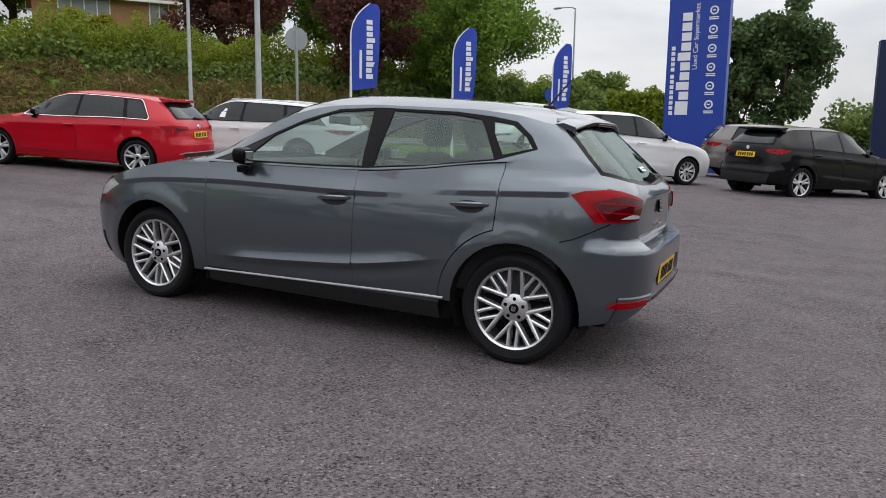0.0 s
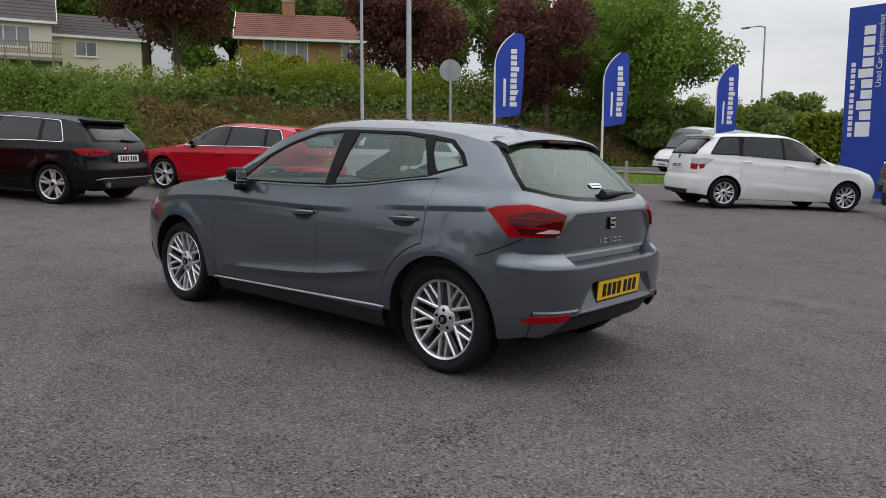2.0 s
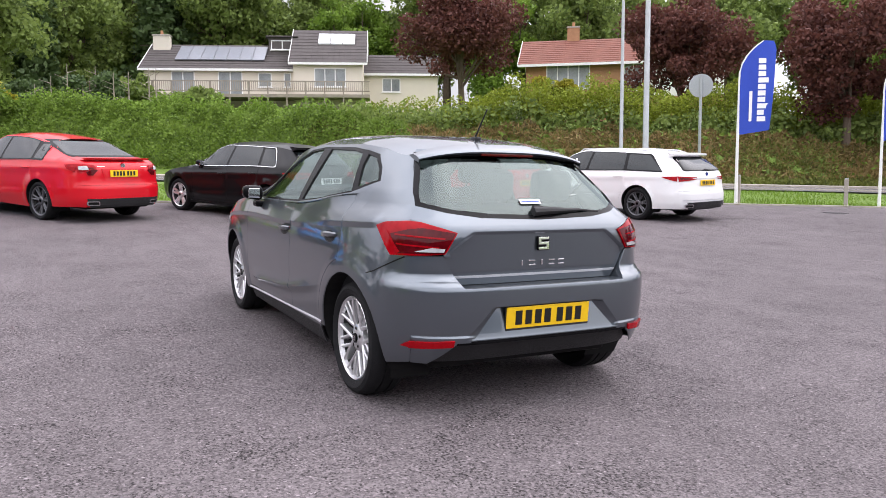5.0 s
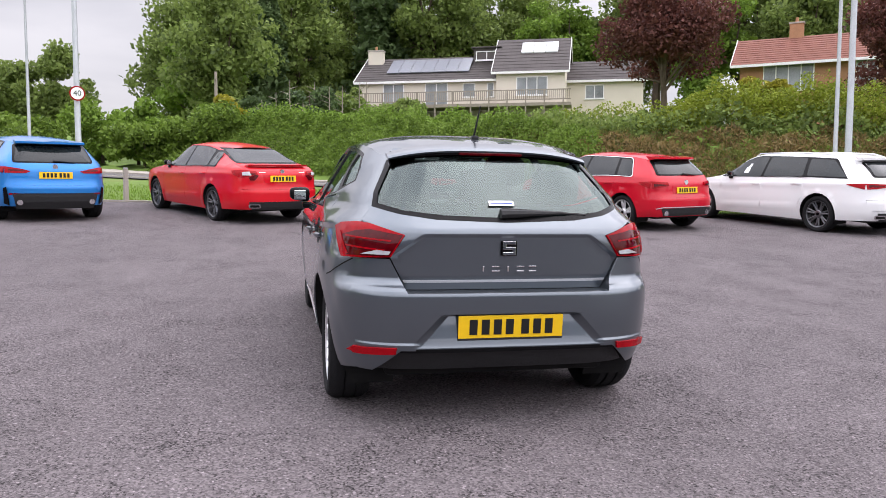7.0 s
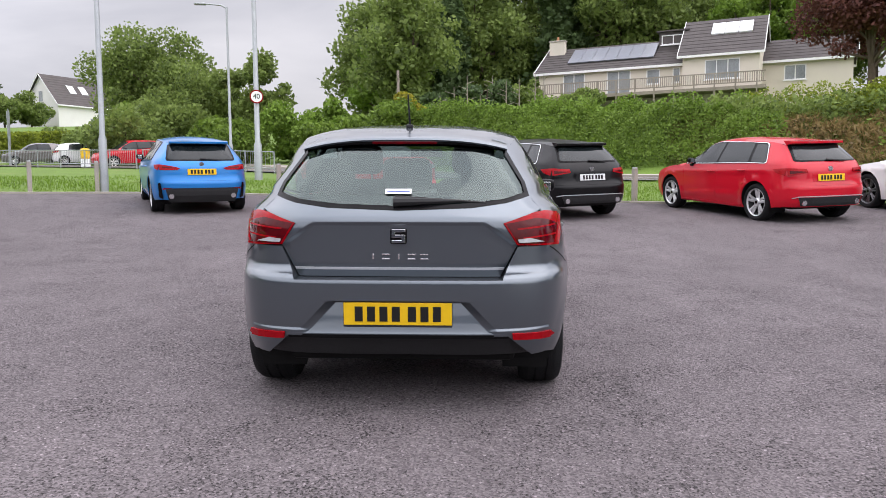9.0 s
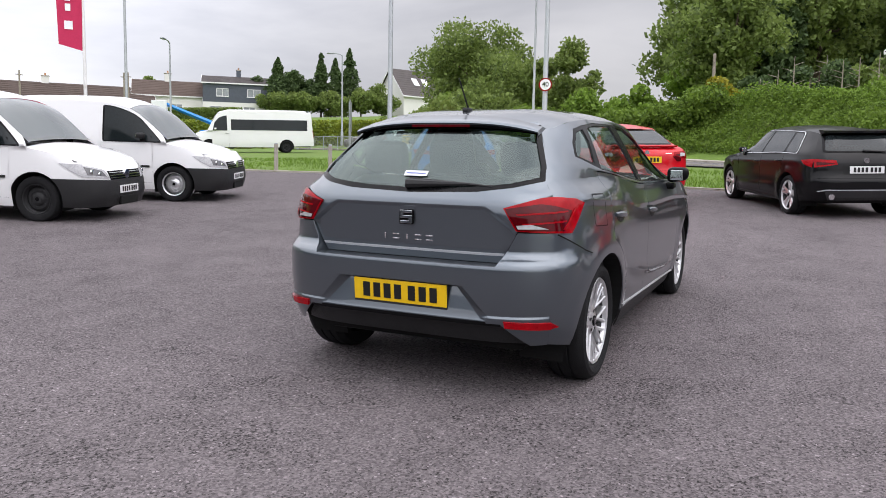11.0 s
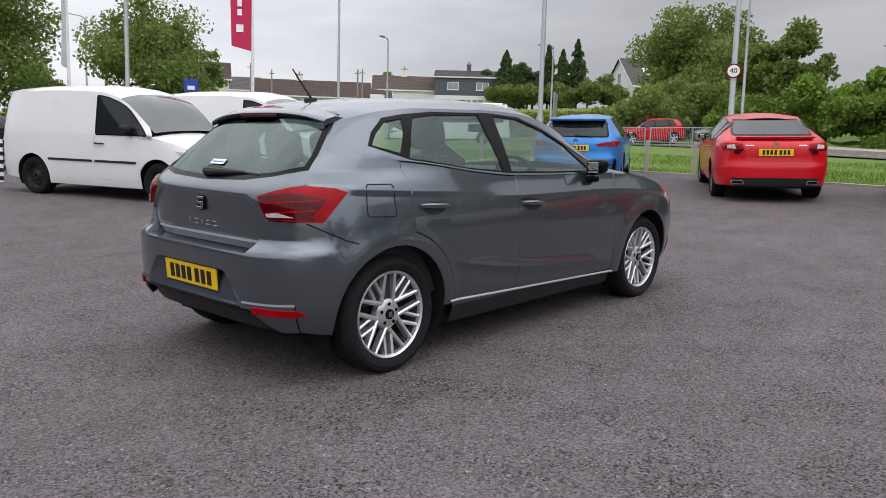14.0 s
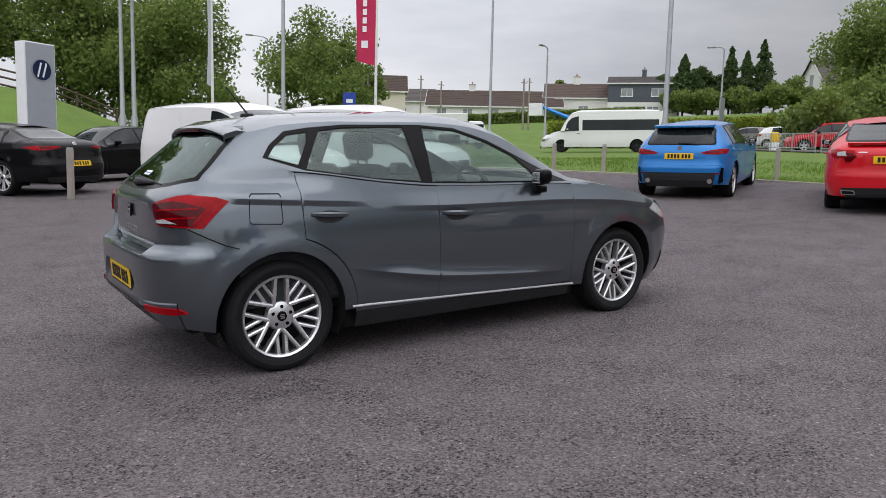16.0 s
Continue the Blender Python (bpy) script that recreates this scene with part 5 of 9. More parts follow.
# the line of the sill
for s in (1, -1):
    bm = bmesh.new()
    pts = [(0.84 - 1.72 * i / 20) for i in range(21)]
    rows = []
    for x in pts:
        zc = 0.262 + (0.84 - x) / 1.72 * 0.056
        y = HS.y(x, zc)
        rows.append([bm.verts.new((x, s * (y + o), zc + q)) for o, q in ((0.001, 0.008), (0.009, 0.002), (0.009, -0.003), (0.0, -0.007))])
    for a, b in zip(rows, rows[1:]):
        for j in range(3):
            bm.faces.new((a[j], a[j + 1], b[j + 1], b[j]))
    part("sill_strip", bm, M["trim_strip"], hero, "thin pale strip along the sill")

# tail
e0 = (1 - 0.93 ** 8) ** 0.2
yl = lambda z: HS.width(-1.4, z) * e0
fine = [0.285 + (1.10 - 0.285) * i / 60 for i in range(61)]
zb = [z for z in fine if z < 0.815]
bump = [(-yl(z), z) for z in zb[::-1]] + [(-0.65, 0.285), (-0.53, 0.395), (0.53, 0.395), (0.65, 0.285)]
bump += [(yl(z), z) for z in zb] + [(0.577, 0.817), (0.499, 0.664), (-0.499, 0.664), (-0.577, 0.817)]
def pair(line, d=0.003):
    return [[(y, z + d) for y, z in line], [(y, z - d) for y, z in line]]


bl = [[(j * (0.345 + 0.95 * (0.56 - z) - o), z) for z in (0.56, 0.50, 0.44, 0.41)] for j in (1, -1) for o in (-0.003, 0.003, 0.047, 0.053)]
for z, w in ((0.565, 0.40), (0.553, 0.39), (0.405, 0.50), (0.432, 0.76), (0.420, 0.76), (0.645, 0.72), (0.672, 0.72), (0.658, 0.72), (0.71, 0.72), (0.735, 0.72)):
    bl += pair([(-w, z), (w, z)])
part("rear_bumper", panel(bump, hero_back, 0.03, -1, lines=bl, rim=0.006), M["grey_paint"], hero, smooth=True, sharp=16)
GLASS = [(-0.640, 1.052), (-0.52, 1.022), (-0.35, 1.000), (0.0, 0.988), (0.35, 1.000), (0.52, 1.022), (0.640, 1.052), (0.622, 1.12), (0.507, 1.325), (-0.507, 1.325), (-0.622, 1.12)]
FRIT = [(-0.614, 1.070), (-0.50, 1.040), (-0.3, 1.020), (0.0, 1.010), (0.3, 1.020), (0.50, 1.040), (0.614, 1.070), (0.602, 1.12), (0.494, 1.305), (-0.494, 1.305), (-0.602, 1.12)]
gate = [(-yl(1.34), 1.340), (-yl(1.30), 1.30), (-yl(1.2), 1.2), (-yl(1.1), 1.1), (-yl(0.99), 0.992), (-0.66, 0.980), (-0.502, 0.930), (-0.572, 0.824), (-0.493, 0.668), (0.493, 0.668), (0.572, 0.824), (0.502, 0.930), (0.66, 0.980), (yl(0.99), 0.992), (yl(1.1), 1.1), (yl(1.2), 1.2), (yl(1.30), 1.30), (yl(1.34), 1.340)]
gl_lines = [ln for z in (0.735, 0.919, 0.935) for ln in pair([(-0.62, z), (0.62, z)])] + [[(j * (0.42 + (0.935 - z) * 1.40 - o), z) for z in (0.932, 0.88, 0.83)] for j in (1, -1) for o in (-0.003, 0.003, 0.027, 0.033)]
tg = part("tailgate", panel(gate, gate_back, 0.04, -1, [GLASS], gl_lines, rim=0.02), M["grey_paint"], hero, smooth=True, sharp=14)
part("rear_window", panel(GLASS, hero_back, 0.06, -1, rim=0.003, proud=-0.004), M["rear_window"], hero, "tinted rear window glass", smooth=True)
part("window_border", panel(GLASS, hero_back, 0.06, -1, [FRIT], rim=0.0, proud=0.0005), M["gloss_black"], hero, smooth=True)
bm = panel([(-0.505, 0.704), (0.505, 0.704), (0.511, 0.715), (-0.511, 0.715)], gate_back, 0.04, -1, rim=0.006, proud=0.005)
part("tailgate_strip", bm, M["trim_strip"], tg, "pale metallic strip across the tailgate")
part("tailgate_gap", panel([(-0.50, 0.64), (0.50, 0.64), (0.515, 0.69), (-0.515, 0.69)], gate_back, 0.04, -1, rim=0.0, proud=-0.012), M["dark"], hero)
# ledge of the bumper behind the foot of the gate
bm = bmesh.new()
rows = []
for i in range(21):
    y = -0.497 + 0.994 * i / 20
    q0, q1 = hero_back(y, 0.664).x, gate_back(y, 0.668).x
    rows.append([bm.verts.new(v) for v in ((q0, y, 0.664), (q0 + 0.02, y, 0.668), (q1 + 0.02, y, 0.664))])
for a, b in zip(rows, rows[1:]):
    for j in range(2):
        bm.faces.new((a[j], a[j + 1], b[j + 1], b[j]))
bmesh.ops.recalc_face_normals(bm, faces=bm.faces)
part("bumper_ledge", bm, M["grey_paint"], hero, smooth=True)
# painted returns of the bumper at both sides of the gate
for j in (1, -1):
    bm = bmesh.new()
    rows = []
    for i in range(9):
        z = 0.662 + 0.155 * i / 8
        y = 0.499 + (0.577 - 0.499) * (z - 0.664) / 0.153
        q0, q1 = hero_back(j * y, z).x, gate_back(j * (y - 0.004), z).x
        rows.append([bm.verts.new(v) for v in ((q0 + 0.001, j * y, z), (max(q0, q1) + 0.012, j * (y - 0.003), z))])
    for a, b in zip(rows, rows[1:]):
        bm.faces.new((a[0], a[1], b[1], b[0]))
    part("bumper_return", bm, M["grey_paint"], hero)
# valance under the bumper
part("rear_valance", panel([(-0.665, 0.262), (0.665, 0.262), (0.535, 0.394), (-0.535, 0.394)], plain_back, 0.05, -1, rim=0.03, proud=-0.035), M["plastic"], hero, "black plastic lower valance", smooth=True)
part("valance_edge", panel([(-0.53, 0.385), (0.53, 0.385), (0.53, 0.402), (-0.53, 0.402)], plain_back, 0.05, -1, rim=0.012, proud=0.006), M["gloss_black"], hero)
for s in (1, -1):
    rf = [(s * y, z) for y, z in ((0.550, 0.382), (0.545, 0.412), (yl(0.41), 0.404), (yl(0.38), 0.372))]
    rf = rf if s > 0 else rf[::-1]
    bm = panel(rf, plain_back, 0.05, -1, rim=0.012, proud=0.018)
    x0 = 0.93 * HS.rear(0.39)
    panel([(x0, 0.372), (x0 + 0.045, 0.378), (x0 + 0.02, 0.392), (x0, 0.404)], HS.side(s), 0.05, -s, rim=0.012, proud=0.012, bm=bm)
    part("rear_reflector", bm, M["red_lens"], hero, "red reflector in the bumper")
    # tail lamp: a lens wrapped round the corner, with a darker field, light bars and a clear corner
    def corner(u, z):
        return plain_back(s * (yl(z) + u), z) if u <= 0 else HS.side(s)(0.93 * HS.rear(z) + u, z)

    U = lambda y, z: (y - yl(z), z)
    lens = [U(0.505, 0.929), U(0.57, 0.826), U(yl(0.815), 0.816), (0.070, 0.812), (0.190, 0.948), (0.12, 0.968), (0.0, 0.978), U(0.66, 0.974)]
    lamp = part("tail_lamp", panel(lens, corner, 0.035, -s, rim=0.010, proud=0.010), M["red_lens"], hero, "wrap-around red tail lamp", smooth=True, sharp=40)
    field = [U(0.514, 0.926), U(0.575, 0.830), (0.030, 0.826), (0.085, 0.915), (0.0, 0.940), U(0.66, 0.948)]
    part("lamp_field", panel(field, corner, 0.035, -s, rim=0.003, proud=0.0125), M["dark_lens"], lamp, smooth=True)
    for o in (0.008, 0.05):
        bar = [U(0.56 + o * 0.7, 0.911 - o), U(0.565 + o * 0.7, 0.904 - o), (0.06 - o * 0.3, 0.918 - o * 1.05), (0.06 - o * 0.3, 0.926 - o * 1.05)]
        part("lamp_bar", panel(bar, corner, 0.03, -s, rim=0.003, proud=0.015), M["red_lens"], lamp)
    part("lamp_bar", panel([(0.022, 0.830), (0.036, 0.830), (0.118, 0.926), (0.104, 0.930)], corner, 0.03, -s, rim=0.003, proud=0.016), M["red_lens"], lamp)
    rev = [U(0.578, 0.836), U(0.570, 0.852), U(0.63, 0.858), U(0.70, 0.836)]
    part("reversing_lamp", panel(rev, corner, 0.03, -s, rim=0.003, proud=0.0155), M["clear_lens"], lamp)
    # bumper joint running from the lamp to the wheel arch
    seam = [(-1.745, 0.812), (-1.66, 0.765), (-1.58, 0.725), (-1.515, 0.705)]
    low = [(x - 0.003, z - 0.006) for x, z in seam][::-1]
    part("bumper_joint", panel(seam + low, HS.side(s), 0.03, -s, rim=0, proud=0.0016), M["dark"], hero)
# spoiler over the rear window
bm = bmesh.new()
bk = bmesh.new()
n = 20
rows, rows2 = [], []
SW = 0.535
for i in range(n + 1):
    u = -1 + 2 * i / n
    k = abs(u)
    y = SW * u
    kx = 1 - 0.30 * k ** 4
    r_, t_ = HS.rail(-1.40), HS.top(-1.40)
    zt_ = r_ + 0.012 + (t_ - r_ - 0.012) * (1 - k ** 3)
    tip = -1.395 - 0.112 * kx
    th = 1 - k ** 5
    zr_ = zt_ - 0.030 * (1 - 0.5 * k ** 3)
    rows.append([bm.verts.new((x, y, z)) for x, z in ((-1.30, zt_ + 0.014 * (1 - k) - 0.010), (-1.40, zt_ + 0.003), (tip + 0.03, zr_ + 0.006), (tip + 0.006, zr_ - 0.002), (tip, zr_ - 0.010), (tip + 0.006, zr_ - 0.018))])
    rows2.append([bk.verts.new((x, y * 0.97, z)) for x, z in ((tip + 0.006, zr_ - 0.014), (tip + 0.012, zr_ - 0.016 - 0.014 * th), (tip + 0.05, zr_ - 0.018 - 0.018 * th), (-1.44, zr_ - 0.020 - 0.020 * th))])
for bmx, rw in ((bm, rows), (bk, rows2)):
    for a, b in zip(rw, rw[1:]):
        for j in range(len(a) - 1):
            bmx.faces.new((a[j], a[j + 1], b[j + 1], b[j]))
# end caps down to the body
for rr, sg in ((rows[0], -1), (rows[-1], 1)):
    foot = [bm.verts.new((max(v.co.x, -1.50), sg * 0.531, min(v.co.z - 0.03, 1.285))) for v in rr]
    for j in range(len(rr) - 1):
        bm.faces.new((rr[j], rr[j + 1], foot[j + 1], foot[j]))
for rr in (rows2[0], rows2[-1]):
    bk.faces.new(rr)
for bmx in (bm, bk):
    bmesh.ops.recalc_face_normals(bmx, faces=bmx.faces)
sp = part("roof_spoiler", bm, M["grey_paint"], hero, smooth=True, sharp=40)
part("spoiler_underside", bk, M["gloss_black"], sp, smooth=True, sharp=40)
bm = bmesh.new()
zt_ = HS.top(-1.40)
box(bm, -1.504, -1.47, -0.17, 0.17, zt_ - 0.064, zt_ - 0.048, 0.004)
part("brake_light", bm, M["dark_lens"], sp, "dark red high-level brake light")
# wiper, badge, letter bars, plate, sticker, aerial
p0, p1 = plain_back(0.02, 1.045), plain_back(-0.42, 1.058)
bm = bmesh.new()
tube(bm, [(p0.x - 0.030, 0.03, 1.028), (p0.x - 0.032, -0.1, 1.032), (p1.x - 0.036, -0.30, 1.034)], [0.026, 0.018, 0.008], 8)
tube(bm, [(p0.x - 0.020, 0.02, 1.052), (p1.x - 0.032, -0.42, 1.026)], [0.010, 0.006], 6)
part("rear_wiper", bm, M["plastic"], hero, smooth=True)
bm = bmesh.new()
b0 = gate_back(0, 0.868)
mb = Matrix.Translation((b0.x - 0.008, 0, 0.868)) @ Matrix.Rotation(0.08, 4, "Y")
box(bm, -0.006, 0.006, -0.040, 0.040, -0.037, 0.037, 0.008, mb)
bd = part("badge", bm, M["gloss_black"], hero, "small square chrome and black badge")
bm = bmesh.new()
for zz in (0.026, 0.0, -0.026):
    box(bm, -0.010, -0.004, -0.033, 0.033, zz - 0.007, zz + 0.007, 0.002, mb)
for yy, zz in ((0.024, 0.013), (-0.024, -0.013)):
    box(bm, -0.010, -0.004, yy - 0.009, yy + 0.009, zz - 0.012, zz + 0.012, 0.002, mb)
part("badge_mark", bm, M["chrome"], bd)
for i in range(5):
    y = 0.124 - 0.062 * i
    bm = bmesh.new()
    bx = gate_back(y, 0.768)
    w = 0.004 if i in (0, 2) else 0.019
    for zz in ((0.0,) if w < 0.01 else (0.011, -0.011)):
        box(bm, bx.x - 0.006, bx.x + 0.002, y - w, y + w, 0.768 + zz - (0.013 if w < 0.01 else 0.003), 0.768 + zz + (0.013 if w < 0.01 else 0.003), 0.001)
    part("letter_bar", bm, M["chrome"], hero)
bx = hero_back(0, 0.50).x
plate(hero, Matrix.Translation((bx - 0.016, 0, 0.502)) @ Matrix.Rotation(-0.06, 4, "Y"))
bm = bmesh.new()
box(bm, bx - 0.016, bx - 0.002, -0.262, 0.262, 0.436, 0.568, 0.004)
part("plate_holder", bm, M["plastic"], hero)
st = [(0.075, 1.064), (-0.055, 1.064), (-0.055, 1.088), (0.075, 1.088)]
stk = part("window_sticker", panel(st[::-1], plain_back, 0.05, -1, rim=0.0, proud=0.003), M["bar_white"], hero, "small white sticker in the rear window")
part("sticker_bar", panel([(0.066, 1.073), (-0.046, 1.073), (-0.046, 1.0775), (0.066, 1.0775)][::-1], plain_back, 0.05, -1, rim=0.0, proud=0.0045), M["sign_blue"], stk)
bm = bmesh.new()
box(bm, -1.185, -1.105, -0.020, 0.020, HS.top(-1.14) - 0.01, HS.top(-1.14) + 0.016, 0.009)
for v in bm.verts:
    v.co.y *= 1 - 0.4 * (v.co.x > -1.13)
tube(bm, [(-1.14, 0, HS.top(-1.14) + 0.01), (-1.165, 0, HS.top(-1.14) + 0.04), (-1.27, 0.0, HS.top(-1.14) + 0.172)], [0.007, 0.0055, 0.004], 6)
part("roof_aerial", bm, M["plastic"], hero, smooth=True)
# fuel flap on the right-hand quarter
flap = [(-1.285, 0.815), (-1.275, 0.83), (-1.275, 0.965), (-1.285, 0.98), (-1.43, 0.985), (-1.445, 0.972), (-1.455, 0.84), (-1.445, 0.825)]
inner = [(-1.289, 0.82), (-1.279, 0.833), (-1.279, 0.962), (-1.288, 0.976), (-1.428, 0.981), (-1.441, 0.969), (-1.451, 0.843), (-1.442, 0.829)]
part("fuel_flap", panel(flap, HS.side(-1), 0.04, 1, [inner], rim=0, proud=0.0016), M["dark"], hero)
# headlamps at the nose
for s in (1, -1):
    hl = [(1.62, 0.745), (1.78, 0.665), (1.865, 0.655), (1.845, 0.70), (1.72, 0.775)]
    part("headlamp", panel(hl, HS.side(s), 0.04, -s, rim=0.01, proud=0.006), M["clear_lens"], hero, smooth=True)
    part("front_fog_trim", panel([(1.80, 0.25), (1.84, 0.25), (1.86, 0.40), (1.83, 0.40)], HS.side(s), 0.04, -s, rim=0.01, proud=0.005), M["plastic"], hero)
# cabin
bm = bmesh.new()
box(bm, -1.55, 0.95, -0.74, 0.74, 0.30, 0.36, 0.02)
part("cabin_floor", bm, M["dark"], hero)
for s in (1, -1):
    bm = bmesh.new()
    box(bm, -1.5, 0.9, s * 0.74 - 0.04, s * 0.74 + 0.04, 0.36, 0.955, 0.02)
    part("door_lining", bm, M["seat_cloth"], hero)
bm = bmesh.new()
box(bm, 0.55, 1.0, -0.72, 0.72, 0.62, 0.965, 0.05)
part("dashboard", bm, M["plastic"], hero, smooth=True)
bm = bmesh.new()
box(bm, -1.62, -1.28, -0.68, 0.68, 0.92, 0.955, 0.01)
part("parcel_shelf", bm, M["seat_cloth"], hero)


def seat(x, y, rear=False):
    b = bmesh.new()
    box(b, x - 0.02, x + 0.48, y - 0.25, y + 0.25, 0.42, 0.60, 0.06)
    part("seat_cushion", b, M["seat_cloth"], hero, smooth=True)
    b = bmesh.new()
    m = Matrix.Translation((x + 0.02, y, 0.56)) @ Matrix.Rotation(radians(-16), 4, "Y")
    box(b, -0.11, 0.06, -0.25, 0.25, 0, 0.56 if not rear else 0.50, 0.055)
    for v in b.verts:
        v.co.y *= 1 - 0.22 * max(0, v.co.z - 0.2)
        v.co = m @ v.co
    part("seat_back", b, M["seat_cloth"], hero, smooth=True)
    b = bmesh.new()
    box(b, -0.07, 0.035, -0.135, 0.135, 0.0, 0.185, 0.045)
    top = Matrix.Translation(m @ Vector((-0.01, 0, 0.60 if not rear else 0.52))) @ Matrix.Rotation(radians(-8), 4, "Y")
    for v in b.verts:
        v.co = top @ v.co
    part("headrest", b, M["seat_cloth"], hero, smooth=True)
    for k in (-0.06, 0.06):
        b = bmesh.new()
        a_, b_ = m @ Vector((-0.01, k, 0.50)), top @ Vector((-0.01, k, 0.03))
        tube(b, [a_, b_], [0.007, 0.007], 6)
        part("headrest_post", b, M["chrome"], hero)


for yy in (0.36, -0.36):
    seat(-0.38, yy)
for yy in (0.42, -0.42, 0.0):
    seat(-1.18, yy, True)
bm = bmesh.new()
mt = Matrix.Translation((0.36, -0.36, 0.90)) @ Matrix.Rotation(radians(66), 4, "Y")
ringp = [mt @ Vector((0.185 * math.cos(a), 0.185 * math.sin(a), 0)) for a in [math.tau * i / 28 for i in range(29)]]
tube(bm, ringp, [0.015] * 29, 8, False)
for a in (0, 2.2, -2.2):
    tube(bm, [mt @ Vector((0.02 * math.cos(a), 0.02 * math.sin(a), 0)), mt @ Vector((0.18 * math.cos(a), 0.18 * math.sin(a), 0))], [0.03, 0.014], 6)
part("steering_wheel", bm, M["plastic"], hero, smooth=True)
bm = bmesh.new()
box(bm, 0.36, 0.40, -0.12, 0.12, 1.235, 1.295, 0.012)
part("interior_mirror", bm, M["plastic"], hero)
bm = bmesh.new()
box(bm, -1.30, 0.25, -0.5, 0.5, 1.315, 1.335, 0.005)
part("headlining", bm, mat("pale_headlining", (0.42, 0.42, 0.40), 0.9), hero)


# ---------------------------------------------------------------- the other vehicles
def standard(S, k, wb, d, tyre, rim, style, sill=0.20, **more):
    """Numbers shared by the background cars; d: door lines."""
    c = dict(wb=wb, tyre=tyre, arch=tyre + 0.045, sill=sill, door_low=sill + 0.11, doors=d, tyre_w=0.22, rim=rim, wheel=style, glass=M["tinted"], screen_glass=M["tinted"],
             handles=[(d[1] + 0.13, S.belt(d[1]) - 0.13), (d[2] + 0.15, S.belt(d[2]) - 0.12)], mirror=(d[0] - 0.27, S.belt(d[0]) + 0.07),
             gate_low=0.64 * k, wheel_in=0.03)
    fr = S.cowl - 0.20
    front = win_poly(S, fr, d[1] + 0.03, 0.035, 0.02, -0.10, 0.02)
    rear = win_poly(S, d[1] - 0.03, d[2] + 0.04, 0.035, 0.02, 0.02, 0.10)
    c["windows"] = [front, rear]
    c["creases"] = [[(1.9 - 0.1 * i, f(1.9 - 0.1 * i) + o) for i in range(40)] for f, os_ in ((S.fold, (0, -0.035, 0.05, 0.10)), (S.scoop, (0, 0.05, 0.10, -0.07))) for o in os_]
    c.update(more)
    return c


def background_car(name, x, y, heading, S, c, body, label, lift=0.012):
    car = thing(name, on_land(x, y, heading, lift), label, "car", "parked cars")
    # black surround behind the side windows
    w0, w1 = c["windows"][0], c["windows"][-1]
    i0, i1 = len(w0) // 2, len(w1) // 2
    a, b = w0[0][0] + 0.035, w1[i1 - 1][0] - 0.03
    c["trims"] = [win_poly(S, a, b, 0.020, 0.007, w0[-1][0] - w0[0][0], w1[i1][0] - w1[i1 - 1][0], 20)]
    c["windows"] = [rounded(w_, 0.035) for w_ in c["windows"]]
    c["trims"] = [rounded(w_, 0.05) for w_ in c["trims"]]
    car_shell(car, S, c, body)
    plain_rear(car, S, c, body)
    return car


def hatch_lamps(S, xr, k, wide=0.28, z0=0.80, z1=0.95, side=0.22):
    e = (1 - 0.93 ** S.p[0]) ** (1 / S.p[1])
    y1 = S.width(-1.4, 0.9 * k) * e
    x = 0.93 * S.rear((z0 + z1) / 2 * k)
    return [([(y1 - wide, z0 * k + 0.05), (y1 - 0.005, z0 * k), (y1 - 0.005, z1 * k), (y1 - wide + 0.02, z1 * k - 0.015)], M["red_lens"]),
            ([(y1 - wide + 0.04, z0 * k + 0.06), (y1 - 0.03, z0 * k + 0.03), (y1 - 0.03, z0 * k + 0.085), (y1 - wide + 0.05, z1 * k - 0.055)], M["dark_lens"])], \
           [([(x + 0.004, z0 * k), (x + side * 0.7, z0 * k + 0.05), (x + side, z1 * k - 0.02), (x + 0.004, z1 * k)], M["red_lens"])]


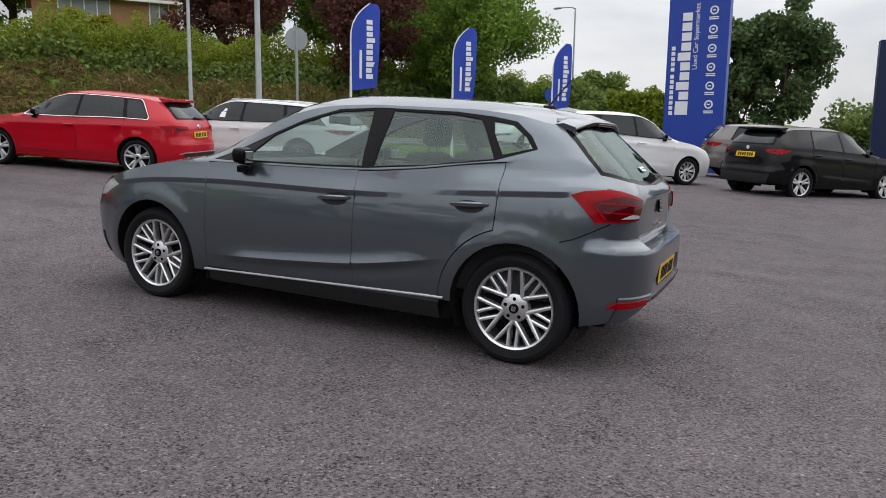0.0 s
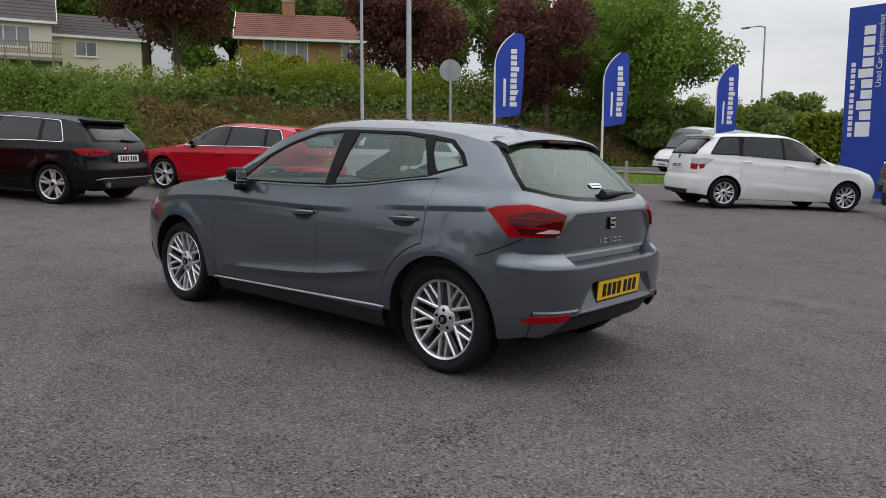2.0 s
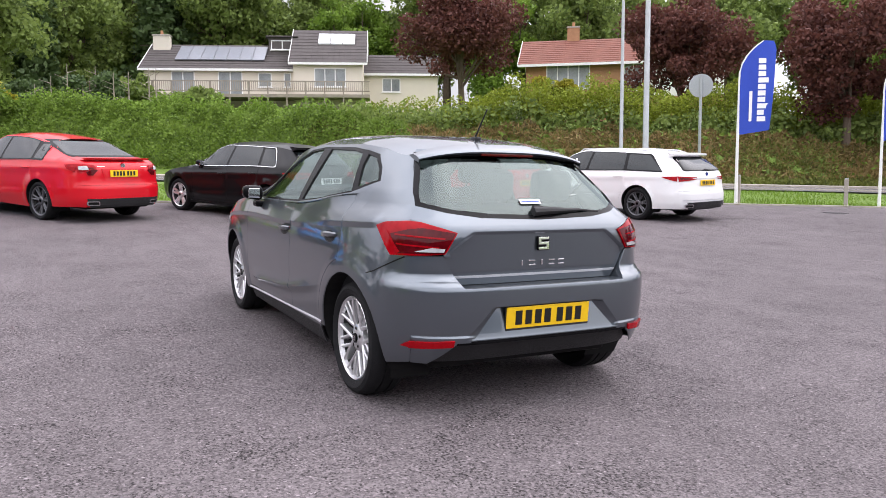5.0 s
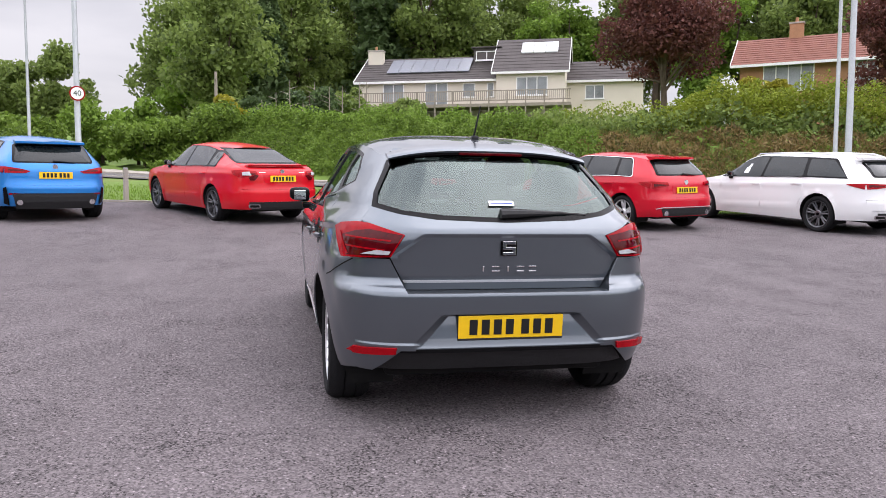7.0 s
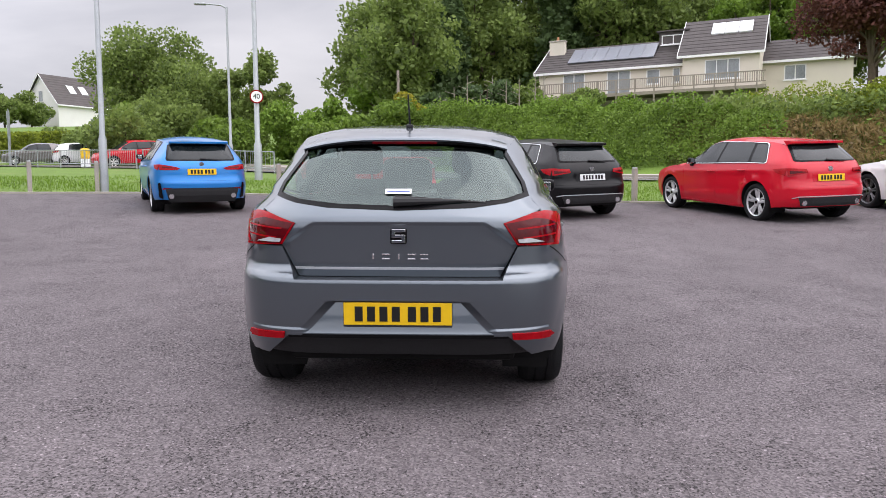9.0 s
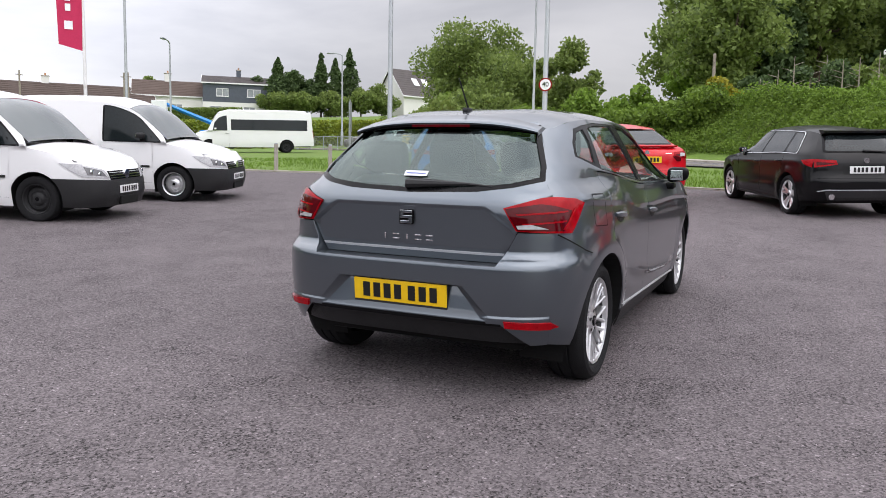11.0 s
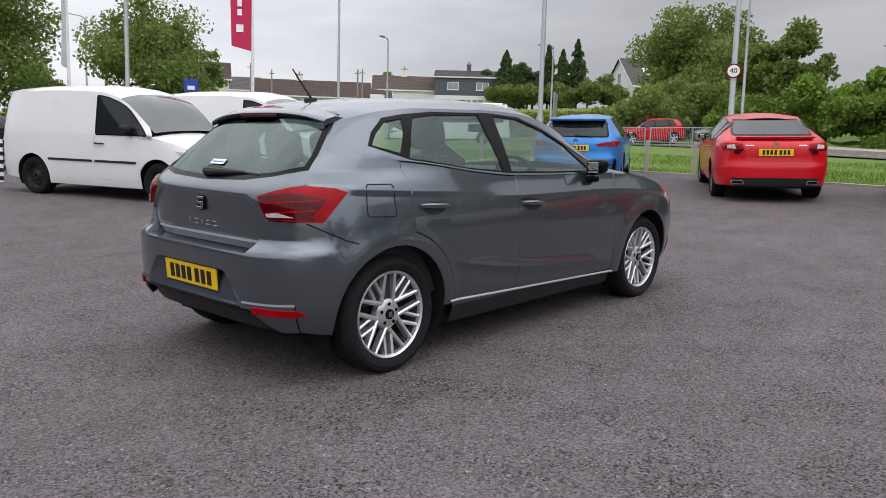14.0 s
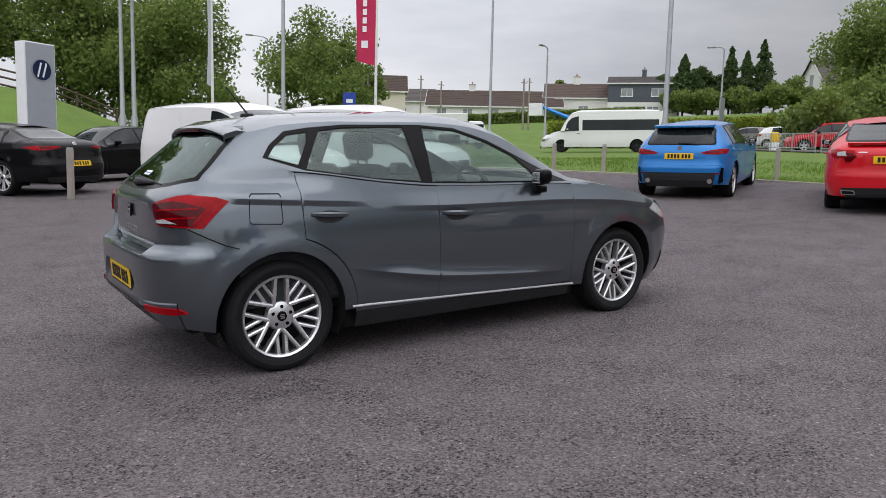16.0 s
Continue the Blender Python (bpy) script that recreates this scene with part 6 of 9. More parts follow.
# two compact five-door hatchbacks of one make, one red, one black
def compact(name, x, y, h, body, label, yellow):
    S, xr, xf, k = family_car("hatch", 4.31, 1.785, 1.425, 2.637, 0.805)
    d = (0.84, -0.20, -1.10)
    lamps, sl = hatch_lamps(S, xr, k, 0.30, 0.80, 0.925)
    c = standard(S, k, 2.637, d, 0.322, 0.236, "five", lamps=lamps, side_lamps=sl, rear_glass=(0.58, 0.47, 1.04, 1.27), valance=(0.30, 0.44, 0.62), exhausts=(0.52,),
                 spoiler=(S.rear(1.33) + 0.05, 1.40, 0.52, 0.20), wiper=(0.02, -0.35, 1.05), plate=(0, 0.76), yellow=yellow, badge=0.90)
    c["windows"].append(win_poly(S, -1.13, -1.50, 0.05, 0.03, 0.10, 0.22, 5))
    c["bright"] = rounded(win_poly(S, S.cowl - 0.17, -1.54, 0.020, 0.008, -0.10, 0.24, 18), 0.07)
    c["bright_holes"] = [rounded(win_poly(S, S.cowl - 0.205, -1.525, 0.028, 0.0165, -0.10, 0.235, 18), 0.065)]
    car = background_car(name, x, y, h, S, c, body, label)
    # bright line over the lower valance, dark recess above it
    part("bumper_trim", panel([(-0.70, 0.435), (-0.60, 0.462), (0.60, 0.462), (0.70, 0.435), (0.70, 0.423), (0.59, 0.449), (-0.59, 0.449), (-0.70, 0.423)], S.back, 0.09, -1, rim=0.006, proud=0.018), M["trim_strip"], car, "bright trim line along the rear bumper")
    part("number_plate_recess", panel([(-0.34, 0.69), (0.34, 0.69), (0.36, 0.84), (-0.36, 0.84)], S.back, 0.09, -1, rim=0.004, proud=0.003), body, car)
    for s in (1, -1):
        part("sill_blade", panel([(-0.93, 0.225), (0.93, 0.225), (0.93, 0.245), (-0.93, 0.25)], S.side(s), 0.1, -s, rim=0.01, proud=0.014), body, car)
    return car


compact("red_hatchback", 9.35, -5.65, 17.5, M["red_paint"], "glossy red five-door hatchback with silver five-spoke wheels", True)
compact("black_hatchback", 10.05, -1.61, 25.0, M["black_paint"], "glossy black five-door hatchback with a white dealer plate", False)

# white estate
S, xr, xf, k = family_car("estate", 4.94, 1.886, 1.45, 2.924, 1.09, estate=True)
lamps, sl = hatch_lamps(S, xr, k, 0.42, 0.82, 0.92, 0.30)
c = standard(S, k, 2.924, (0.95, -0.12, -1.12), 0.338, 0.245, "seven", lamps=lamps, side_lamps=sl, rear_glass=(0.62, 0.50, 1.05, 1.27), valance=(0.28, 0.42, 0.66), exhausts=(0.60,),
             spoiler=(S.rear(1.33) + 0.05, 1.425, 0.60, 0.16), wiper=(0.02, -0.35, 1.06), plate=(0, 0.80), badge=0.97, wheel_mat=M["dark_alloy"], square_pipes=True)
c["windows"].append(win_poly(S, -1.16, -1.98, 0.05, 0.03, 0.10, 0.42, 6))
estate = background_car("white_estate_car", 8.49, -9.25, 11.4, S, c, M["white_paint"], "white estate car with dark twin-spoke wheels and a window sticker")
bm = panel([(0.40, 1.02), (0.27, 1.02), (0.27, 1.20), (0.38, 1.20)], S.side(1), 0.06, -1, rim=0, proud=0.008)
part("window_sticker", bm, M["bar_white"], estate, "pale price sheet in the side window")
part("lamp_line", panel([(-0.50, 0.880), (0.50, 0.880), (0.50, 0.892), (-0.50, 0.892)], S.back, 0.08, -1, rim=0.004, proud=0.012), M["trim_strip"], estate, "bright line joining the tail lamps")
part("bumper_trim", panel([(-0.74, 0.455), (0.74, 0.455), (0.74, 0.468), (-0.74, 0.468)], S.back, 0.08, -1, rim=0.004, proud=0.016), M["trim_strip"], estate)
for s in (1, -1):
    bm = bmesh.new()
    tube(bm, [(x_, s * (S.y(x_, S.rail(x_)) - 0.03), S.rail(x_) + q_) for x_, q_ in ((0.35, 0.0), (0.25, 0.045), (-0.6, 0.055), (-1.4, 0.05), (-1.65, 0.0))], [0.012, 0.014, 0.014, 0.014, 0.012], 6)
    part("roof_rail", bm, M["trim_strip"], estate, smooth=True)

# red saloon-shaped liftback
S, xr, xf, k = family_car("liftback", 4.69, 1.814, 1.448, 2.68, 1.10, saloon=True)
lamps, sl = hatch_lamps(S, xr, k, 0.26, 0.84, 0.97, 0.20)
c = standard(S, k, 2.68, (0.86, -0.18, -1.14), 0.325, 0.245, "seven", lamps=lamps, side_lamps=sl, rear_glass=(0.61, 0.53, 1.10, 1.315), valance=(0.28, 0.42, 0.66), exhausts=(0.56,),
             plate=(0, 0.83), badge=0.955, wheel_mat=M["dark_alloy"], square_pipes=True)
c["windows"].append(win_poly(S, -1.17, -1.42, 0.05, 0.03, 0.06, 0.14, 5))
lift = background_car("red_liftback", 10.93, 2.11, 29.0, S, c, M["red_paint_b"], "bright red five-door liftback with black twin-spoke wheels")
bm = bmesh.new()
rows = []
for i in range(13):
    y = -0.60 + 1.2 * i / 12
    p = S.back(y, 1.03)
    rows.append([bm.verts.new((p.x + a, y, 1.03 + b)) for a, b in ((0.14, 0.02), (0.0, 0.045), (-0.03, 0.048), (0.01, 0.015))])
for a, b in zip(rows, rows[1:]):
    for j in range(3):
        bm.faces.new((a[j], a[j + 1], b[j + 1], b[j]))
part("boot_spoiler", bm, M["red_paint_b"], lift, smooth=True)
part("plate_recess", panel([(-0.36, 0.755), (0.36, 0.755), (0.40, 0.905), (-0.40, 0.905)], S.back, 0.08, -1, rim=0.004, proud=0.004), M["red_paint_b"], lift)
for q in both([(0.47, 0.885), (0.55, 0.80), (0.62, 0.80), (0.64, 0.85), (0.54, 0.90)]):
    part("tail_lamp", panel(q, S.back, 0.05, -1, rim=0.006, proud=0.013), M["dark_lens"], lift)
for q in both([(0.34, 0.935), (0.46, 0.935), (0.46, 0.945), (0.34, 0.945)]):
    part("badge_bar", panel(q, S.back, 0.08, -1, rim=0.003, proud=0.006), M["trim_strip"], lift)
for s in (1, -1):
    a = [(s * 0.60, 0.885), (s * 0.72, 0.885), (s * 0.72, 0.935), (s * 0.62, 0.945)]
    part("reversing_lamp", panel(a, S.back, 0.05, -1, rim=0.003, proud=0.02), M["clear_lens"], lift)

# blue hatchback
S, xr, xf, k = family_car("hatch", 4.32, 1.80, 1.434, 2.67, 0.82)
e = (1 - 0.93 ** 8) ** 0.2
y1 = S.width(-1.4, 0.9) * e
lamps = [([(y1 - 0.36, 0.865), (y1 - 0.30, 0.835), (y1 - 0.004, 0.83), (y1 - 0.004, 0.93), (y1 - 0.2, 0.905)], M["red_lens"]), ([(y1 - 0.33, 0.865), (y1 - 0.05, 0.862), (y1 - 0.05, 0.895), (y1 - 0.2, 0.885)], M["dark_lens"])]
x = 0.93 * S.rear(0.88)
sl = [([(x + 0.004, 0.83), (x + 0.10, 0.85), (x + 0.18, 0.92), (x + 0.004, 0.93)], M["red_lens"])]
c = standard(S, k, 2.67, (0.85, -0.17, -1.08), 0.328, 0.245, "seven", lamps=lamps, side_lamps=sl, rear_glass=(0.60, 0.52, 1.02, 1.27), valance=(0.24, 0.50, 0.66), exhausts=(0.56,),
             spoiler=(S.rear(1.33) + 0.05, 1.40, 0.54, 0.24), wiper=(0.02, -0.33, 1.04), plate=(0, 0.80), badge=0.94)
c["windows"].append(win_poly(S, -1.11, -1.42, 0.05, 0.03, 0.08, 0.20, 5))
blue = background_car("blue_hatchback", 10.60, 5.67, 27.0, S, c, M["blue_paint"], "bright blue five-door hatchback with black roof spoiler area")
for s in (1, -1):
    a = [(s * 0.55, 0.50), (s * 0.70, 0.47), (s * 0.70, 0.50), (s * 0.56, 0.525)]
    part("rear_reflector", panel(a, S.back, 0.05, -1, rim=0.003, proud=0.01), M["red_lens"], blue)
    a = [(s * 0.69, 0.30), (s * 0.76, 0.33), (s * 0.77, 0.58), (s * 0.735, 0.60), (s * 0.715, 0.48)]
    part("side_vent", panel(a, S.back, 0.05, -1, rim=0.004, proud=0.013), M["gloss_black"], blue)
part("bumper_step", panel([(-0.66, 0.505), (0.66, 0.505), (0.62, 0.545), (-0.62, 0.545)], S.back, 0.08, -1, rim=0.012, proud=0.020), M["blue_paint"], blue, smooth=True)

# white people carrier
S, xr, xf, k = family_car("mpv", 4.46, 1.79, 1.62, 2.78, 0.78)
y1 = S.width(-1.4, 0.9) * e
x = 0.93 * S.rear(0.92)
lamps = [([(y1 - 0.13, 0.80), (y1 - 0.004, 0.79), (y1 - 0.004, 0.90), (y1 - 0.15, 0.91)], M["red_lens"]), ([(y1 - 0.15, 0.915), (y1 - 0.004, 0.905), (y1 - 0.004, 1.02), (y1 - 0.19, 1.03)], M["clear_lens"])]
sl = [([(x + 0.004, 0.80), (x + 0.08, 0.82), (x + 0.12, 0.90), (x + 0.004, 0.90)], M["red_lens"]), ([(x + 0.004, 0.905), (x + 0.125, 0.905), (x + 0.30, 1.02), (x + 0.03, 1.03)], M["clear_lens"])]
c = standard(S, k, 2.78, (0.92, -0.10, -1.08), 0.325, 0.226, "ten", lamps=lamps, side_lamps=sl, rear_glass=(0.60, 0.52, 1.13, 1.42), valance=(0.28, 0.36, 0.60),
             spoiler=(S.rear(1.5) + 0.08, 1.585, 0.58, 0.16), wiper=(0.02, -0.33, 1.15), plate=(0, 0.86), yellow=False, badge=1.05)
c["windows"].append(win_poly(S, -1.12, -1.72, 0.05, 0.03, 0.05, 0.30, 5))
background_car("white_people_carrier", 1.39, -13.92, -134.1, S, c, M["white_paint"], "white people carrier with silver multi-spoke wheels")

# black crossover
S, xr, xf, k = family_car("crossover", 4.36, 1.795, 1.55, 2.64, 0.83)
lamps, sl = hatch_lamps(S, xr, k, 0.24, 0.86, 0.96, 0.26)
c = standard(S, k, 2.64, (0.86, -0.16, -1.08), 0.345, 0.245, "five", sill=0.25, lamps=lamps, side_lamps=sl, rear_glass=(0.56, 0.46, 1.14, 1.33), valance=(0.32, 0.52, 0.68),
             spoiler=(S.rear(1.42) + 0.10, 1.515, 0.56, 0.26), plate=(0, 0.90), badge=1.05)
background_car("black_crossover", -2.87, -14.61, -130.7, S, c, M["black_paint"], "black crossover car with silver five-spoke wheels and yellow plate", -0.05)

# grey-brown utility car and a silver hatchback, half hidden behind others
S, xr, xf, k = family_car("suv", 4.48, 1.85, 1.66, 2.67, 0.88)
lamps, sl = hatch_lamps(S, xr, k, 0.26, 0.80, 0.92, 0.26)
c = standard(S, k, 2.67, (0.86, -0.16, -1.08), 0.35, 0.24, "five", sill=0.25, lamps=lamps, side_lamps=sl, rear_glass=(0.56, 0.46, 1.18, 1.42), valance=(0.32, 0.52, 0.68), plate=(0, 0.9), yellow=True, badge=1.1)
c["windows"].append(win_poly(S, -1.11, -1.50, 0.06, 0.03, 0.05, 0.24, 5))
background_car("grey_utility_car", -1.9, -20.8, 195, S, c, M["brown_paint"], "grey-brown metallic utility car behind the others")
S, xr, xf, k = family_car("hatch", 4.2, 1.78, 1.45, 2.60, 0.75)
lamps, sl = hatch_lamps(S, xr, k)
c = standard(S, k, 2.60, (0.84, -0.16, -1.04), 0.31, 0.22, "ten", lamps=lamps, side_lamps=sl, rear_glass=(0.56, 0.46, 1.05, 1.27), plate=(0, 0.9), badge=0.95)
background_car("silver_hatchback", -7.3, -18.4, 60, S, c, M["silver_paint"], "silver hatchback parked behind the black crossover")

# dark saloons by the pillar sign
for nm, x, y, h, lab in (("dark_saloon", -1.75, 14.05, 125, "black fastback saloon with machined alloy wheels"), ("black_saloon", 1.3, 17.3, -150, "black saloon parked behind the white van")):
    S, xr, xf, k = family_car("saloon", 4.86, 1.871, 1.43, 2.837, 1.08, saloon=True)
    lamps, sl = hatch_lamps(S, xr, k, 0.40, 0.86, 0.95, 0.28)
    c = standard(S, k, 2.837, (0.92, -0.14, -1.12), 0.34, 0.25, "seven", lamps=lamps, side_lamps=sl, rear_glass=(0.60, 0.50, 1.08, 1.26), valance=(0.24, 0.34, 0.70), plate=(0, 0.60), badge=0.98)
    c["windows"].append(win_poly(S, -1.15, -1.45, 0.06, 0.03, 0.05, 0.15, 5))
    background_car(nm, x, y, h, S, c, M["black_paint"], lab)
# red utility car and small cars past the railing
S, xr, xf, k = family_car("suv", 4.4, 1.9, 1.62, 2.66, 0.82)
lamps, sl = hatch_lamps(S, xr, k)
c = standard(S, k, 2.66, (0.86, -0.16, -1.08), 0.35, 0.25, "five", sill=0.25, lamps=lamps, side_lamps=sl, rear_glass=(0.6, 0.5, 1.2, 1.4), valance=(0.3, 0.5, 0.7), plate=(0, 0.95), badge=1.15)
c["windows"].append(win_poly(S, -1.11, -1.50, 0.06, 0.03, 0.05, 0.24, 5))
background_car("red_utility_car", 41.6, 20.8, 132, S, c, M["red_paint"], "dark red utility car on the road behind the railing")
for nm, x, y, h, pm, lab in (("white_hatchback", 46.0, 26.0, -60, "white_paint", "small white hatchback on the far road"), ("silver_car", 45.5, 17.6, 130, "silver_paint", "silver car on the far road"),
                             ("grey_small_car", 47.0, 30.0, 120, "brown_paint", "grey hatchback on the far road")):
    S, xr, xf, k = family_car("hatch", 4.1, 1.75, 1.48, 2.55, 0.72)
    lamps, sl = hatch_lamps(S, xr, k)
    c = standard(S, k, 2.55, (0.82, -0.16, -1.02), 0.31, 0.22, "ten", lamps=lamps, side_lamps=sl, rear_glass=(0.56, 0.46, 1.05, 1.27), plate=(0, 0.9), badge=0.95)
    background_car(nm.replace("_far", ""), x, y, h, S, c, M[pm], lab)


# vans and minibuses
def van(name, x, y, heading, label, group, length, width, height, wb, over_rear, tyre, rim, wheel_mat, windows, minibus=False, low=0.21, mirror_mat=None, snub=0.0):
    half = width / 2 - 0.01
    xr, xf = -(wb / 2 + over_rear), length - wb / 2 - over_rear
    H = height
    cowl = wb / 2 - 0.10 + snub
    st = wb / 2 - 0.78 + snub
    b0 = 1.02 if not minibus else 1.20
    rear = curve((0.2, xr + 0.05), (0.42, xr), (0.9, xr + 0.01), (1.1, xr + 0.04), (H - 0.25, xr + 0.14), (H - 0.05, xr + 0.26))
    nose = curve((0.18, xf - 0.06), (0.40, xf), (0.62, xf - 0.03), (0.85, xf - 0.16), (1.05, xf - 0.4))
    belt = curve((cowl + 0.2, b0), (-4, b0))
    rail = curve((cowl + 0.05, b0 + 0.01), (st, H - 0.22), (st - 0.4, H - 0.12), (-0.6, H - 0.10), (xr + 0.6, H - 0.12), (xr + 0.15, H - 0.16), (-8, H - 0.16))
    top = curve((cowl, b0 + 0.08), (st, H - 0.14), (st - 0.5, H - 0.01), (-0.5, H), (xr + 0.8, H - 0.01), (xr + 0.15, H - 0.07))
    wing = curve((cowl, b0), (cowl + 0.45, b0 - 0.10), (xf - 0.25, 0.80), (xf, 0.66))
    sec = curve((0.15, 0.93), (0.3, 0.975), (0.6, 1.0), (1.0, 0.985), (1.3, 0.975))
    S = Shape(half, rear, nose, belt, rail, top, sec, 0.86, wing, cowl, st, p=(14, 9))
    d = (cowl - 0.25, st - 0.50, -0.9)
    c = dict(wb=wb, tyre=tyre, arch=tyre + 0.055, sill=low, door_low=low + 0.12, doors=d, rear_doors=False, tyre_w=0.21, rim=rim, wheel="steel", wheel_mat=wheel_mat, glass=M["tinted"], screen_glass=M["van_screen"],
             handles=[(d[1] + 0.12, b0 - 0.12)], mirror=(d[0] - 0.16, b0 + 0.12), mirror_mat=mirror_mat or M["plastic"], handle_mat=M["plastic"], gate_low=0.62, wheel_in=0.04, belt_rear=b0 + 0.02,
             lamps=[([(half * 0.72, 0.85), (half * 0.8, 0.85), (half * 0.8, 1.25), (half * 0.72, 1.25)], M["red_lens"])], rear_glass=(0.55, 0.5, b0 + 0.15, H - 0.4), plate=(0, 0.7), badge=0.95)
    c["windows"] = windows(S, d, b0, H)
    if not minibus:
        c["trims"] = [rounded(win_poly(S, d[0] + 0.17, d[1] + 0.035, 0.050, 0.012, -0.38, 0.0, 12), 0.04)]
    vn = thing(name, on_land(x, y, heading, 0.012), label, "van" if not minibus else "minibus", group)
    car_shell(vn, S, c, M["white_paint"])
    plain_rear(vn, S, c, M["white_paint"])
    return vn, S, d, b0, xf, half, c


M["van_screen"] = mat("pale_reflecting_windscreen", (0.085, 0.10, 0.10), 0.04, vary=0.12, scale=0.8, fine=2.0, coat=0.9)


def cab_window(S, d, b0, H):
    return [win_poly(S, d[0] + 0.13, d[1] + 0.07, 0.07, 0.03, -0.38, 0.0, 12)]


def front_face(vn, S, xf, half, b0, dark_bumper=True):
    z1 = 0.62
    w = half * 0.872
    if dark_bumper:
        part("bumper_skin", panel([(-w, 0.21), (w, 0.21), (w, z1 - 0.02), (0.50, z1 - 0.04), (-0.50, z1 - 0.04), (-w, z1 - 0.02)], S.front, 0.08, 1, rim=0.02, proud=0.012), M["plastic"], vn, "unpainted dark grey bumper", smooth=True)
        for s in (1, -1):
            corner = [(0.9 * S.nose(0.21) + 0.012, 0.21)] + arc(1.341, 0.318, 0.374, -16, 50, 8) + [(0.9 * S.nose(0.60) + 0.012, 0.60)]
            part("bumper_corner", panel(corner, S.side(s), 0.08, -s, rim=0.02, proud=0.012), M["plastic"], vn, smooth=True)
    part("grille", panel([(-0.42, 0.58), (0.42, 0.58), (0.44, 0.70), (-0.44, 0.70)], S.front, 0.1, 1, rim=0.01, proud=0.010), M["gloss_black"], vn)
    for k in range(3):
        part("grille_bar", panel([(-0.42, 0.60 + 0.035 * k), (0.42, 0.60 + 0.035 * k), (0.42, 0.608 + 0.035 * k), (-0.42, 0.608 + 0.035 * k)], S.front, 0.1, 1, rim=0.004, proud=0.016), M["chrome"], vn)
    bm = bmesh.new()
    nx = S.front(0, 0.65).x
    tube(bm, [(nx - 0.02, 0, 0.65), (nx + 0.03, 0, 0.65)], [0.07, 0.065], 20)
    part("badge", bm, M["chrome"], vn)
    bm = bmesh.new()
    box(bm, S.front(0, 0.36).x - 0.02, S.front(0, 0.36).x + 0.022, -0.24, 0.24, 0.22, 0.34, 0.006)
    part("air_intake", bm, M["dark"], vn)
    plate(vn, Matrix.Translation((S.front(0, 0.44).x + 0.02, 0, 0.44)) @ Matrix.Rotation(math.pi, 4, "Z"), False)
    for s in (1, -1):
        q = [(s * 0.44, 0.605), (s * half * 0.868, 0.63), (s * half * 0.868, 0.80), (s * 0.50, 0.715)]
        hl = part("headlamp", panel(q, S.front, 0.08, 1, rim=0.01, proud=0.014), M["clear_lens"], vn, smooth=True)
        q = [(s * 0.50, 0.628), (s * half * 0.82, 0.655), (s * half * 0.82, 0.765), (s * 0.55, 0.705)]
        part("lamp_housing", panel(q, S.front, 0.08, 1, rim=0.004, proud=0.0175), M["lamp_dark"], hl)
        for yy, zz, rr in ((0.60, 0.668, 0.030), (0.68, 0.700, 0.038)):
            f = S.front(s * yy, zz)
            bm = bmesh.new()
            tube(bm, [(f.x + 0.01, f.y, zz), (f.x + 0.026, f.y, zz)], [rr, rr * 0.8], 14)
            part("reflector", bm, M["chrome"], hl)
        x0 = 0.9 * S.nose(0.68)
        part("headlamp", panel([(x0 + 0.02, 0.63), (x0 - 0.10, 0.70), (x0 - 0.27, 0.815), (x0 + 0.0, 0.80)], S.side(s), 0.08, -s, rim=0.01, proud=0.012), M["clear_lens"], vn, smooth=True)


M["lamp_dark"] = mat("smoked_lamp_housing", (0.10, 0.10, 0.105), 0.2, 0.3, vary=0.2, coat=1.0)


def rub_strip(vn, S, x0, x1, z):
    for s in (1, -1):
        part("rubbing_strip", panel([(x0, z), (x0, z + 0.035), (x1, z + 0.035), (x1, z)], S.side(s), 0.15, -s, rim=0.01, proud=0.014), M["plastic"], vn)


for nm, x, y, h, wm in (("white_van", 2.10, 9.33, -69.5, M["steel"]), ("white_van", 5.15, 9.95, -67.5, M["alloy"])):
    vn, S, d, b0, xf, half, c = van(nm, x, y, h, "white panel van with black plastic bumper and " + ("black steel wheels" if wm is M["steel"] else "silver steel wheels"), "panel vans", 4.41, 1.793, 1.83, 2.682, 0.85, 0.318, 0.205, wm, cab_window)
    front_face(vn, S, xf, half, b0)
    rub_strip(vn, S, d[0] - 0.05, d[1] + 0.02, 0.60)
    rub_strip(vn, S, d[1] - 0.04, -0.95, 0.60)


def bus_windows(S, d, b0, H):
    a, b = d[1] - 0.10, S.rear(1.5) + 0.35
    return [win_poly(S, d[0] - 0.02, d[1] + 0.10, 0.26, 0.03, -0.12, 0.02)] + [[(a, b0 + 0.06), (a, b0 + 0.66), (b, b0 + 0.66), (b, b0 + 0.06)]]


def lettering(parent, text, size, m, material, name="lettering"):
    cu = bpy.data.curves.new(name, "FONT")
    cu.body, cu.size, cu.align_x, cu.align_y, cu.extrude = text, size, "CENTER", "CENTER", 0.002
    tmp = bpy.data.objects.new(name, cu)
    scene.collection.objects.link(tmp)
    dg = bpy.context.evaluated_depsgraph_get()
    me = bpy.data.meshes.new_from_object(tmp.evaluated_get(dg))
    bpy.data.objects.remove(tmp)
    me.materials.clear()
    me.materials.append(material)
    ob = new(name, me)
    ob.parent = parent
    ob.matrix_basis = m
    return ob


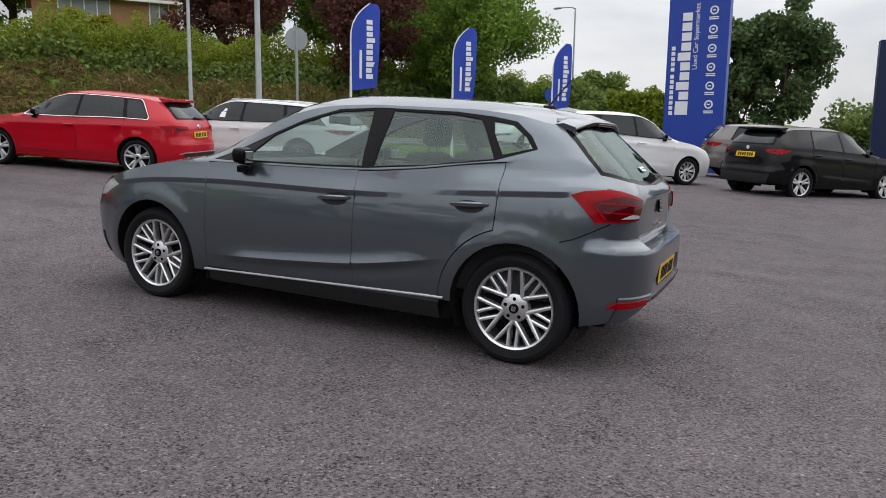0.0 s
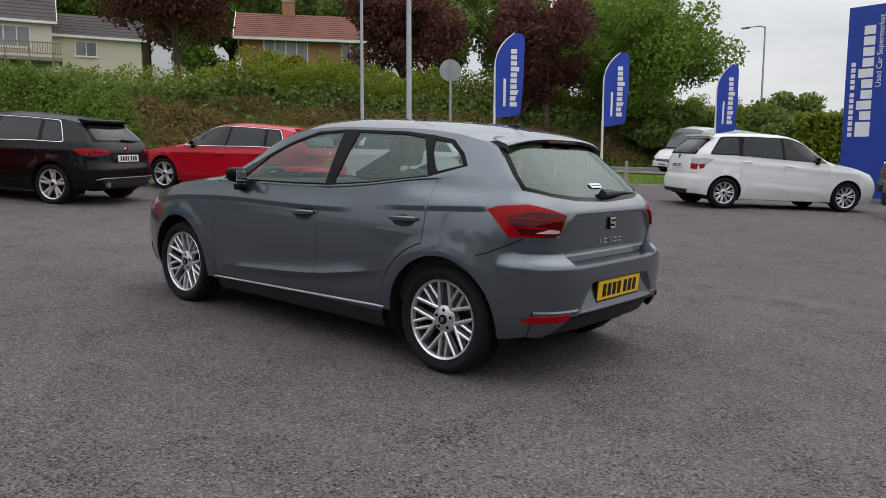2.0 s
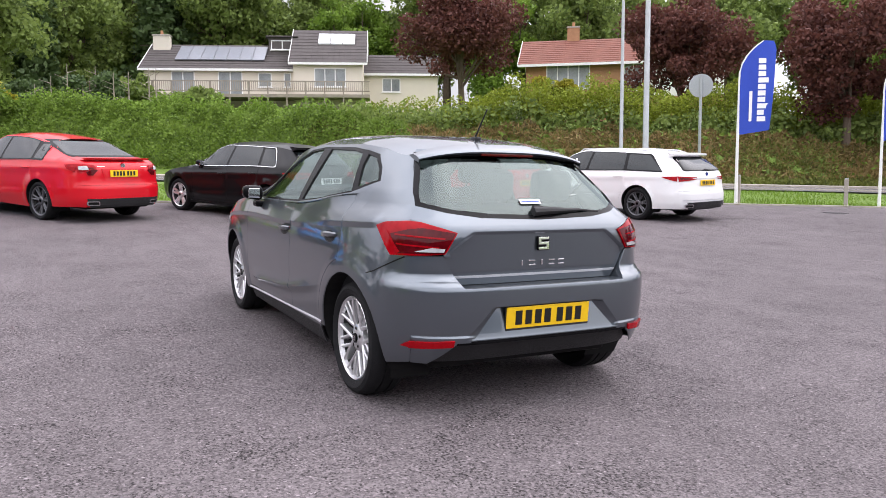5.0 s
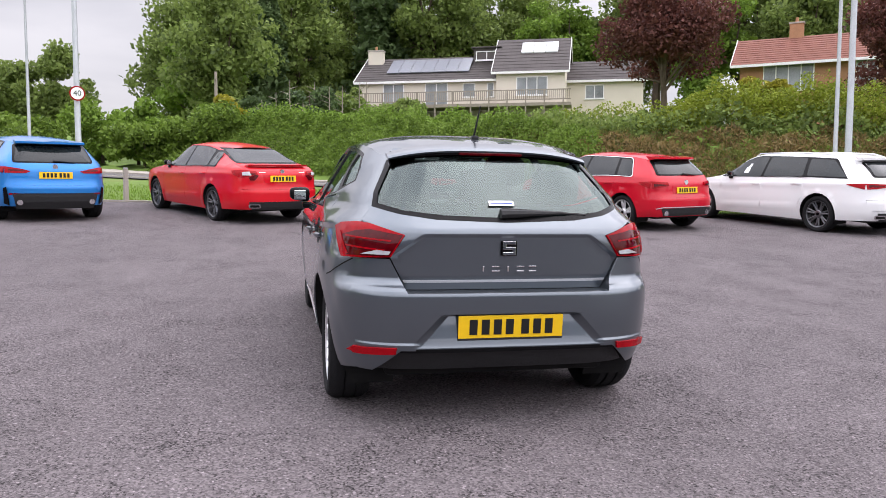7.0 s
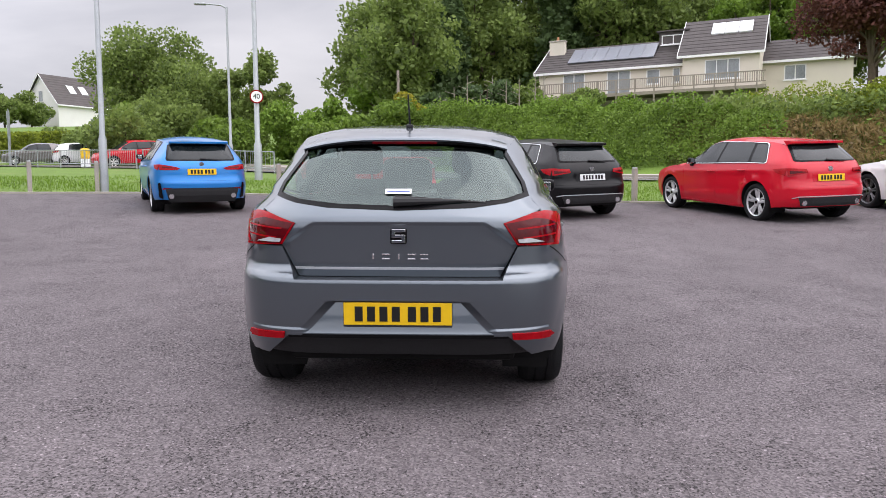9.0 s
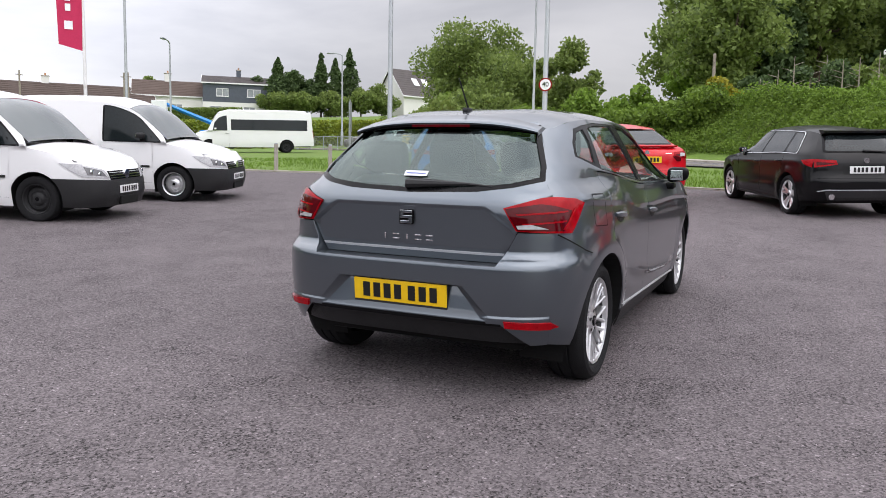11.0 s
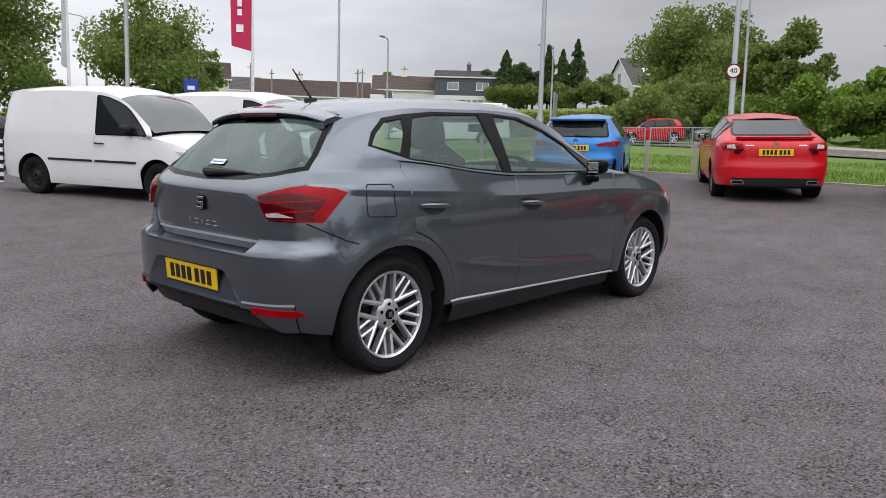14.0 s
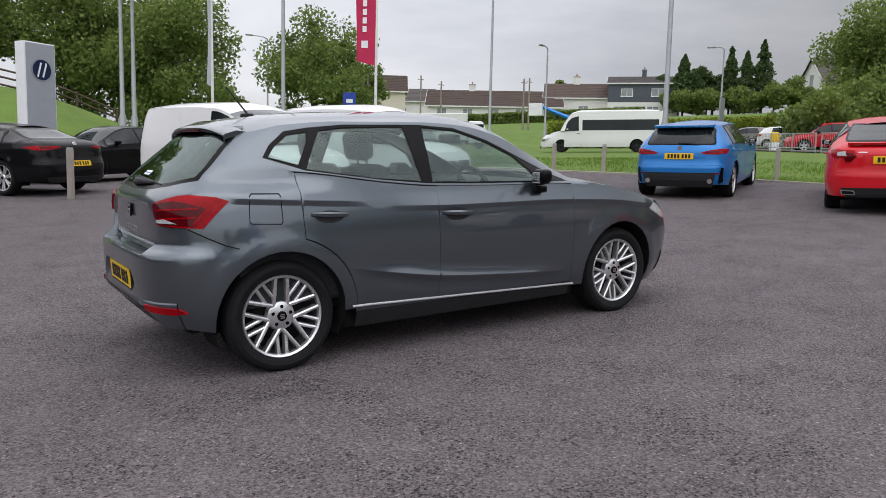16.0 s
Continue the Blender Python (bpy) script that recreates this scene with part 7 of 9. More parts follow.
for nm, x, y, h, lab in (("community_minibus", 11.0, -36.0, 73.0, "long white high-roofed minibus with grey lettering on its side"), ("white_minibus", 30.3, 28.2, 134.0, "white minibus with a dark window band, on the far road")):
    vn, S, d, b0, xf, half, c = van(nm, x, y, h, lab, "minibuses", 7.2, 2.05, 2.45, 4.3, 1.62, 0.35, 0.22, M["steel"], bus_windows, True, 0.30, M["white_paint"], 0.18)
    front_face(vn, S, xf, half, b0, False)
    if nm == "community_minibus":
        yy = S.y(0, 2.1)
        lettering(vn, "Community Transport", 0.21, Matrix.Translation((0.75, yy + 0.02, 2.1)) @ Matrix.Rotation(math.pi, 4, "Z") @ Matrix.Rotation(math.pi / 2, 4, "X"), M["galv"])
        yy = S.y(0, 1.0)
        lettering(vn, "FERMANAGH", 0.25, Matrix.Translation((0.95, yy + 0.015, 1.02)) @ Matrix.Rotation(math.pi, 4, "Z") @ Matrix.Rotation(math.pi / 2, 4, "X"), M["bar_black"])


# ---------------------------------------------------------------- houses
def frame_of(x, y, z, ux, uy):
    """A pose whose x runs along a house front, y into the house, z up."""
    u = Vector((ux, uy, 0)).normalized()
    return Matrix.Translation((x, y, z)) @ Matrix((u, Vector((-u.y, u.x, 0)), Vector((0, 0, 1)))).transposed().to_4x4()


def gable_roof(house, x0, x1, y0, y1, ze, zr, material, over=0.35, courses=10, cols=14, gable_mat=None, name="roof"):
    """A roof of two slopes with its ridge along x, laid in courses of tiles that overlap, with white verges and eaves boards."""
    ym = (y0 + y1) / 2
    for sgn, ya in ((-1, y0 - over), (1, y1 + over)):
        v, f = [], []
        drop = (zr - ze) * over / (ym - y0)
        for i in range(courses):
            t0, t1 = i / courses, (i + 1) / courses
            for j in range(cols):
                a0, a1 = x0 - over + (x1 - x0 + 2 * over) * j / cols, x0 - over + (x1 - x0 + 2 * over) * (j + 1) / cols - 0.015
                za, zb = ze - drop + (zr - ze + drop) * t0, ze - drop + (zr - ze + drop) * t1
                p0, p1 = ya + (ym - ya) * t0, ya + (ym - ya) * t1
                k = len(v)
                v += [(a0, p0, za + 0.06), (a1, p0, za + 0.06), (a1, p1, zb + 0.02), (a0, p1, zb + 0.02), (a0, p0, za), (a1, p0, za)]
                f += [(k, k + 1, k + 2, k + 3), (k + 4, k + 5, k + 1, k)]
        tagged(obj("roof_tiles", v, f, material, house), kind="stuff")
        bm = bmesh.new()
        bm.verts.ensure_lookup_table()
        vs = [bm.verts.new(p) for p in ((x0 - over, ya, ze - drop), (x1 + over, ya, ze - drop), (x1 + over, ym, zr), (x0 - over, ym, zr))]
        bm.faces.new(vs)
        part(name, bm, material, house)
        bm = bmesh.new()
        box(bm, x0 - over, x1 + over, ya - 0.06, ya + 0.05, ze - drop - 0.16, ze - drop + 0.03, 0)
        part("gutter", bm, M["frame_white"], house)
        for xe in (x0 - over, x1 + over):
            bm = bmesh.new()
            vs = [bm.verts.new(p) for p in ((xe, ya, ze - drop - 0.14), (xe, ya, ze - drop + 0.10), (xe, ym, zr + 0.10), (xe, ym, zr - 0.14))]
            bm.faces.new(vs)
            g = bmesh.ops.extrude_face_region(bm, geom=bm.faces[:])
            for vv in g["geom"]:
                if isinstance(vv, bmesh.types.BMVert):
                    vv.co.x += 0.05 if xe > x0 else -0.05
            part("barge_board", bm, M["frame_white"], house)


def walls(house, x0, x1, y0, y1, z0, ze, zr, material, openings=()):
    """A block with gable ends; the front wall has openings cut through it."""
    ym = (y0 + y1) / 2
    bm = panel([(x0, z0), (x1, z0), (x1, ze), (x0, ze)], lambda a, b: Vector((a, y0, b)), 3.0, 1, [[(a, c), (b, c), (b, d), (a, d)] for a, b, c, d in openings], rim=-0.0)
    part("wall", bm, material, house)
    for x in (x0, x1):
        bm = bmesh.new()
        bm.faces.new([bm.verts.new(p) for p in ((x, y0, z0), (x, y1, z0), (x, y1, ze), (x, ym, zr), (x, y0, ze))])
        part("gable_wall", bm, material, house)
    bm = bmesh.new()
    box(bm, x0 + 0.02, x1 - 0.02, y1 - 0.1, y1, z0, ze, 0)
    part("back_wall", bm, material, house)
    bm = bmesh.new()
    box(bm, x0 + 0.05, x1 - 0.05, y0 + 0.3, y0 + 0.4, z0, ze, 0)
    part("room_backing", bm, M["dark"], house)
    for a, b, c, d in openings:
        window_unit(house, a, b, c, d, y0)


def window_unit(house, a, b, c, d, y0, panes=None):
    w = new("window")
    w.parent = house
    n = panes or max(1, round((b - a) / 0.85))
    bm = bmesh.new()
    t = 0.075
    box(bm, a, b, y0 - 0.01, y0 + 0.09, c, c + t)
    box(bm, a, b, y0 - 0.01, y0 + 0.09, d - t, d)
    for i in range(n + 1):
        x = a + (b - a - t) * i / n
        box(bm, x, x + t, y0 - 0.008, y0 + 0.088, c + t, d - t)
    part("window_frame", bm, M["frame_white"], w)
    for i in range(n):
        x0, x1 = a + (b - a - t) * i / n + t, a + (b - a - t) * (i + 1) / n
        bm = bmesh.new()
        box(bm, x0, x1, y0 + 0.04, y0 + 0.055, c + t, d - t)
        part("pane", bm, M["house_glass"], w)
    bm = bmesh.new()
    box(bm, a - 0.08, b + 0.08, y0 - 0.10, y0 + 0.02, c - 0.07, c)
    part("window_sill", bm, M["frame_white"], w)


M["house_glass"] = mat("house_window_glass", (0.24, 0.26, 0.27), 0.06, vary=0.5, scale=0.6, coat=1.0)


def chimney(house, x, y, z0, z1, material, w=0.45):
    bm = bmesh.new()
    box(bm, x - w, x + w, y - 0.3, y + 0.3, z0, z1, 0.01)
    ch = part("chimney", bm, material, house)
    bm = bmesh.new()
    box(bm, x - w - 0.06, x + w + 0.06, y - 0.36, y + 0.36, z1 - 0.14, z1 - 0.02, 0.01)
    part("chimney_cap", bm, M["concrete"], ch)
    bm = bmesh.new()
    tube(bm, [(x, y, z1), (x, y, z1 + 0.35)], [0.13, 0.11], 10)
    part("chimney_pot", bm, M["brick"], ch)


# cream bungalow with a deck, above the bank
B = thing("cream_bungalow", frame_of(63.0, -6.3, 8.4, -0.406, -0.914), "cream rendered bungalow with dark tiled roofs and solar panels", "house")
walls(B, 0, 12.3, 0, 8, -1.5, 2.45, 4.9, M["render"], [(2.2, 4.1, 0.15, 2.1), (6.0, 8.0, 0.15, 2.1), (9.3, 10.4, 0.8, 2.0), (11.4, 12.0, 0.8, 2.0)])
gable_roof(B, 0, 12.3, 0, 8, 2.45, 4.9, M["roof_dark"])
walls(B, 12.3, 18.0, -0.8, 7.2, -1.5, 2.95, 6.1, M["render"], [(14.0, 16.6, 0.75, 2.3)])
gable_roof(B, 12.3, 18.0, -0.8, 7.2, 2.95, 6.1, M["roof_dark"])
walls(B, 18.0, 24.5, 3.0, 8.0, -1.5, 2.6, 4.4, M["render"], [(19.6, 21.2, 0.8, 2.0)])
gable_roof(B, 18.0, 24.5, 3.0, 8.0, 2.6, 4.4, M["roof_dark"], courses=7)
chimney(B, 0.7, 3.2, 2.2, 5.6, M["render"], 0.7)
for i in range(7):
    bm = bmesh.new()
    a = 2.3 + i * 1.06
    vs = [bm.verts.new(p) for p in ((a, 0.9, 3.12), (a + 1.03, 0.9, 3.12), (a + 1.03, 3.3, 4.60), (a, 3.3, 4.60))]
    bm.faces.new(vs)
    g = bmesh.ops.extrude_face_region(bm, geom=bm.faces[:])
    for vv in g["geom"]:
        if isinstance(vv, bmesh.types.BMVert):
            vv.co += Vector((0, -0.04, 0.07))
    part("solar_panel", bm, M["solar"], B)
for i in range(3):
    bm = bmesh.new()
    a = 14.2 + i * 1.05
    vs = [bm.verts.new(p) for p in ((a, 1.15, 4.56), (a + 1.0, 1.15, 4.56), (a + 1.0, 2.5, 5.62), (a, 2.5, 5.62))]
    bm.faces.new(vs)
    g = bmesh.ops.extrude_face_region(bm, geom=bm.faces[:])
    for vv in g["geom"]:
        if isinstance(vv, bmesh.types.BMVert):
            vv.co += Vector((0, -0.05, 0.09))
    part("roof_panel", bm, M["bar_white"], B, "pale solar heating panel")
bm = bmesh.new()
box(bm, 9.9, 12.2, 2.2, 4.6, 3.6, 5.3, 0.02)
dm = part("dormer", bm, M["roof_dark"], B)
window_unit(B, 10.1, 12.0, 4.25, 5.05, 2.18, 2)
bm = bmesh.new()
box(bm, 9.7, 12.4, 1.95, 4.7, 5.3, 5.42, 0.02)
part("dormer_roof", bm, M["roof_dark"], dm)
bm = bmesh.new()
box(bm, -0.5, 18.6, -3.0, -0.1, -0.35, -0.1)
part("deck", bm, M["timber"], B, "raised timber deck")
for x in [0.0 + 1.5 * i for i in range(13)]:
    bm = bmesh.new()
    box(bm, x - 0.05, x + 0.05, -3.0, -2.9, -1.6, 0.95)
    part("deck_post", bm, M["timber"], B)
for z in (0.15, 0.92):
    bm = bmesh.new()
    box(bm, -0.5, 18.6, -2.99, -2.92, z - 0.04, z + 0.04)
    part("deck_rail", bm, M["timber"], B)
for i in range(120):
    x = -0.45 + i * 0.159
    bm = bmesh.new()
    box(bm, x - 0.028, x + 0.028, -2.975, -2.935, 0.15, 0.92)
    part("baluster", bm, M["timber"], B)

# brick house behind the copper beeches
K = thing("brick_house", frame_of(46.2, -32.8, 8.0, -0.63, -0.777), "long brick house with a red-brown tiled roof", "house")
walls(K, 0, 15, 0, 8, -2, 2.7, 5.0, M["brick"], [(1.6, 5.0, 0.5, 2.4), (7.6, 9.0, 0.3, 2.4), (10.6, 13.0, 0.8, 2.1)])
gable_roof(K, 0, 15, 0, 8, 2.75, 5.0, M["roof_red"], 0.6, 12, 18)
chimney(K, 3.6, 4.0, 4.6, 6.1, M["brick"], 0.5)
bm = bmesh.new()
box(bm, 9.6, 15.02, -0.03, 0.0, -0.2, 2.7)
part("rendered_bay", bm, M["white_render"], K)

# white gabled house and the row across the far road
W = thing("white_gabled_house", SKYLINE @ frame_of(104.7, 58.3, 9.6, 0.90, -0.43), "tall white house with a steep dark roof", "house")
walls(W, 0, 13, 0, 7.4, -3, 4.0, 8.2, M["white_render"], [(5.2, 6.4, 0.8, 2.0)])
gable_roof(W, 0, 13, 0, 7.4, 4.0, 8.2, M["roof_dark"], 0.4, 12, 14)
for a in (3.0, 5.0):
    bm = bmesh.new()
    k = (8.2 - 4.0) / 3.7
    vs = [bm.verts.new(p) for p in ((a, 1.2, 4.0 + 1.2 * k + 0.15), (a + 1.1, 1.2, 4.0 + 1.2 * k + 0.15), (a + 1.1, 2.3, 4.0 + 2.3 * k + 0.15), (a, 2.3, 4.0 + 2.3 * k + 0.15))]
    bm.faces.new(vs)
    part("roof_light", bm, M["bar_white"], W)
for zz, yy in ((1.4, 1.9), (4.2, 3.4)):
    bm = bmesh.new()
    box(bm, -0.04, 0.0, yy, yy + 0.8, zz, zz + 1.5)
    part("gable_window", bm, M["house_glass"], W)
R1 = thing("white_bungalow_row", SKYLINE @ frame_of(64.0, 101.2, 7.9, 0.787, -0.617), "low white bungalows with brown tiled roofs", "house")
walls(R1, 0, 21.4, 0, 8, -1, 2.6, 5.2, M["white_render"], [(1.5 + 4.2 * i, 3.1 + 4.2 * i, 0.9, 2.0) for i in range(5)])
gable_roof(R1, 0, 21.4, 0, 8, 2.6, 5.2, M["roof_brown"], 0.4, 9, 24)
chimney(R1, 7, 4, 4.8, 6.2, M["white_render"], 0.5)
R2 = thing("white_semi_detached_house", SKYLINE @ frame_of(80.4, 91.6, 8.2, 0.72, -0.69), "white house with a brown roof", "house")
walls(R2, 0, 10, 0, 7, -1, 4.0, 6.4, M["white_render"], [(1.0, 2.6, 1.4, 2.6), (5.4, 7.0, 1.4, 2.6)])
gable_roof(R2, 0, 10, 0, 7, 4.0, 6.4, M["roof_brown"], 0.3, 9, 12)
chimney(R2, 5, 3.5, 6.0, 7.6, M["white_render"], 0.5)
R3 = thing("slate_hung_house", SKYLINE @ frame_of(86.0, 83.1, 8.6, 0.667, -0.745), "house with a slate-hung upper storey over white walls", "house")
walls(R3, 0, 10.9, 0, 7, -1, 2.6, 2.62, M["white_render"], [(1.0, 2.8, 0.8, 2.0), (6.0, 7.8, 0.8, 2.0)])
walls(R3, 0, 10.9, 0.05, 7, 2.6, 5.6, 5.62, M["slate"], [(2.0, 3.8, 3.5, 4.7), (6.6, 8.6, 3.5, 4.7)])
gable_roof(R3, 0, 10.9, 0, 7, 5.6, 6.9, M["roof_dark"], 0.2, 8, 12)
chimney(R3, 5.4, 3.5, 6.6, 8.0, M["slate"], 0.35)
R4 = thing("brown_roofed_house", SKYLINE @ frame_of(54.0, 107.0, 8.2, 0.87, -0.49), "pale house with a steep brown roof between trees", "house")
walls(R4, 0, 8, 0, 7, -1, 4.4, 7.0, M["render"], [(2.0, 3.6, 1.4, 2.6)])
gable_roof(R4, 0, 8, 0, 7, 4.4, 7.0, M["roof_brown"], 0.4, 10, 12)
R5 = thing("white_cottage", SKYLINE @ frame_of(69.0, 119.0, 8.8, 0.75, -0.66), "small white house far across the road", "house")
walls(R5, -4, 6, 0, 8, -1, 3.6, 6.0, M["white_render"], [(0.0, 1.6, 1.0, 2.2)])
gable_roof(R5, -4, 6, 0, 8, 3.6, 6.0, M["roof_dark"], 0.4, 10, 12)


# ---------------------------------------------------------------- poles, signs, flags, rails
def upright(x, y, lift=0.0, turn=0.0):
    return pose(x, y, float(land(x, y)) + lift, 0, 0, turn)


def lamp_post(x, y, h, arm=0.0, turn=0.0, r=0.085, label="tall galvanised steel lamp post", base=True):
    t = thing("lamp_post", upright(x, y, -0.05, turn), label, "lamp post", "lamp posts")
    bm = bmesh.new()
    pts = [(0, 0, 0), (0, 0, 1.35), (0, 0, 1.45), (0, 0, h)]
    tube(bm, pts, [r * 1.5, r * 1.45, r, r * 0.62], 12)
    part("pole", bm, M["galv"], t, smooth=True, sharp=40)
    if base:
        bm = bmesh.new()
        box(bm, r * 1.38, r * 1.56, -0.045, 0.045, 0.35, 0.95, 0.006)
        part("access_door", bm, M["galv"], t)
    if arm:
        bm = bmesh.new()
        tube(bm, [(0, 0, h - 0.05), (arm * 0.25, 0, h + 0.10), (arm, 0, h + 0.16)], [r * 0.55, r * 0.5, r * 0.42], 8)
        part("arm", bm, M["galv"], t, smooth=True)
        bm = bmesh.new()
        box(bm, arm - 0.1, arm + 0.55, -0.13, 0.13, h + 0.08, h + 0.21, 0.05)
        part("lantern", bm, M["galv"], t, smooth=True)
    return t


lamp_post(12.85, 8.60, 12.0, r=0.066)
s40 = lamp_post(22.5, 7.5, 12.0, r=0.10)
lamp_post(11.3, -13.0, 10.5)
lamp_post(20.3, -20.0, 11.0)
lamp_post(25.0, 32.0, 12.0)
lamp_post(37.7, 13.3, 9.0, 1.2, 102)
lamp_post(13.5, -53.0, 10.0, 1.4, -20)
lamp_post(1.3, -35.2, 7.0)
lamp_post(-14.0, -68.0, 11.0, 1.6, 10)
lamp_post(39.0, 43.0, 8.0, 0.8, 200)
lamp_post(52.0, 36.0, 8.0, 0.8, 120)
lamp_post(22.0, 60.0, 9.5, 1.4, 180)
lamp_post(10.5, 46.0, 8.5, 1.2, 0)
lamp_post(9.0, 24.5, 11.0)
for dx in (0.0, 0.42):
    t = lamp_post(3.4 + dx, 26.6, 6.3, r=0.09)
    for k in (-1, 1):
        bm = bmesh.new()
        box(bm, -0.05, 0.12, k * 0.32 - 0.2, k * 0.32 + 0.2, 6.2, 6.42, 0.02)
        part("floodlight", bm, M["galv"], t)
t = lamp_post(-7.0, -40.0, 7.6)
for k in (-1, 1):
    bm = bmesh.new()
    box(bm, -0.05, 0.12, k * 0.32 - 0.2, k * 0.32 + 0.2, 7.5, 7.75, 0.02)
    part("floodlight", bm, M["galv"], t)

# speed sign on its lamp post
def disc(parent, name, m, r, material, y0=0.0, th=0.012, label=""):
    bm = bmesh.new()
    tube(bm, [m @ Vector((0, y0, 0)), m @ Vector((0, y0 - th, 0))], [r, r], 28)
    return part(name, bm, material, parent, label)


zs = 4.32 - float(land(22.5, 7.5)) + 0.05
ms = Matrix.Translation((0, 0, zs)) @ Matrix.Rotation(radians(-72), 4, "Z") @ Matrix.Translation((0, -0.13, 0))
sd = disc(s40, "speed_sign", ms, 0.245, M["red_lens"], label="round speed limit sign with red rim")
disc(sd, "sign_face", ms, 0.20, M["bar_white"], -0.014, 0.006)
lettering(sd, "40", 0.25, ms @ Matrix.Translation((0, -0.024, 0)) @ Matrix.Rotation(math.pi / 2, 4, "X"), M["bar_black"], "numerals")
# back of a round sign, on a post by the road
rs = thing("round_road_sign", upright(12.15, -16.0, -0.05, 0), "round traffic sign on a grey post, seen from behind", "sign")
bm = bmesh.new()
zt = 4.1 - float(land(12.15, -16.0)) + 0.05
tube(bm, [(0, 0, 0), (0, 0, zt + 0.28)], [0.045, 0.045], 10)
part("post", bm, M["galv"], rs)
mb = Matrix.Translation((0, 0, zt)) @ Matrix.Rotation(radians(-139.5), 4, "Z") @ Matrix.Translation((0, 0.07, 0))
disc(rs, "sign_back", mb, 0.36, M["galv"])
# blue direction signs on the road
for x, y, z in ((8.2, -30.6, 3.0), (10.2, -37.5, 2.6)):
    bs = thing("blue_arrow_sign", upright(x, y, -0.05, 0), "round blue arrow sign on a post", "sign", "arrow signs")
    bm = bmesh.new()
    tube(bm, [(0, 0, 0), (0, 0, z)], [0.04, 0.04], 8)
    part("post", bm, M["galv"], bs)
    mb = Matrix.Translation((0, 0, z - 0.2)) @ Matrix.Rotation(radians(-159), 4, "Z") @ Matrix.Translation((0, -0.06, 0))
    d = disc(bs, "sign_face", mb, 0.34, M["sign_blue"])
    bm = bmesh.new()
    box(bm, -0.04, 0.04, -0.022, -0.014, -0.2, 0.2, 0, mb)
    part("arrow", bm, M["bar_white"], d)


def feather_flag(x, y, z0, h, w, turn, cloth, label, mark, bars):
    """A tall flag on a white pole: the cloth curves over at the top and sags slightly."""
    t = thing("feather_flag", upright(x, y, -0.03, turn), label, "flag", "feather flags")
    bm = bmesh.new()
    lead = lambda u: w * 0.62 * max(0.0, (u - 0.55) / 0.45) ** 2.6
    us = [0.0, 0.3, 0.55, 0.65, 0.75, 0.84, 0.91, 0.96, 1.0]
    tube(bm, [(0, 0, 0), (0, 0, 0.9)] + [(lead(u), 0, z0 + h * u) for u in us], [0.045, 0.04, 0.035] + [0.024 - 0.0014 * i for i in range(8)], 10)
    part("flag_pole", bm, M["white_post"], t, smooth=True)
    bm = bmesh.new()
    nz, nx = 18, 8
    rows = []
    for i in range(nz + 1):
        u = i / nz
        z = z0 + h * u
        x_in = lead(u)
        x_out = w * (0.84 + 0.16 * u - 0.10 * max(0.0, (u - 0.9) / 0.1) ** 2)
        rows.append([bm.verts.new((x_in + (x_out - x_in) * j / nx, 0.05 * math.sin(3.0 * j / nx + 5 * u) * (j / nx), z - 0.12 * (1 - j / nx) * (1 - u))) for j in range(nx + 1)])
    for a, b in zip(rows, rows[1:]):
        for j in range(nx):
            bm.faces.new((a[j], a[j + 1], b[j + 1], b[j]))
    f = part("flag_cloth", bm, cloth, t, smooth=True)
    for k, (a, b, c, d) in enumerate(bars):
        for off in (-0.03, 0.03):
            bm = bmesh.new()
            vs = []
            for uu, vv in ((a, c), (b, c), (b, d), (a, d)):
                vs.append(bm.verts.new((w * uu, 0.05 * math.sin(3.0 * uu + 5 * vv) * uu + off * 0.4, z0 + h * vv)))
            bm.faces.new(vs)
            part("flag_bar", bm, mark, f)
    return t


word = []
for i in range(10):
    z = 0.10 + i * 0.072
    word += [(0.50, 0.70 + (0.07 if i in (0, 2, 6) else 0), z, z + 0.056)]
word += [(0.28, 0.36, 0.10, 0.44)]
for x, y, zb, h in ((8.75, -13.75, 1.95, 2.25), (7.6, -18.0, 1.95, 2.2), (5.85, -23.0, 2.0, 2.3)):
    feather_flag(x, y, zb, h, 0.92, -125, M["flag_blue"], "blue feather flag with white bars on a white pole", M["bar_white"], word)
feather_flag(6.8, 12.9, 3.0, 3.3, 0.60, 140, M["flag_red"], "crimson feather flag on a white pole", M["bar_white"], [(0.36, 0.64, 0.10, 0.155)] + [(0.42, 0.60, 0.22 + 0.065 * i, 0.266 + 0.065 * i) for i in range(9)])
feather_flag(3.2, 14.87, 2.5, 4.2, 0.34, 100, M["flag_pale"], "pale grey feather flag on a white pole", M["bar_white"], [])

# blue pillar sign
T = thing("blue_pillar_sign", upright(0.85, -23.4, -0.05, 0) @ pose(0, 0, 0, 0, 0, -11.0), "tall blue pillar sign with white lettering and round marks", "sign")
bm = bmesh.new()
box(bm, -1.03, 1.03, -0.16, 0.16, 0, 6.05, 0.02)
body = part("sign_body", bm, M["sign_blue"], T)


def flat_bar(parent, x0, x1, z0, z1, y, material, name="sign_bar"):
    b = bmesh.new()
    box(b, x0, x1, y, y + 0.012, z0, z1, 0)
    return part(name, b, material, parent)


rng = random.Random(4)
FY = 0.162
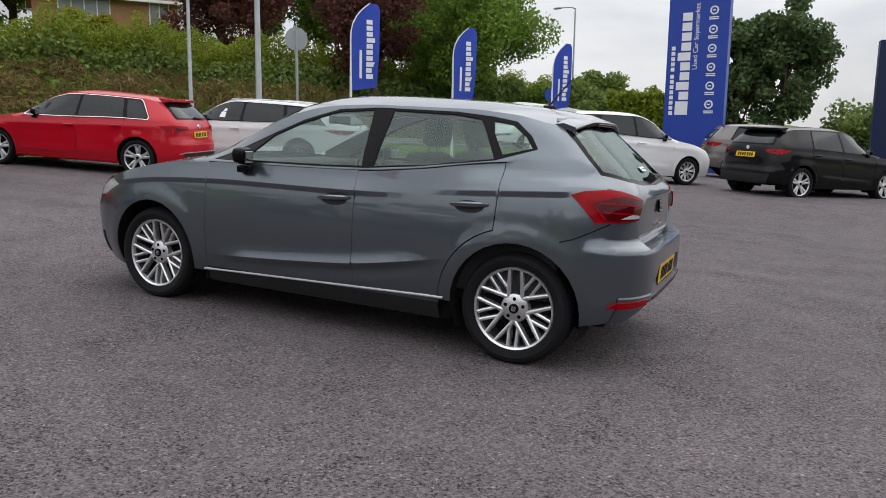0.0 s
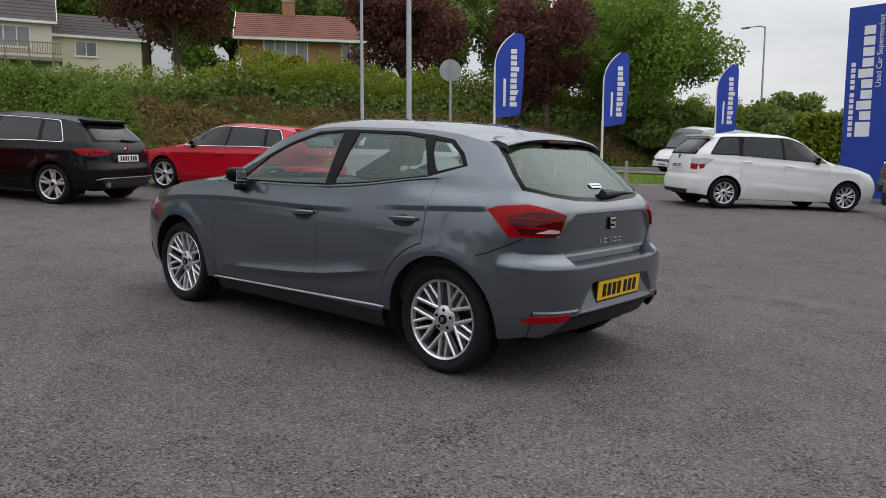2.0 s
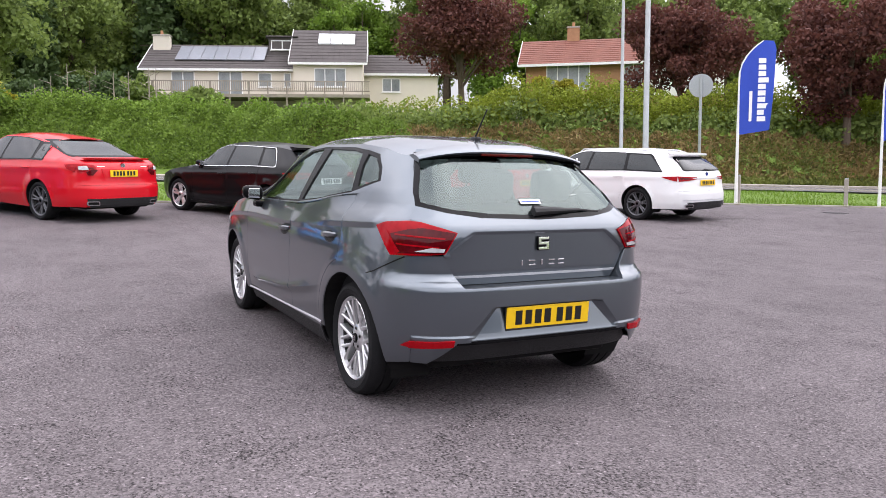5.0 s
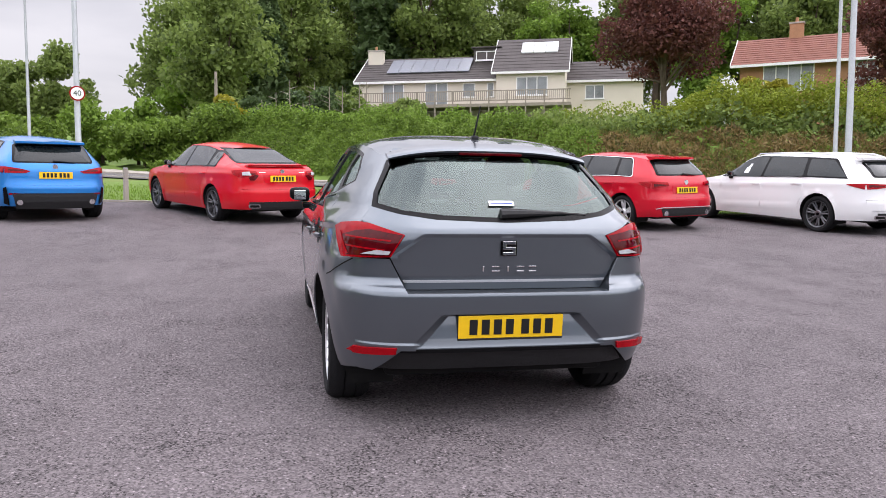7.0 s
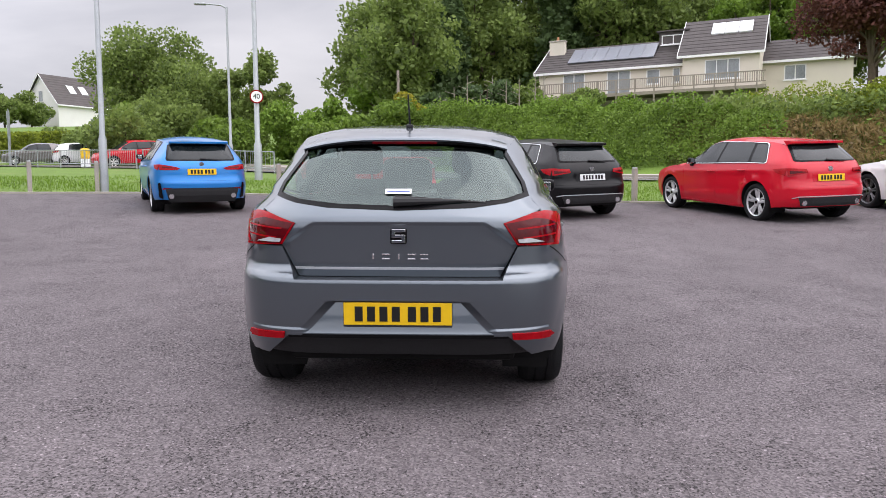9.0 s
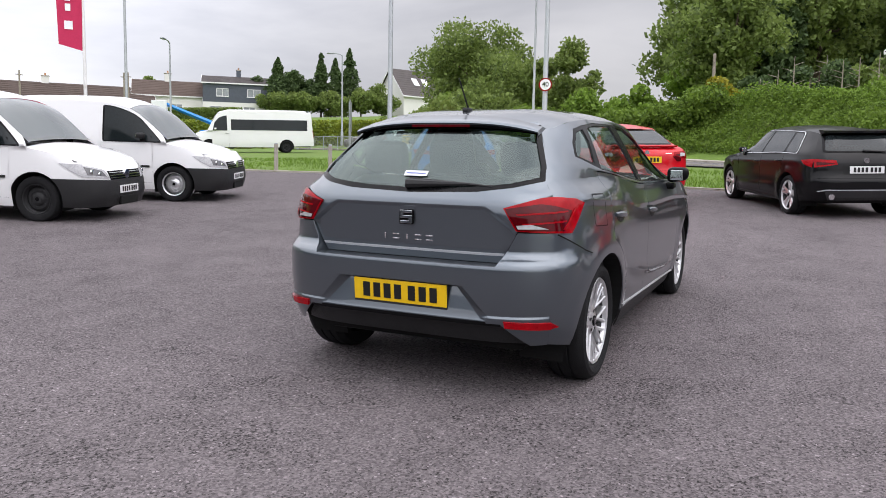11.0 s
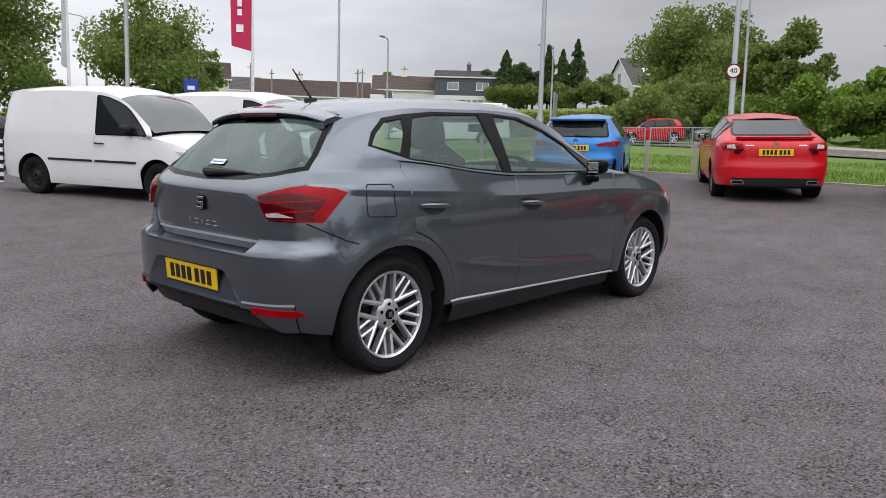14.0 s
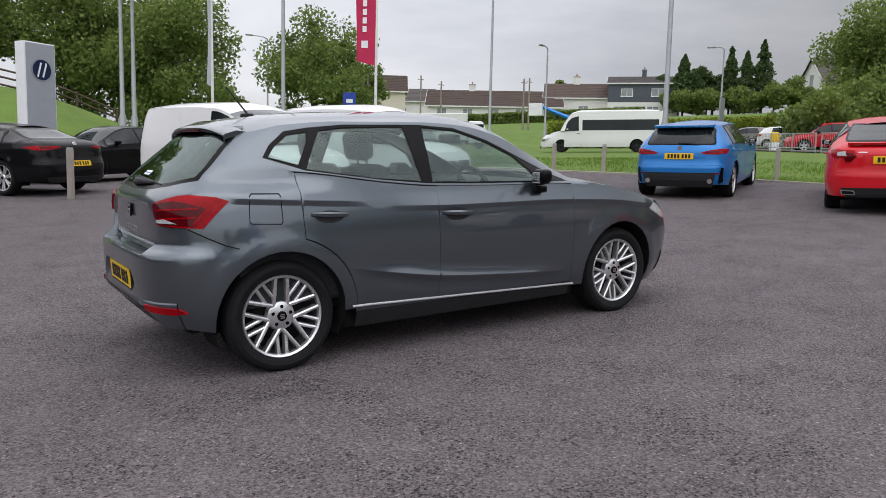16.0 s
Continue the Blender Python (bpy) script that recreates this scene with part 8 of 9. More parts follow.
# sign face looks to +y: its reader's right is -x
z = 2.0
for i in range(10):
    hgt = 0.52 if i == 0 else 0.33
    tall = 0.44 if i in (0, 2, 5) else 0.33
    flat_bar(body, 0.20, 0.20 + tall, z, z + hgt - 0.06, FY, M["bar_white"])
    z += hgt
z = 2.0
for i in range(13):
    flat_bar(body, 0.73, 0.86, z, z + 0.13, FY, M["bar_white"])
    z += 0.178 + (0.06 if i == 7 else 0)
lettering(body, "Used Car Supermarket", 0.235, Matrix.Translation((0.03, FY + 0.008, 4.62)) @ Matrix.Rotation(math.pi, 4, "Z") @ Matrix.Rotation(math.pi / 2, 4, "X") @ Matrix.Rotation(math.pi / 2, 4, "Z"), M["bar_white"])
for i in range(6):
    zc = 2.35 + i * 0.62
    bm = bmesh.new()
    tube(bm, [(-0.52, FY, zc), (-0.52, FY + 0.012, zc)], [0.145, 0.145], 20)
    mk = part("sign_mark", bm, M["bar_white"], body)
    bm = bmesh.new()
    tube(bm, [(-0.52, FY + 0.01, zc), (-0.52, FY + 0.018, zc)], [0.095, 0.095], 20)
    mi = part("mark_centre", bm, M["sign_blue"], mk)
    flat_bar(mi, -0.57, -0.47, zc - 0.02, zc + 0.02, FY + 0.02, M["bar_white"], "mark_bar")
    for q in (0, 1):
        flat_bar(body, -0.68, -0.36, zc - 0.24 - q * 0.06, zc - 0.205 - q * 0.06, FY, M["bar_white"], "small_print_bar")
T2 = thing("navy_pillar_sign", upright(-5.25, -19.6, -0.05, 0) @ pose(0, 0, 0, 0, 0, 6), "dark navy pillar sign with a pale shield mark", "sign")
bm = bmesh.new()
box(bm, -0.95, 0.95, -0.15, 0.15, 0, 4.1, 0.02)
b2 = part("sign_body", bm, M["sign_navy"], T2)
bm = bmesh.new()
bm.faces.new([bm.verts.new((x, 0.158, z)) for x, z in ((0.45, 3.85), (0.05, 3.85), (0.05, 3.5), (0.25, 3.3), (0.45, 3.5))])
part("shield_mark", bm, M["galv"], b2)
# grey pillar sign with a round mark
V = thing("grey_pillar_sign", upright(-0.20, 19.2, -0.05, 0) @ pose(0, 0, 0, 0, 0, 30), "grey pillar sign with a round dark blue mark", "sign")
bm = bmesh.new()
box(bm, -0.45, 0.47, -0.03, 0.36, 0, 3.75, 0.015)
vb = part("sign_body", bm, M["bar_white"], V)
bm = bmesh.new()
box(bm, -0.42, 0.44, -0.05, -0.032, 0.02, 3.72, 0.004)
vf = part("sign_face", bm, mat("grey_sign_face", (0.36, 0.38, 0.42), 0.4, vary=0.05), vb)
mv = Matrix.Translation((0.03, -0.052, 3.02))
d0 = disc(vf, "round_mark", mv, 0.31, M["galv"], 0.0, 0.012)
d1 = disc(d0, "mark_field", mv, 0.275, M["sign_navy"], -0.012, 0.006)
for k in (-1, 1):
    bm = bmesh.new()
    box(bm, -0.025, 0.025, -0.024, -0.018, -0.2, 0.2, 0, mv @ Matrix.Translation((k * 0.08, 0, 0)) @ Matrix.Rotation(radians(16), 4, "Y"))
    part("mark_bar", bm, M["bar_white"], d1)
# timber rail fence on the grassy rise behind it
rf = thing("rail_fence", upright(-6.0, 38.4), "dark weathered timber post-and-rail fence on the rise", "fence")
fx = [-6.0 + 1.95 * i for i in range(7)]
rel = lambda x, y, h: (x + 6.0, y - 38.4, float(land(x, y) - land(-6.0, 38.4)) + h)
for x in fx:
    bm = bmesh.new()
    tube(bm, [rel(x, 38.4 + 0.1 * (x + 6), -0.2), rel(x, 38.4 + 0.1 * (x + 6), 1.2)], [0.07, 0.065], 6)
    part("post", bm, M["bark"], rf)
for a, b in zip(fx, fx[1:]):
    for hh in (0.35, 0.72, 1.08):
        bm = bmesh.new()
        tube(bm, [rel(a, 38.36 + 0.1 * (a + 6), hh), rel(b, 38.36 + 0.1 * (b + 6), hh)], [0.05, 0.05], 4)
        part("rail", bm, M["bark"], rf)
# iron drain cover let into the tarmac
dc = thing("drain_cover", on_land(6.3, -14.25, 20, 0.004), "square cast-iron drain cover in the tarmac", "drain cover")
bm = bmesh.new()
box(bm, -0.3, 0.3, -0.3, 0.3, -0.03, 0.004, 0.003)
fr = part("frame_plate", bm, M["galv"], dc)
for i in range(9):
    bm = bmesh.new()
    box(bm, -0.24, 0.24, -0.25 + 0.055 * i, -0.22 + 0.055 * i, 0.004, 0.012, 0)
    part("bar", bm, M["steel"], dc)
# plain unseen walls, added behind to darken what the grey hatchback's tail reflects
bm = bmesh.new()
box(bm, -26.6, -26.0, -14, 14, -1.5, 4.6)
wn_ = bmesh.new()
box(wn_, -26.0, -5.0, 14.0, 14.5, -1.5, 4.6)
tagged(part("wall_north", wn_, M["slate"]), "unseen dark grey wall, added to darken the car's reflections", "wall", kind="structure")
tagged(part("wall_west", bm, M["slate"]), "unseen dark grey wall, added to darken the car's reflections", "wall", kind="structure")

# bollards along the verge, with a low rail of the road behind
def bollard(x, y, h=0.75):
    t = thing("bollard", upright(x, y, -0.05, 30), "short square weathered grey post", "bollard", "verge posts")
    bm = bmesh.new()
    box(bm, -0.05, 0.05, -0.05, 0.05, 0, h + 0.05, 0.012)
    part("post", bm, M["concrete"], t)
    bm = bmesh.new()
    box(bm, -0.042, 0.042, -0.042, 0.042, h + 0.04, h + 0.08, 0.01)
    part("cap", bm, M["galv"], t)
    return t


for y in (-33.5, -29.6, -24.9, -19.0, -17.0, -13.9, -3.95, 4.4, 5.6, 8.75, 10.15, 11.6, 14.5, 17.5):
    bollard(KERB(y) + 0.28, y)
bollard(-0.62, 11.3, 0.95)
st = thing("striped_post", upright(1.02, 12.6, -0.03, 0), "slim post with black and white bands", "post")
for i in range(12):
    bm = bmesh.new()
    tube(bm, [(0, 0, i * 0.078), (0, 0, i * 0.078 + 0.078)], [0.045, 0.045], 10)
    part("band", bm, M["bar_black"] if i % 2 else M["bar_white"], st)
# guard railing of the footway
def railing(p0, p1, n):
    t = thing("guard_railing", upright(p0[0], p0[1], 0, math.degrees(math.atan2(p1[1] - p0[1], p1[0] - p0[0]))), "galvanised steel guard railing by the road", "railing", "guard railings")
    L = math.hypot(p1[0] - p0[0], p1[1] - p0[1])
    z0 = float(land(*p0))
    inv = t.matrix_basis.inverted()
    at = lambda k, h: inv @ Vector((p0[0] + (p1[0] - p0[0]) * k, p0[1] + (p1[1] - p0[1]) * k, float(land(p0[0] + (p1[0] - p0[0]) * k, p0[1] + (p1[1] - p0[1]) * k)) + h))
    for i in range(n + 1):
        bm = bmesh.new()
        tube(bm, [at(i / n, -0.05), at(i / n, 1.05)], [0.035, 0.035], 8)
        part("post", bm, M["galv"], t)
    for h in (0.25, 1.02):
        bm = bmesh.new()
        tube(bm, [at(i / n, h) for i in range(n + 1)], [0.026] * (n + 1), 6)
        part("rail", bm, M["galv"], t)
    m = int(L / 0.16)
    for i in range(m):
        bm = bmesh.new()
        tube(bm, [at((i + 0.5) / m, 0.25), at((i + 0.5) / m, 1.02)], [0.010, 0.010], 4, False)
        part("bar", bm, M["galv"], t)


railing(near_edge(19.5, 15), near_edge(19.5, 24), 5)
railing(near_edge(19.5, 24.5), near_edge(19.5, 44), 9)
# telegraph posts and small signs far off
for x, y, h in ((51.0, 5.0, 6.2), (30, 75, 9), (33, 72, 8), (60, 90, 8), (70, 82, 8), (54, 86, 8), (64, 76, 7)):
    t = thing("telegraph_pole", upright(x, y, -0.1), "weathered wooden telegraph pole", "pole", "telegraph poles")
    bm = bmesh.new()
    tube(bm, [(0, 0, 0), (0, 0, h)], [0.14, 0.10], 8)
    part("pole", bm, M["timber"], t, smooth=True)
    bm = bmesh.new()
    box(bm, -0.5, 0.5, -0.04, 0.04, h - 0.6, h - 0.5)
    part("cross_arm", bm, M["timber"], t)
bsn = thing("blue_information_sign", upright(16.5, 33.5, -0.05, -35), "small square blue sign on a post", "sign")
bm = bmesh.new()
tube(bm, [(0, 0, 0), (0, 0, 3.4)], [0.05, 0.05], 8)
part("post", bm, M["galv"], bsn)
bm = bmesh.new()
box(bm, -0.35, 0.35, -0.08, -0.05, 2.6, 3.4, 0.01)
bf = part("sign_face", bm, M["sign_blue"], bsn)
flat_bar(bf, -0.18, 0.18, 2.85, 3.05, -0.094, M["bar_white"])
gs = thing("grey_road_sign", upright(44.0, 30.0, -0.05, 30), "large grey back of a road sign", "sign")
bm = bmesh.new()
for k in (-0.8, 0.8):
    tube(bm, [(k, 0, 0), (k, 0, 3.6)], [0.06, 0.06], 8)
part("post", bm, M["galv"], gs)
bm = bmesh.new()
box(bm, -1.3, 1.3, -0.07, -0.03, 1.5, 3.7, 0.02)
part("sign_back", bm, M["galv"], gs)
ks = thing("white_yellow_bollard", upright(38.6, 22.2, -0.03), "yellow and white traffic island bollard", "bollard")
bm = bmesh.new()
box(bm, -0.22, 0.22, -0.2, 0.2, 0, 0.55, 0.05)
part("lower_body", bm, M["bar_white"], ks)
bm = bmesh.new()
box(bm, -0.22, 0.22, -0.2, 0.2, 0.55, 1.15, 0.08)
part("upper_body", bm, M["yellow_plate"], ks)
# white delivery lorry on the far road
lo = thing("white_delivery_lorry", on_land(31.6, 45.6, -36, 0.02), "white box lorry with a dark oval mark", "lorry")
bm = bmesh.new()
box(bm, -3.2, 1.3, -1.05, 1.05, 0.7, 2.75, 0.05)
bx = part("box_body", bm, M["white_paint"], lo)
bm = bmesh.new()
vs = box(bm, 1.35, 3.1, -1.0, 1.0, 0.45, 2.15, 0.12)
for v in bm.verts:
    if v.co.z > 1.2 and v.co.x > 2.2:
        v.co.x -= (v.co.z - 1.2) * 0.7
cb = part("cab", bm, M["white_paint"], lo, smooth=True)
bm = bmesh.new()
box(bm, 1.9, 2.55, -1.02, -0.99, 1.2, 1.9, 0)
part("cab_window", bm, M["tinted"], cb)
bm = bmesh.new()
vs = []
for i in range(24):
    a = math.tau * i / 24
    vs.append(bm.verts.new((-0.3 + 0.75 * math.cos(a), -1.056, 1.85 + 0.42 * math.sin(a))))
bm.faces.new(vs)
ov = part("oval_mark", bm, M["bar_black"], bx)
flat_bar(ov, -0.8, 0.2, 1.72, 1.98, -1.075, M["yellow_plate"])
for wx in (-2.0, 2.2):
    for s in (1, -1):
        wheel(lo, wx, s * 0.88, s, 0.36, 0.22, 0.22, "steel", M["steel"])
bm = bmesh.new()
box(bm, -3.0, 2.9, -0.7, 0.7, 0.35, 0.72, 0.03)
part("chassis", bm, M["dark"], lo)
# blue lift machine and pale coach at the far road
cr = thing("blue_boom_lift", on_land(42.0, 41.0, 130, 0.0), "blue boom lift beside the far road", "boom lift")
bm = bmesh.new()
box(bm, -1.4, 1.4, -0.8, 0.8, 0.5, 1.4, 0.1)
part("base", bm, M["blue_paint"], cr)
bm = bmesh.new()
tube(bm, [(-1.0, 0, 1.4), (2.8, 0, 2.9), (4.0, 0, 3.4)], [0.22, 0.18, 0.15], 6)
part("boom", bm, M["blue_paint"], cr)
bm = bmesh.new()
box(bm, 3.8, 4.9, -0.5, 0.5, 2.6, 3.6, 0.03)
part("basket", bm, M["bar_white"], cr)
for wx in (-1.0, 1.0):
    for s in (1, -1):
        wheel(cr, wx, s * 0.75, s, 0.4, 0.22, 0.3, "steel", M["steel"])


# ---------------------------------------------------------------- trees, hedges, grass
def leaf_cloud(name, pts, size, material, parent=None, seed=0, flat=0.0, long=1.3):
    """Many small bent leaves at the given points, each a quad of its own, turned at random."""
    g = np.random.default_rng(seed)
    n = len(pts)
    a = g.normal(size=(n, 3))
    a[:, 2] *= 1 - flat * 0.6
    a /= np.linalg.norm(a, axis=1)[:, None]
    b = np.cross(a, g.normal(size=(n, 3)))
    b /= np.linalg.norm(b, axis=1)[:, None]
    c = np.cross(a, b)
    s = size * g.uniform(0.55, 1.25, n)[:, None]
    p = np.asarray(pts)
    v = np.stack([p - a * s * long * 0.5, p + b * s * 0.42 + c * s * 0.12, p + a * s * long * 0.5, p - b * s * 0.42 + c * s * 0.12], 1).reshape(-1, 3)
    me = bpy.data.meshes.new(name)
    me.vertices.add(4 * n)
    me.vertices.foreach_set("co", v.ravel())
    me.loops.add(4 * n)
    me.loops.foreach_set("vertex_index", np.arange(4 * n))
    me.polygons.add(n)
    me.polygons.foreach_set("loop_start", np.arange(n) * 4)
    me.polygons.foreach_set("loop_total", np.full(n, 4))
    me.update(calc_edges=True)
    me.materials.append(material)
    ob = new(name, me)
    if parent:
        ob.parent = parent
    return ob


def tree(name, m, h, r, leaves, n, size, label, seed, clear=0.25, tall=1.0, blobs=22, open_=0.5, kind_="tree"):
    """A tapered trunk that divides into limbs, and a crown of many leaves in uneven clumps with gaps."""
    g = np.random.default_rng(seed)
    t = thing(name, m, label, "tree", kind_ + "s")
    if kind_ == "tree":
        blobs, n, size = int(blobs * 1.9), int(n * 1.45), size * 0.80
    bm = bmesh.new()
    tw = h * 0.022
    lean = g.normal(scale=0.03 * h, size=2)
    top = np.array([lean[0], lean[1], h * 0.72])
    tube(bm, [(0, 0, -0.3), (lean[0] * 0.2, lean[1] * 0.2, h * 0.2), (lean[0] * 0.6, lean[1] * 0.6, h * 0.48), tuple(top)], [tw * 1.35, tw, tw * 0.7, tw * 0.25], 8)
    z0 = h * clear
    cz, rz = (z0 + h) / 2, (h - z0) / 2
    cs, rs = [], []
    for i in range(blobs):
        d = g.normal(size=3)
        d /= np.linalg.norm(d)
        k = g.uniform(0.30, 0.86)
        p = np.array([d[0] * r * k, d[1] * r * k, cz + d[2] * rz * k * tall])
        cs.append(p)
        rs.append(r * g.uniform(0.15, 0.37))
        if i % 3 == 0:
            q = np.array([lean[0] * 0.4, lean[1] * 0.4, h * g.uniform(0.22, 0.5)])
            mid = (p + q) / 2 + g.normal(scale=0.04 * h, size=3)
            lb = bm if kind_ != "tree" else bmesh.new()
            tube(lb, [tuple(q), tuple(mid), tuple(p)], [tw * 0.5, tw * 0.3, tw * 0.1], 5)
            if kind_ == "tree":
                part("limb", lb, M["bark"], t, smooth=True)
    part("trunk", bm, M["bark"], t, smooth=True)
    cs, rs = np.array(cs), np.array(rs)
    w = rs ** 2
    idx = g.choice(blobs, n, p=w / w.sum())
    d = g.normal(size=(n, 3))
    d /= np.linalg.norm(d, axis=1)[:, None]
    rad = rs[idx] * (1 - g.uniform(0, 1, n) ** 2 * open_ * 1.2) * g.uniform(0.85, 1.18, n)
    pts = cs[idx] + d * rad[:, None] * np.array([1, 1, 0.8])
    pts = pts[pts[:, 2] > h * 0.06]
    cr = leaf_cloud("crown", pts, size, leaves, t, seed)
    cr["kind"] = "stuff"
    return t


def conifer(name, m, h, r, n, size, label, seed):
    g = np.random.default_rng(seed)
    t = thing(name, m, label, "tree", "conifers")
    bm = bmesh.new()
    tube(bm, [(0, 0, -0.3), (0, 0, h * 0.5), (0, 0, h)], [h * 0.018, h * 0.012, 0.03], 8)
    u = g.uniform(0, 1, n) ** 0.75
    z = h * (0.10 + 0.90 * u)
    a = g.uniform(0, math.tau, n)
    tiers = g.uniform(0.55, 1.25, 17)
    lobes = g.uniform(0, math.tau, 17)
    k = np.minimum((u * 16).astype(int), 16)
    prof = r * (1 - u) ** 0.7 * tiers[k] * (0.78 + 0.30 * np.sin(2 * a + lobes[k]) * np.sin(3 * a + 2 * lobes[k]))
    rr = prof * np.sqrt(g.uniform(0.25, 1.1, n))
    for k in range(14):
        q = 0.12 + 0.06 * k
        aa = k * 2.4
        tube(bm, [(0, 0, h * q), (r * (1 - q) * 0.8 * math.cos(aa), r * (1 - q) * 0.8 * math.sin(aa), h * q - 0.1 * r)], [h * 0.006, 0.02], 4)
    part("trunk", bm, M["bark"], t, smooth=True)
    pts = np.stack([rr * np.cos(a), rr * np.sin(a), z - 0.12 * rr], -1)
    cr = leaf_cloud("crown", pts, size, M["leaf_conifer"], t, seed, 0.5)
    cr["kind"] = "stuff"
    return t


def stand(x, y, turn=0.0, scale=1.0, lift=-0.1):
    return pose(x, y, float(land(x, y)) + lift, 0, 0, turn) @ Matrix.Scale(scale, 4)


def stand0(x, y):
    return pose(x, y, float(near_land(x, y)) - 0.1)


# single trees
tree("copper_beech", stand(40.3, -23.6), 9.6, 4.5, M["leaf_copper"], 15000, 0.26, "dark copper-leaved beech above the hedge", 11, 0.26)
tree("copper_beech", stand(29.3, -32.6), 9.4, 3.9, M["leaf_copper"], 13000, 0.25, "dark copper-leaved beech above the hedge", 12, 0.2)
tree("copper_beech", stand(21.0, -36.2), 9.0, 3.9, M["leaf_copper"], 13000, 0.25, "dark copper-leaved tree beside a bright green tree", 13, 0.15, 1.0, 20, 0.7)
tree("maple_tree", stand(18.0, -43.2), 11.4, 5.8, M["leaf_light"], 22000, 0.25, "broad bright green maple at the foot of the bank", 14, 0.05)
tree("maple_tree", stand(22.5, -46.0), 10.2, 3.7, M["leaf_wood"], 9000, 0.27, "green tree behind the maple", 15, 0.1)
tree("ash_tree", stand(68.4, 30.0), 13.0, 6.7, M["leaf_wood"], 24000, 0.36, "rounded green ash tree beyond the railing", 16, 0.03, 1.0, 30, 0.4)
tree("ash_tree", stand(56.5, 21.5), 7.6, 4.6, M["leaf_wood"], 10000, 0.30, "low green tree by the road", 17, 0.02)
tree("young_oak", stand(52.2, 16.0), 8.6, 2.9, M["leaf_wood"], 7000, 0.32, "young oak with an open crown by the lamp post", 18, 0.2, 1.0, 16, 0.7)
tree("bush", stand(42.5, 8.5), 3.0, 2.4, M["leaf_bramble"], 6000, 0.22, "green bush at the end of the bank", 20, 0.0, kind_="bushe")
tree("bush", stand(46.0, 11.5), 4.2, 3.0, M["leaf_light"], 7000, 0.22, "bright green bush at the end of the bank", 19, 0.0, kind_="bushe")
tree("bush", stand(42.5, 4.8), 2.6, 2.6, M["leaf_bramble"], 6000, 0.20, "low green bush on the end of the bank", 119, 0.0, kind_="bushe")
tree("bush", stand(42.0, 14.5), 2.8, 2.6, M["leaf_bramble"], 5000, 0.2, "low green bush by the road", 21, 0.0, kind_="bushe")
tree("bush", stand(44.5, 22.5), 3.6, 3.4, M["leaf_wood"], 6000, 0.25, "low dark green bush by the far road", 22, 0.0, kind_="bushe")
tree("yellow_shrub", stand(30.0, -23.6), 3.7, 1.5, M["leaf_yellow"], 3500, 0.24, "yellow-green shrub beside the copper beech", 23, 0.0, kind_="bushe")
tree("roadside_tree", stand(9.2, 44.8), 11.0, 6.0, M["leaf_wood"], 26000, 0.25, "dense dark green tree on the grassy rise", 24, 0.02)
tree("roadside_tree", stand(4.5, 47.0), 9.5, 4.6, M["leaf_wood"], 14000, 0.27, "dense dark green tree on the grassy rise", 25, 0.02)
tree("roadside_tree", stand(-2.5, 46.0), 10.5, 5.6, M["leaf_wood"], 18000, 0.27, "dense dark green tree on the grassy rise", 26, 0.02)
tree("roadside_tree", stand(-9.0, 44.0), 9.0, 4.6, M["leaf_wood"], 12000, 0.27, "dense dark green tree on the grassy rise", 27, 0.02)
tree("roadside_tree", stand(20.5, 46.5), 10.6, 4.4, M["leaf_wood"], 14000, 0.26, "tall uneven tree with a thin leaning crown", 28, 0.05, 1.0, 20, 0.8)
tree("roadside_tree", stand(24.5, 46.5), 7.8, 2.4, M["leaf_wood"], 5000, 0.24, "dark tree beside the crimson flag", 29, 0.05, 1.0, 16, 0.8)
tree("bare_tree", stand(24.0, 50.0), 11.5, 3.0, M["leaf_wood"], 900, 0.26, "thin tree with few leaves on bare branches", 30, 0.35, 1.0, 30, 0.9)
tree("roadside_tree", stand(15.5, 52.0), 6.0, 2.4, M["leaf_wood"], 3500, 0.26, "small tree far along the road", 31, 0.05, 1.0, 14, 0.8)
for f, h, sd in ((0.0, 8.6, 41), (0.16, 9.6, 42), (0.35, 9.8, 43), (0.50, 8.2, 45), (0.66, 10.2, 44), (0.83, 9.4, 46), (1.0, 10.9, 48)):
    if sd % 2:
        tree("cypress", SKYLINE @ stand0(93.6 + 8.0 * f, 77.6 - 10.6 * f), h * 0.95, 2.9, M["leaf_conifer"], 5000, 0.36, "dark uneven conifer beyond the far houses", sd + 200, 0.02, 1.0, 20, 0.6)
        continue
    conifer("cypress", SKYLINE @ stand0(92.2 + 8.0 * f, 76.3 - 10.6 * f), h, 2.6, 7000, 0.30, "tall dark cypress beyond the far houses", sd)
for f, sd in ((0.1, 141), (0.4, 142), (0.75, 143), (1.1, 144), (1.35, 145)):
    tree("bush", SKYLINE @ stand0(90.4 + 8.0 * f, 74.6 - 10.6 * f), 5.0, 3.2, M["leaf_wood"], 4500, 0.34, "dark green bush below the cypresses", sd, 0.0, kind_="bushe")
tree("roadside_tree", SKYLINE @ stand0(88.0, 96.0), 7.6, 2.6, M["leaf_wood"], 3500, 0.36, "rounded tree behind the bungalows", 47, 0.1)
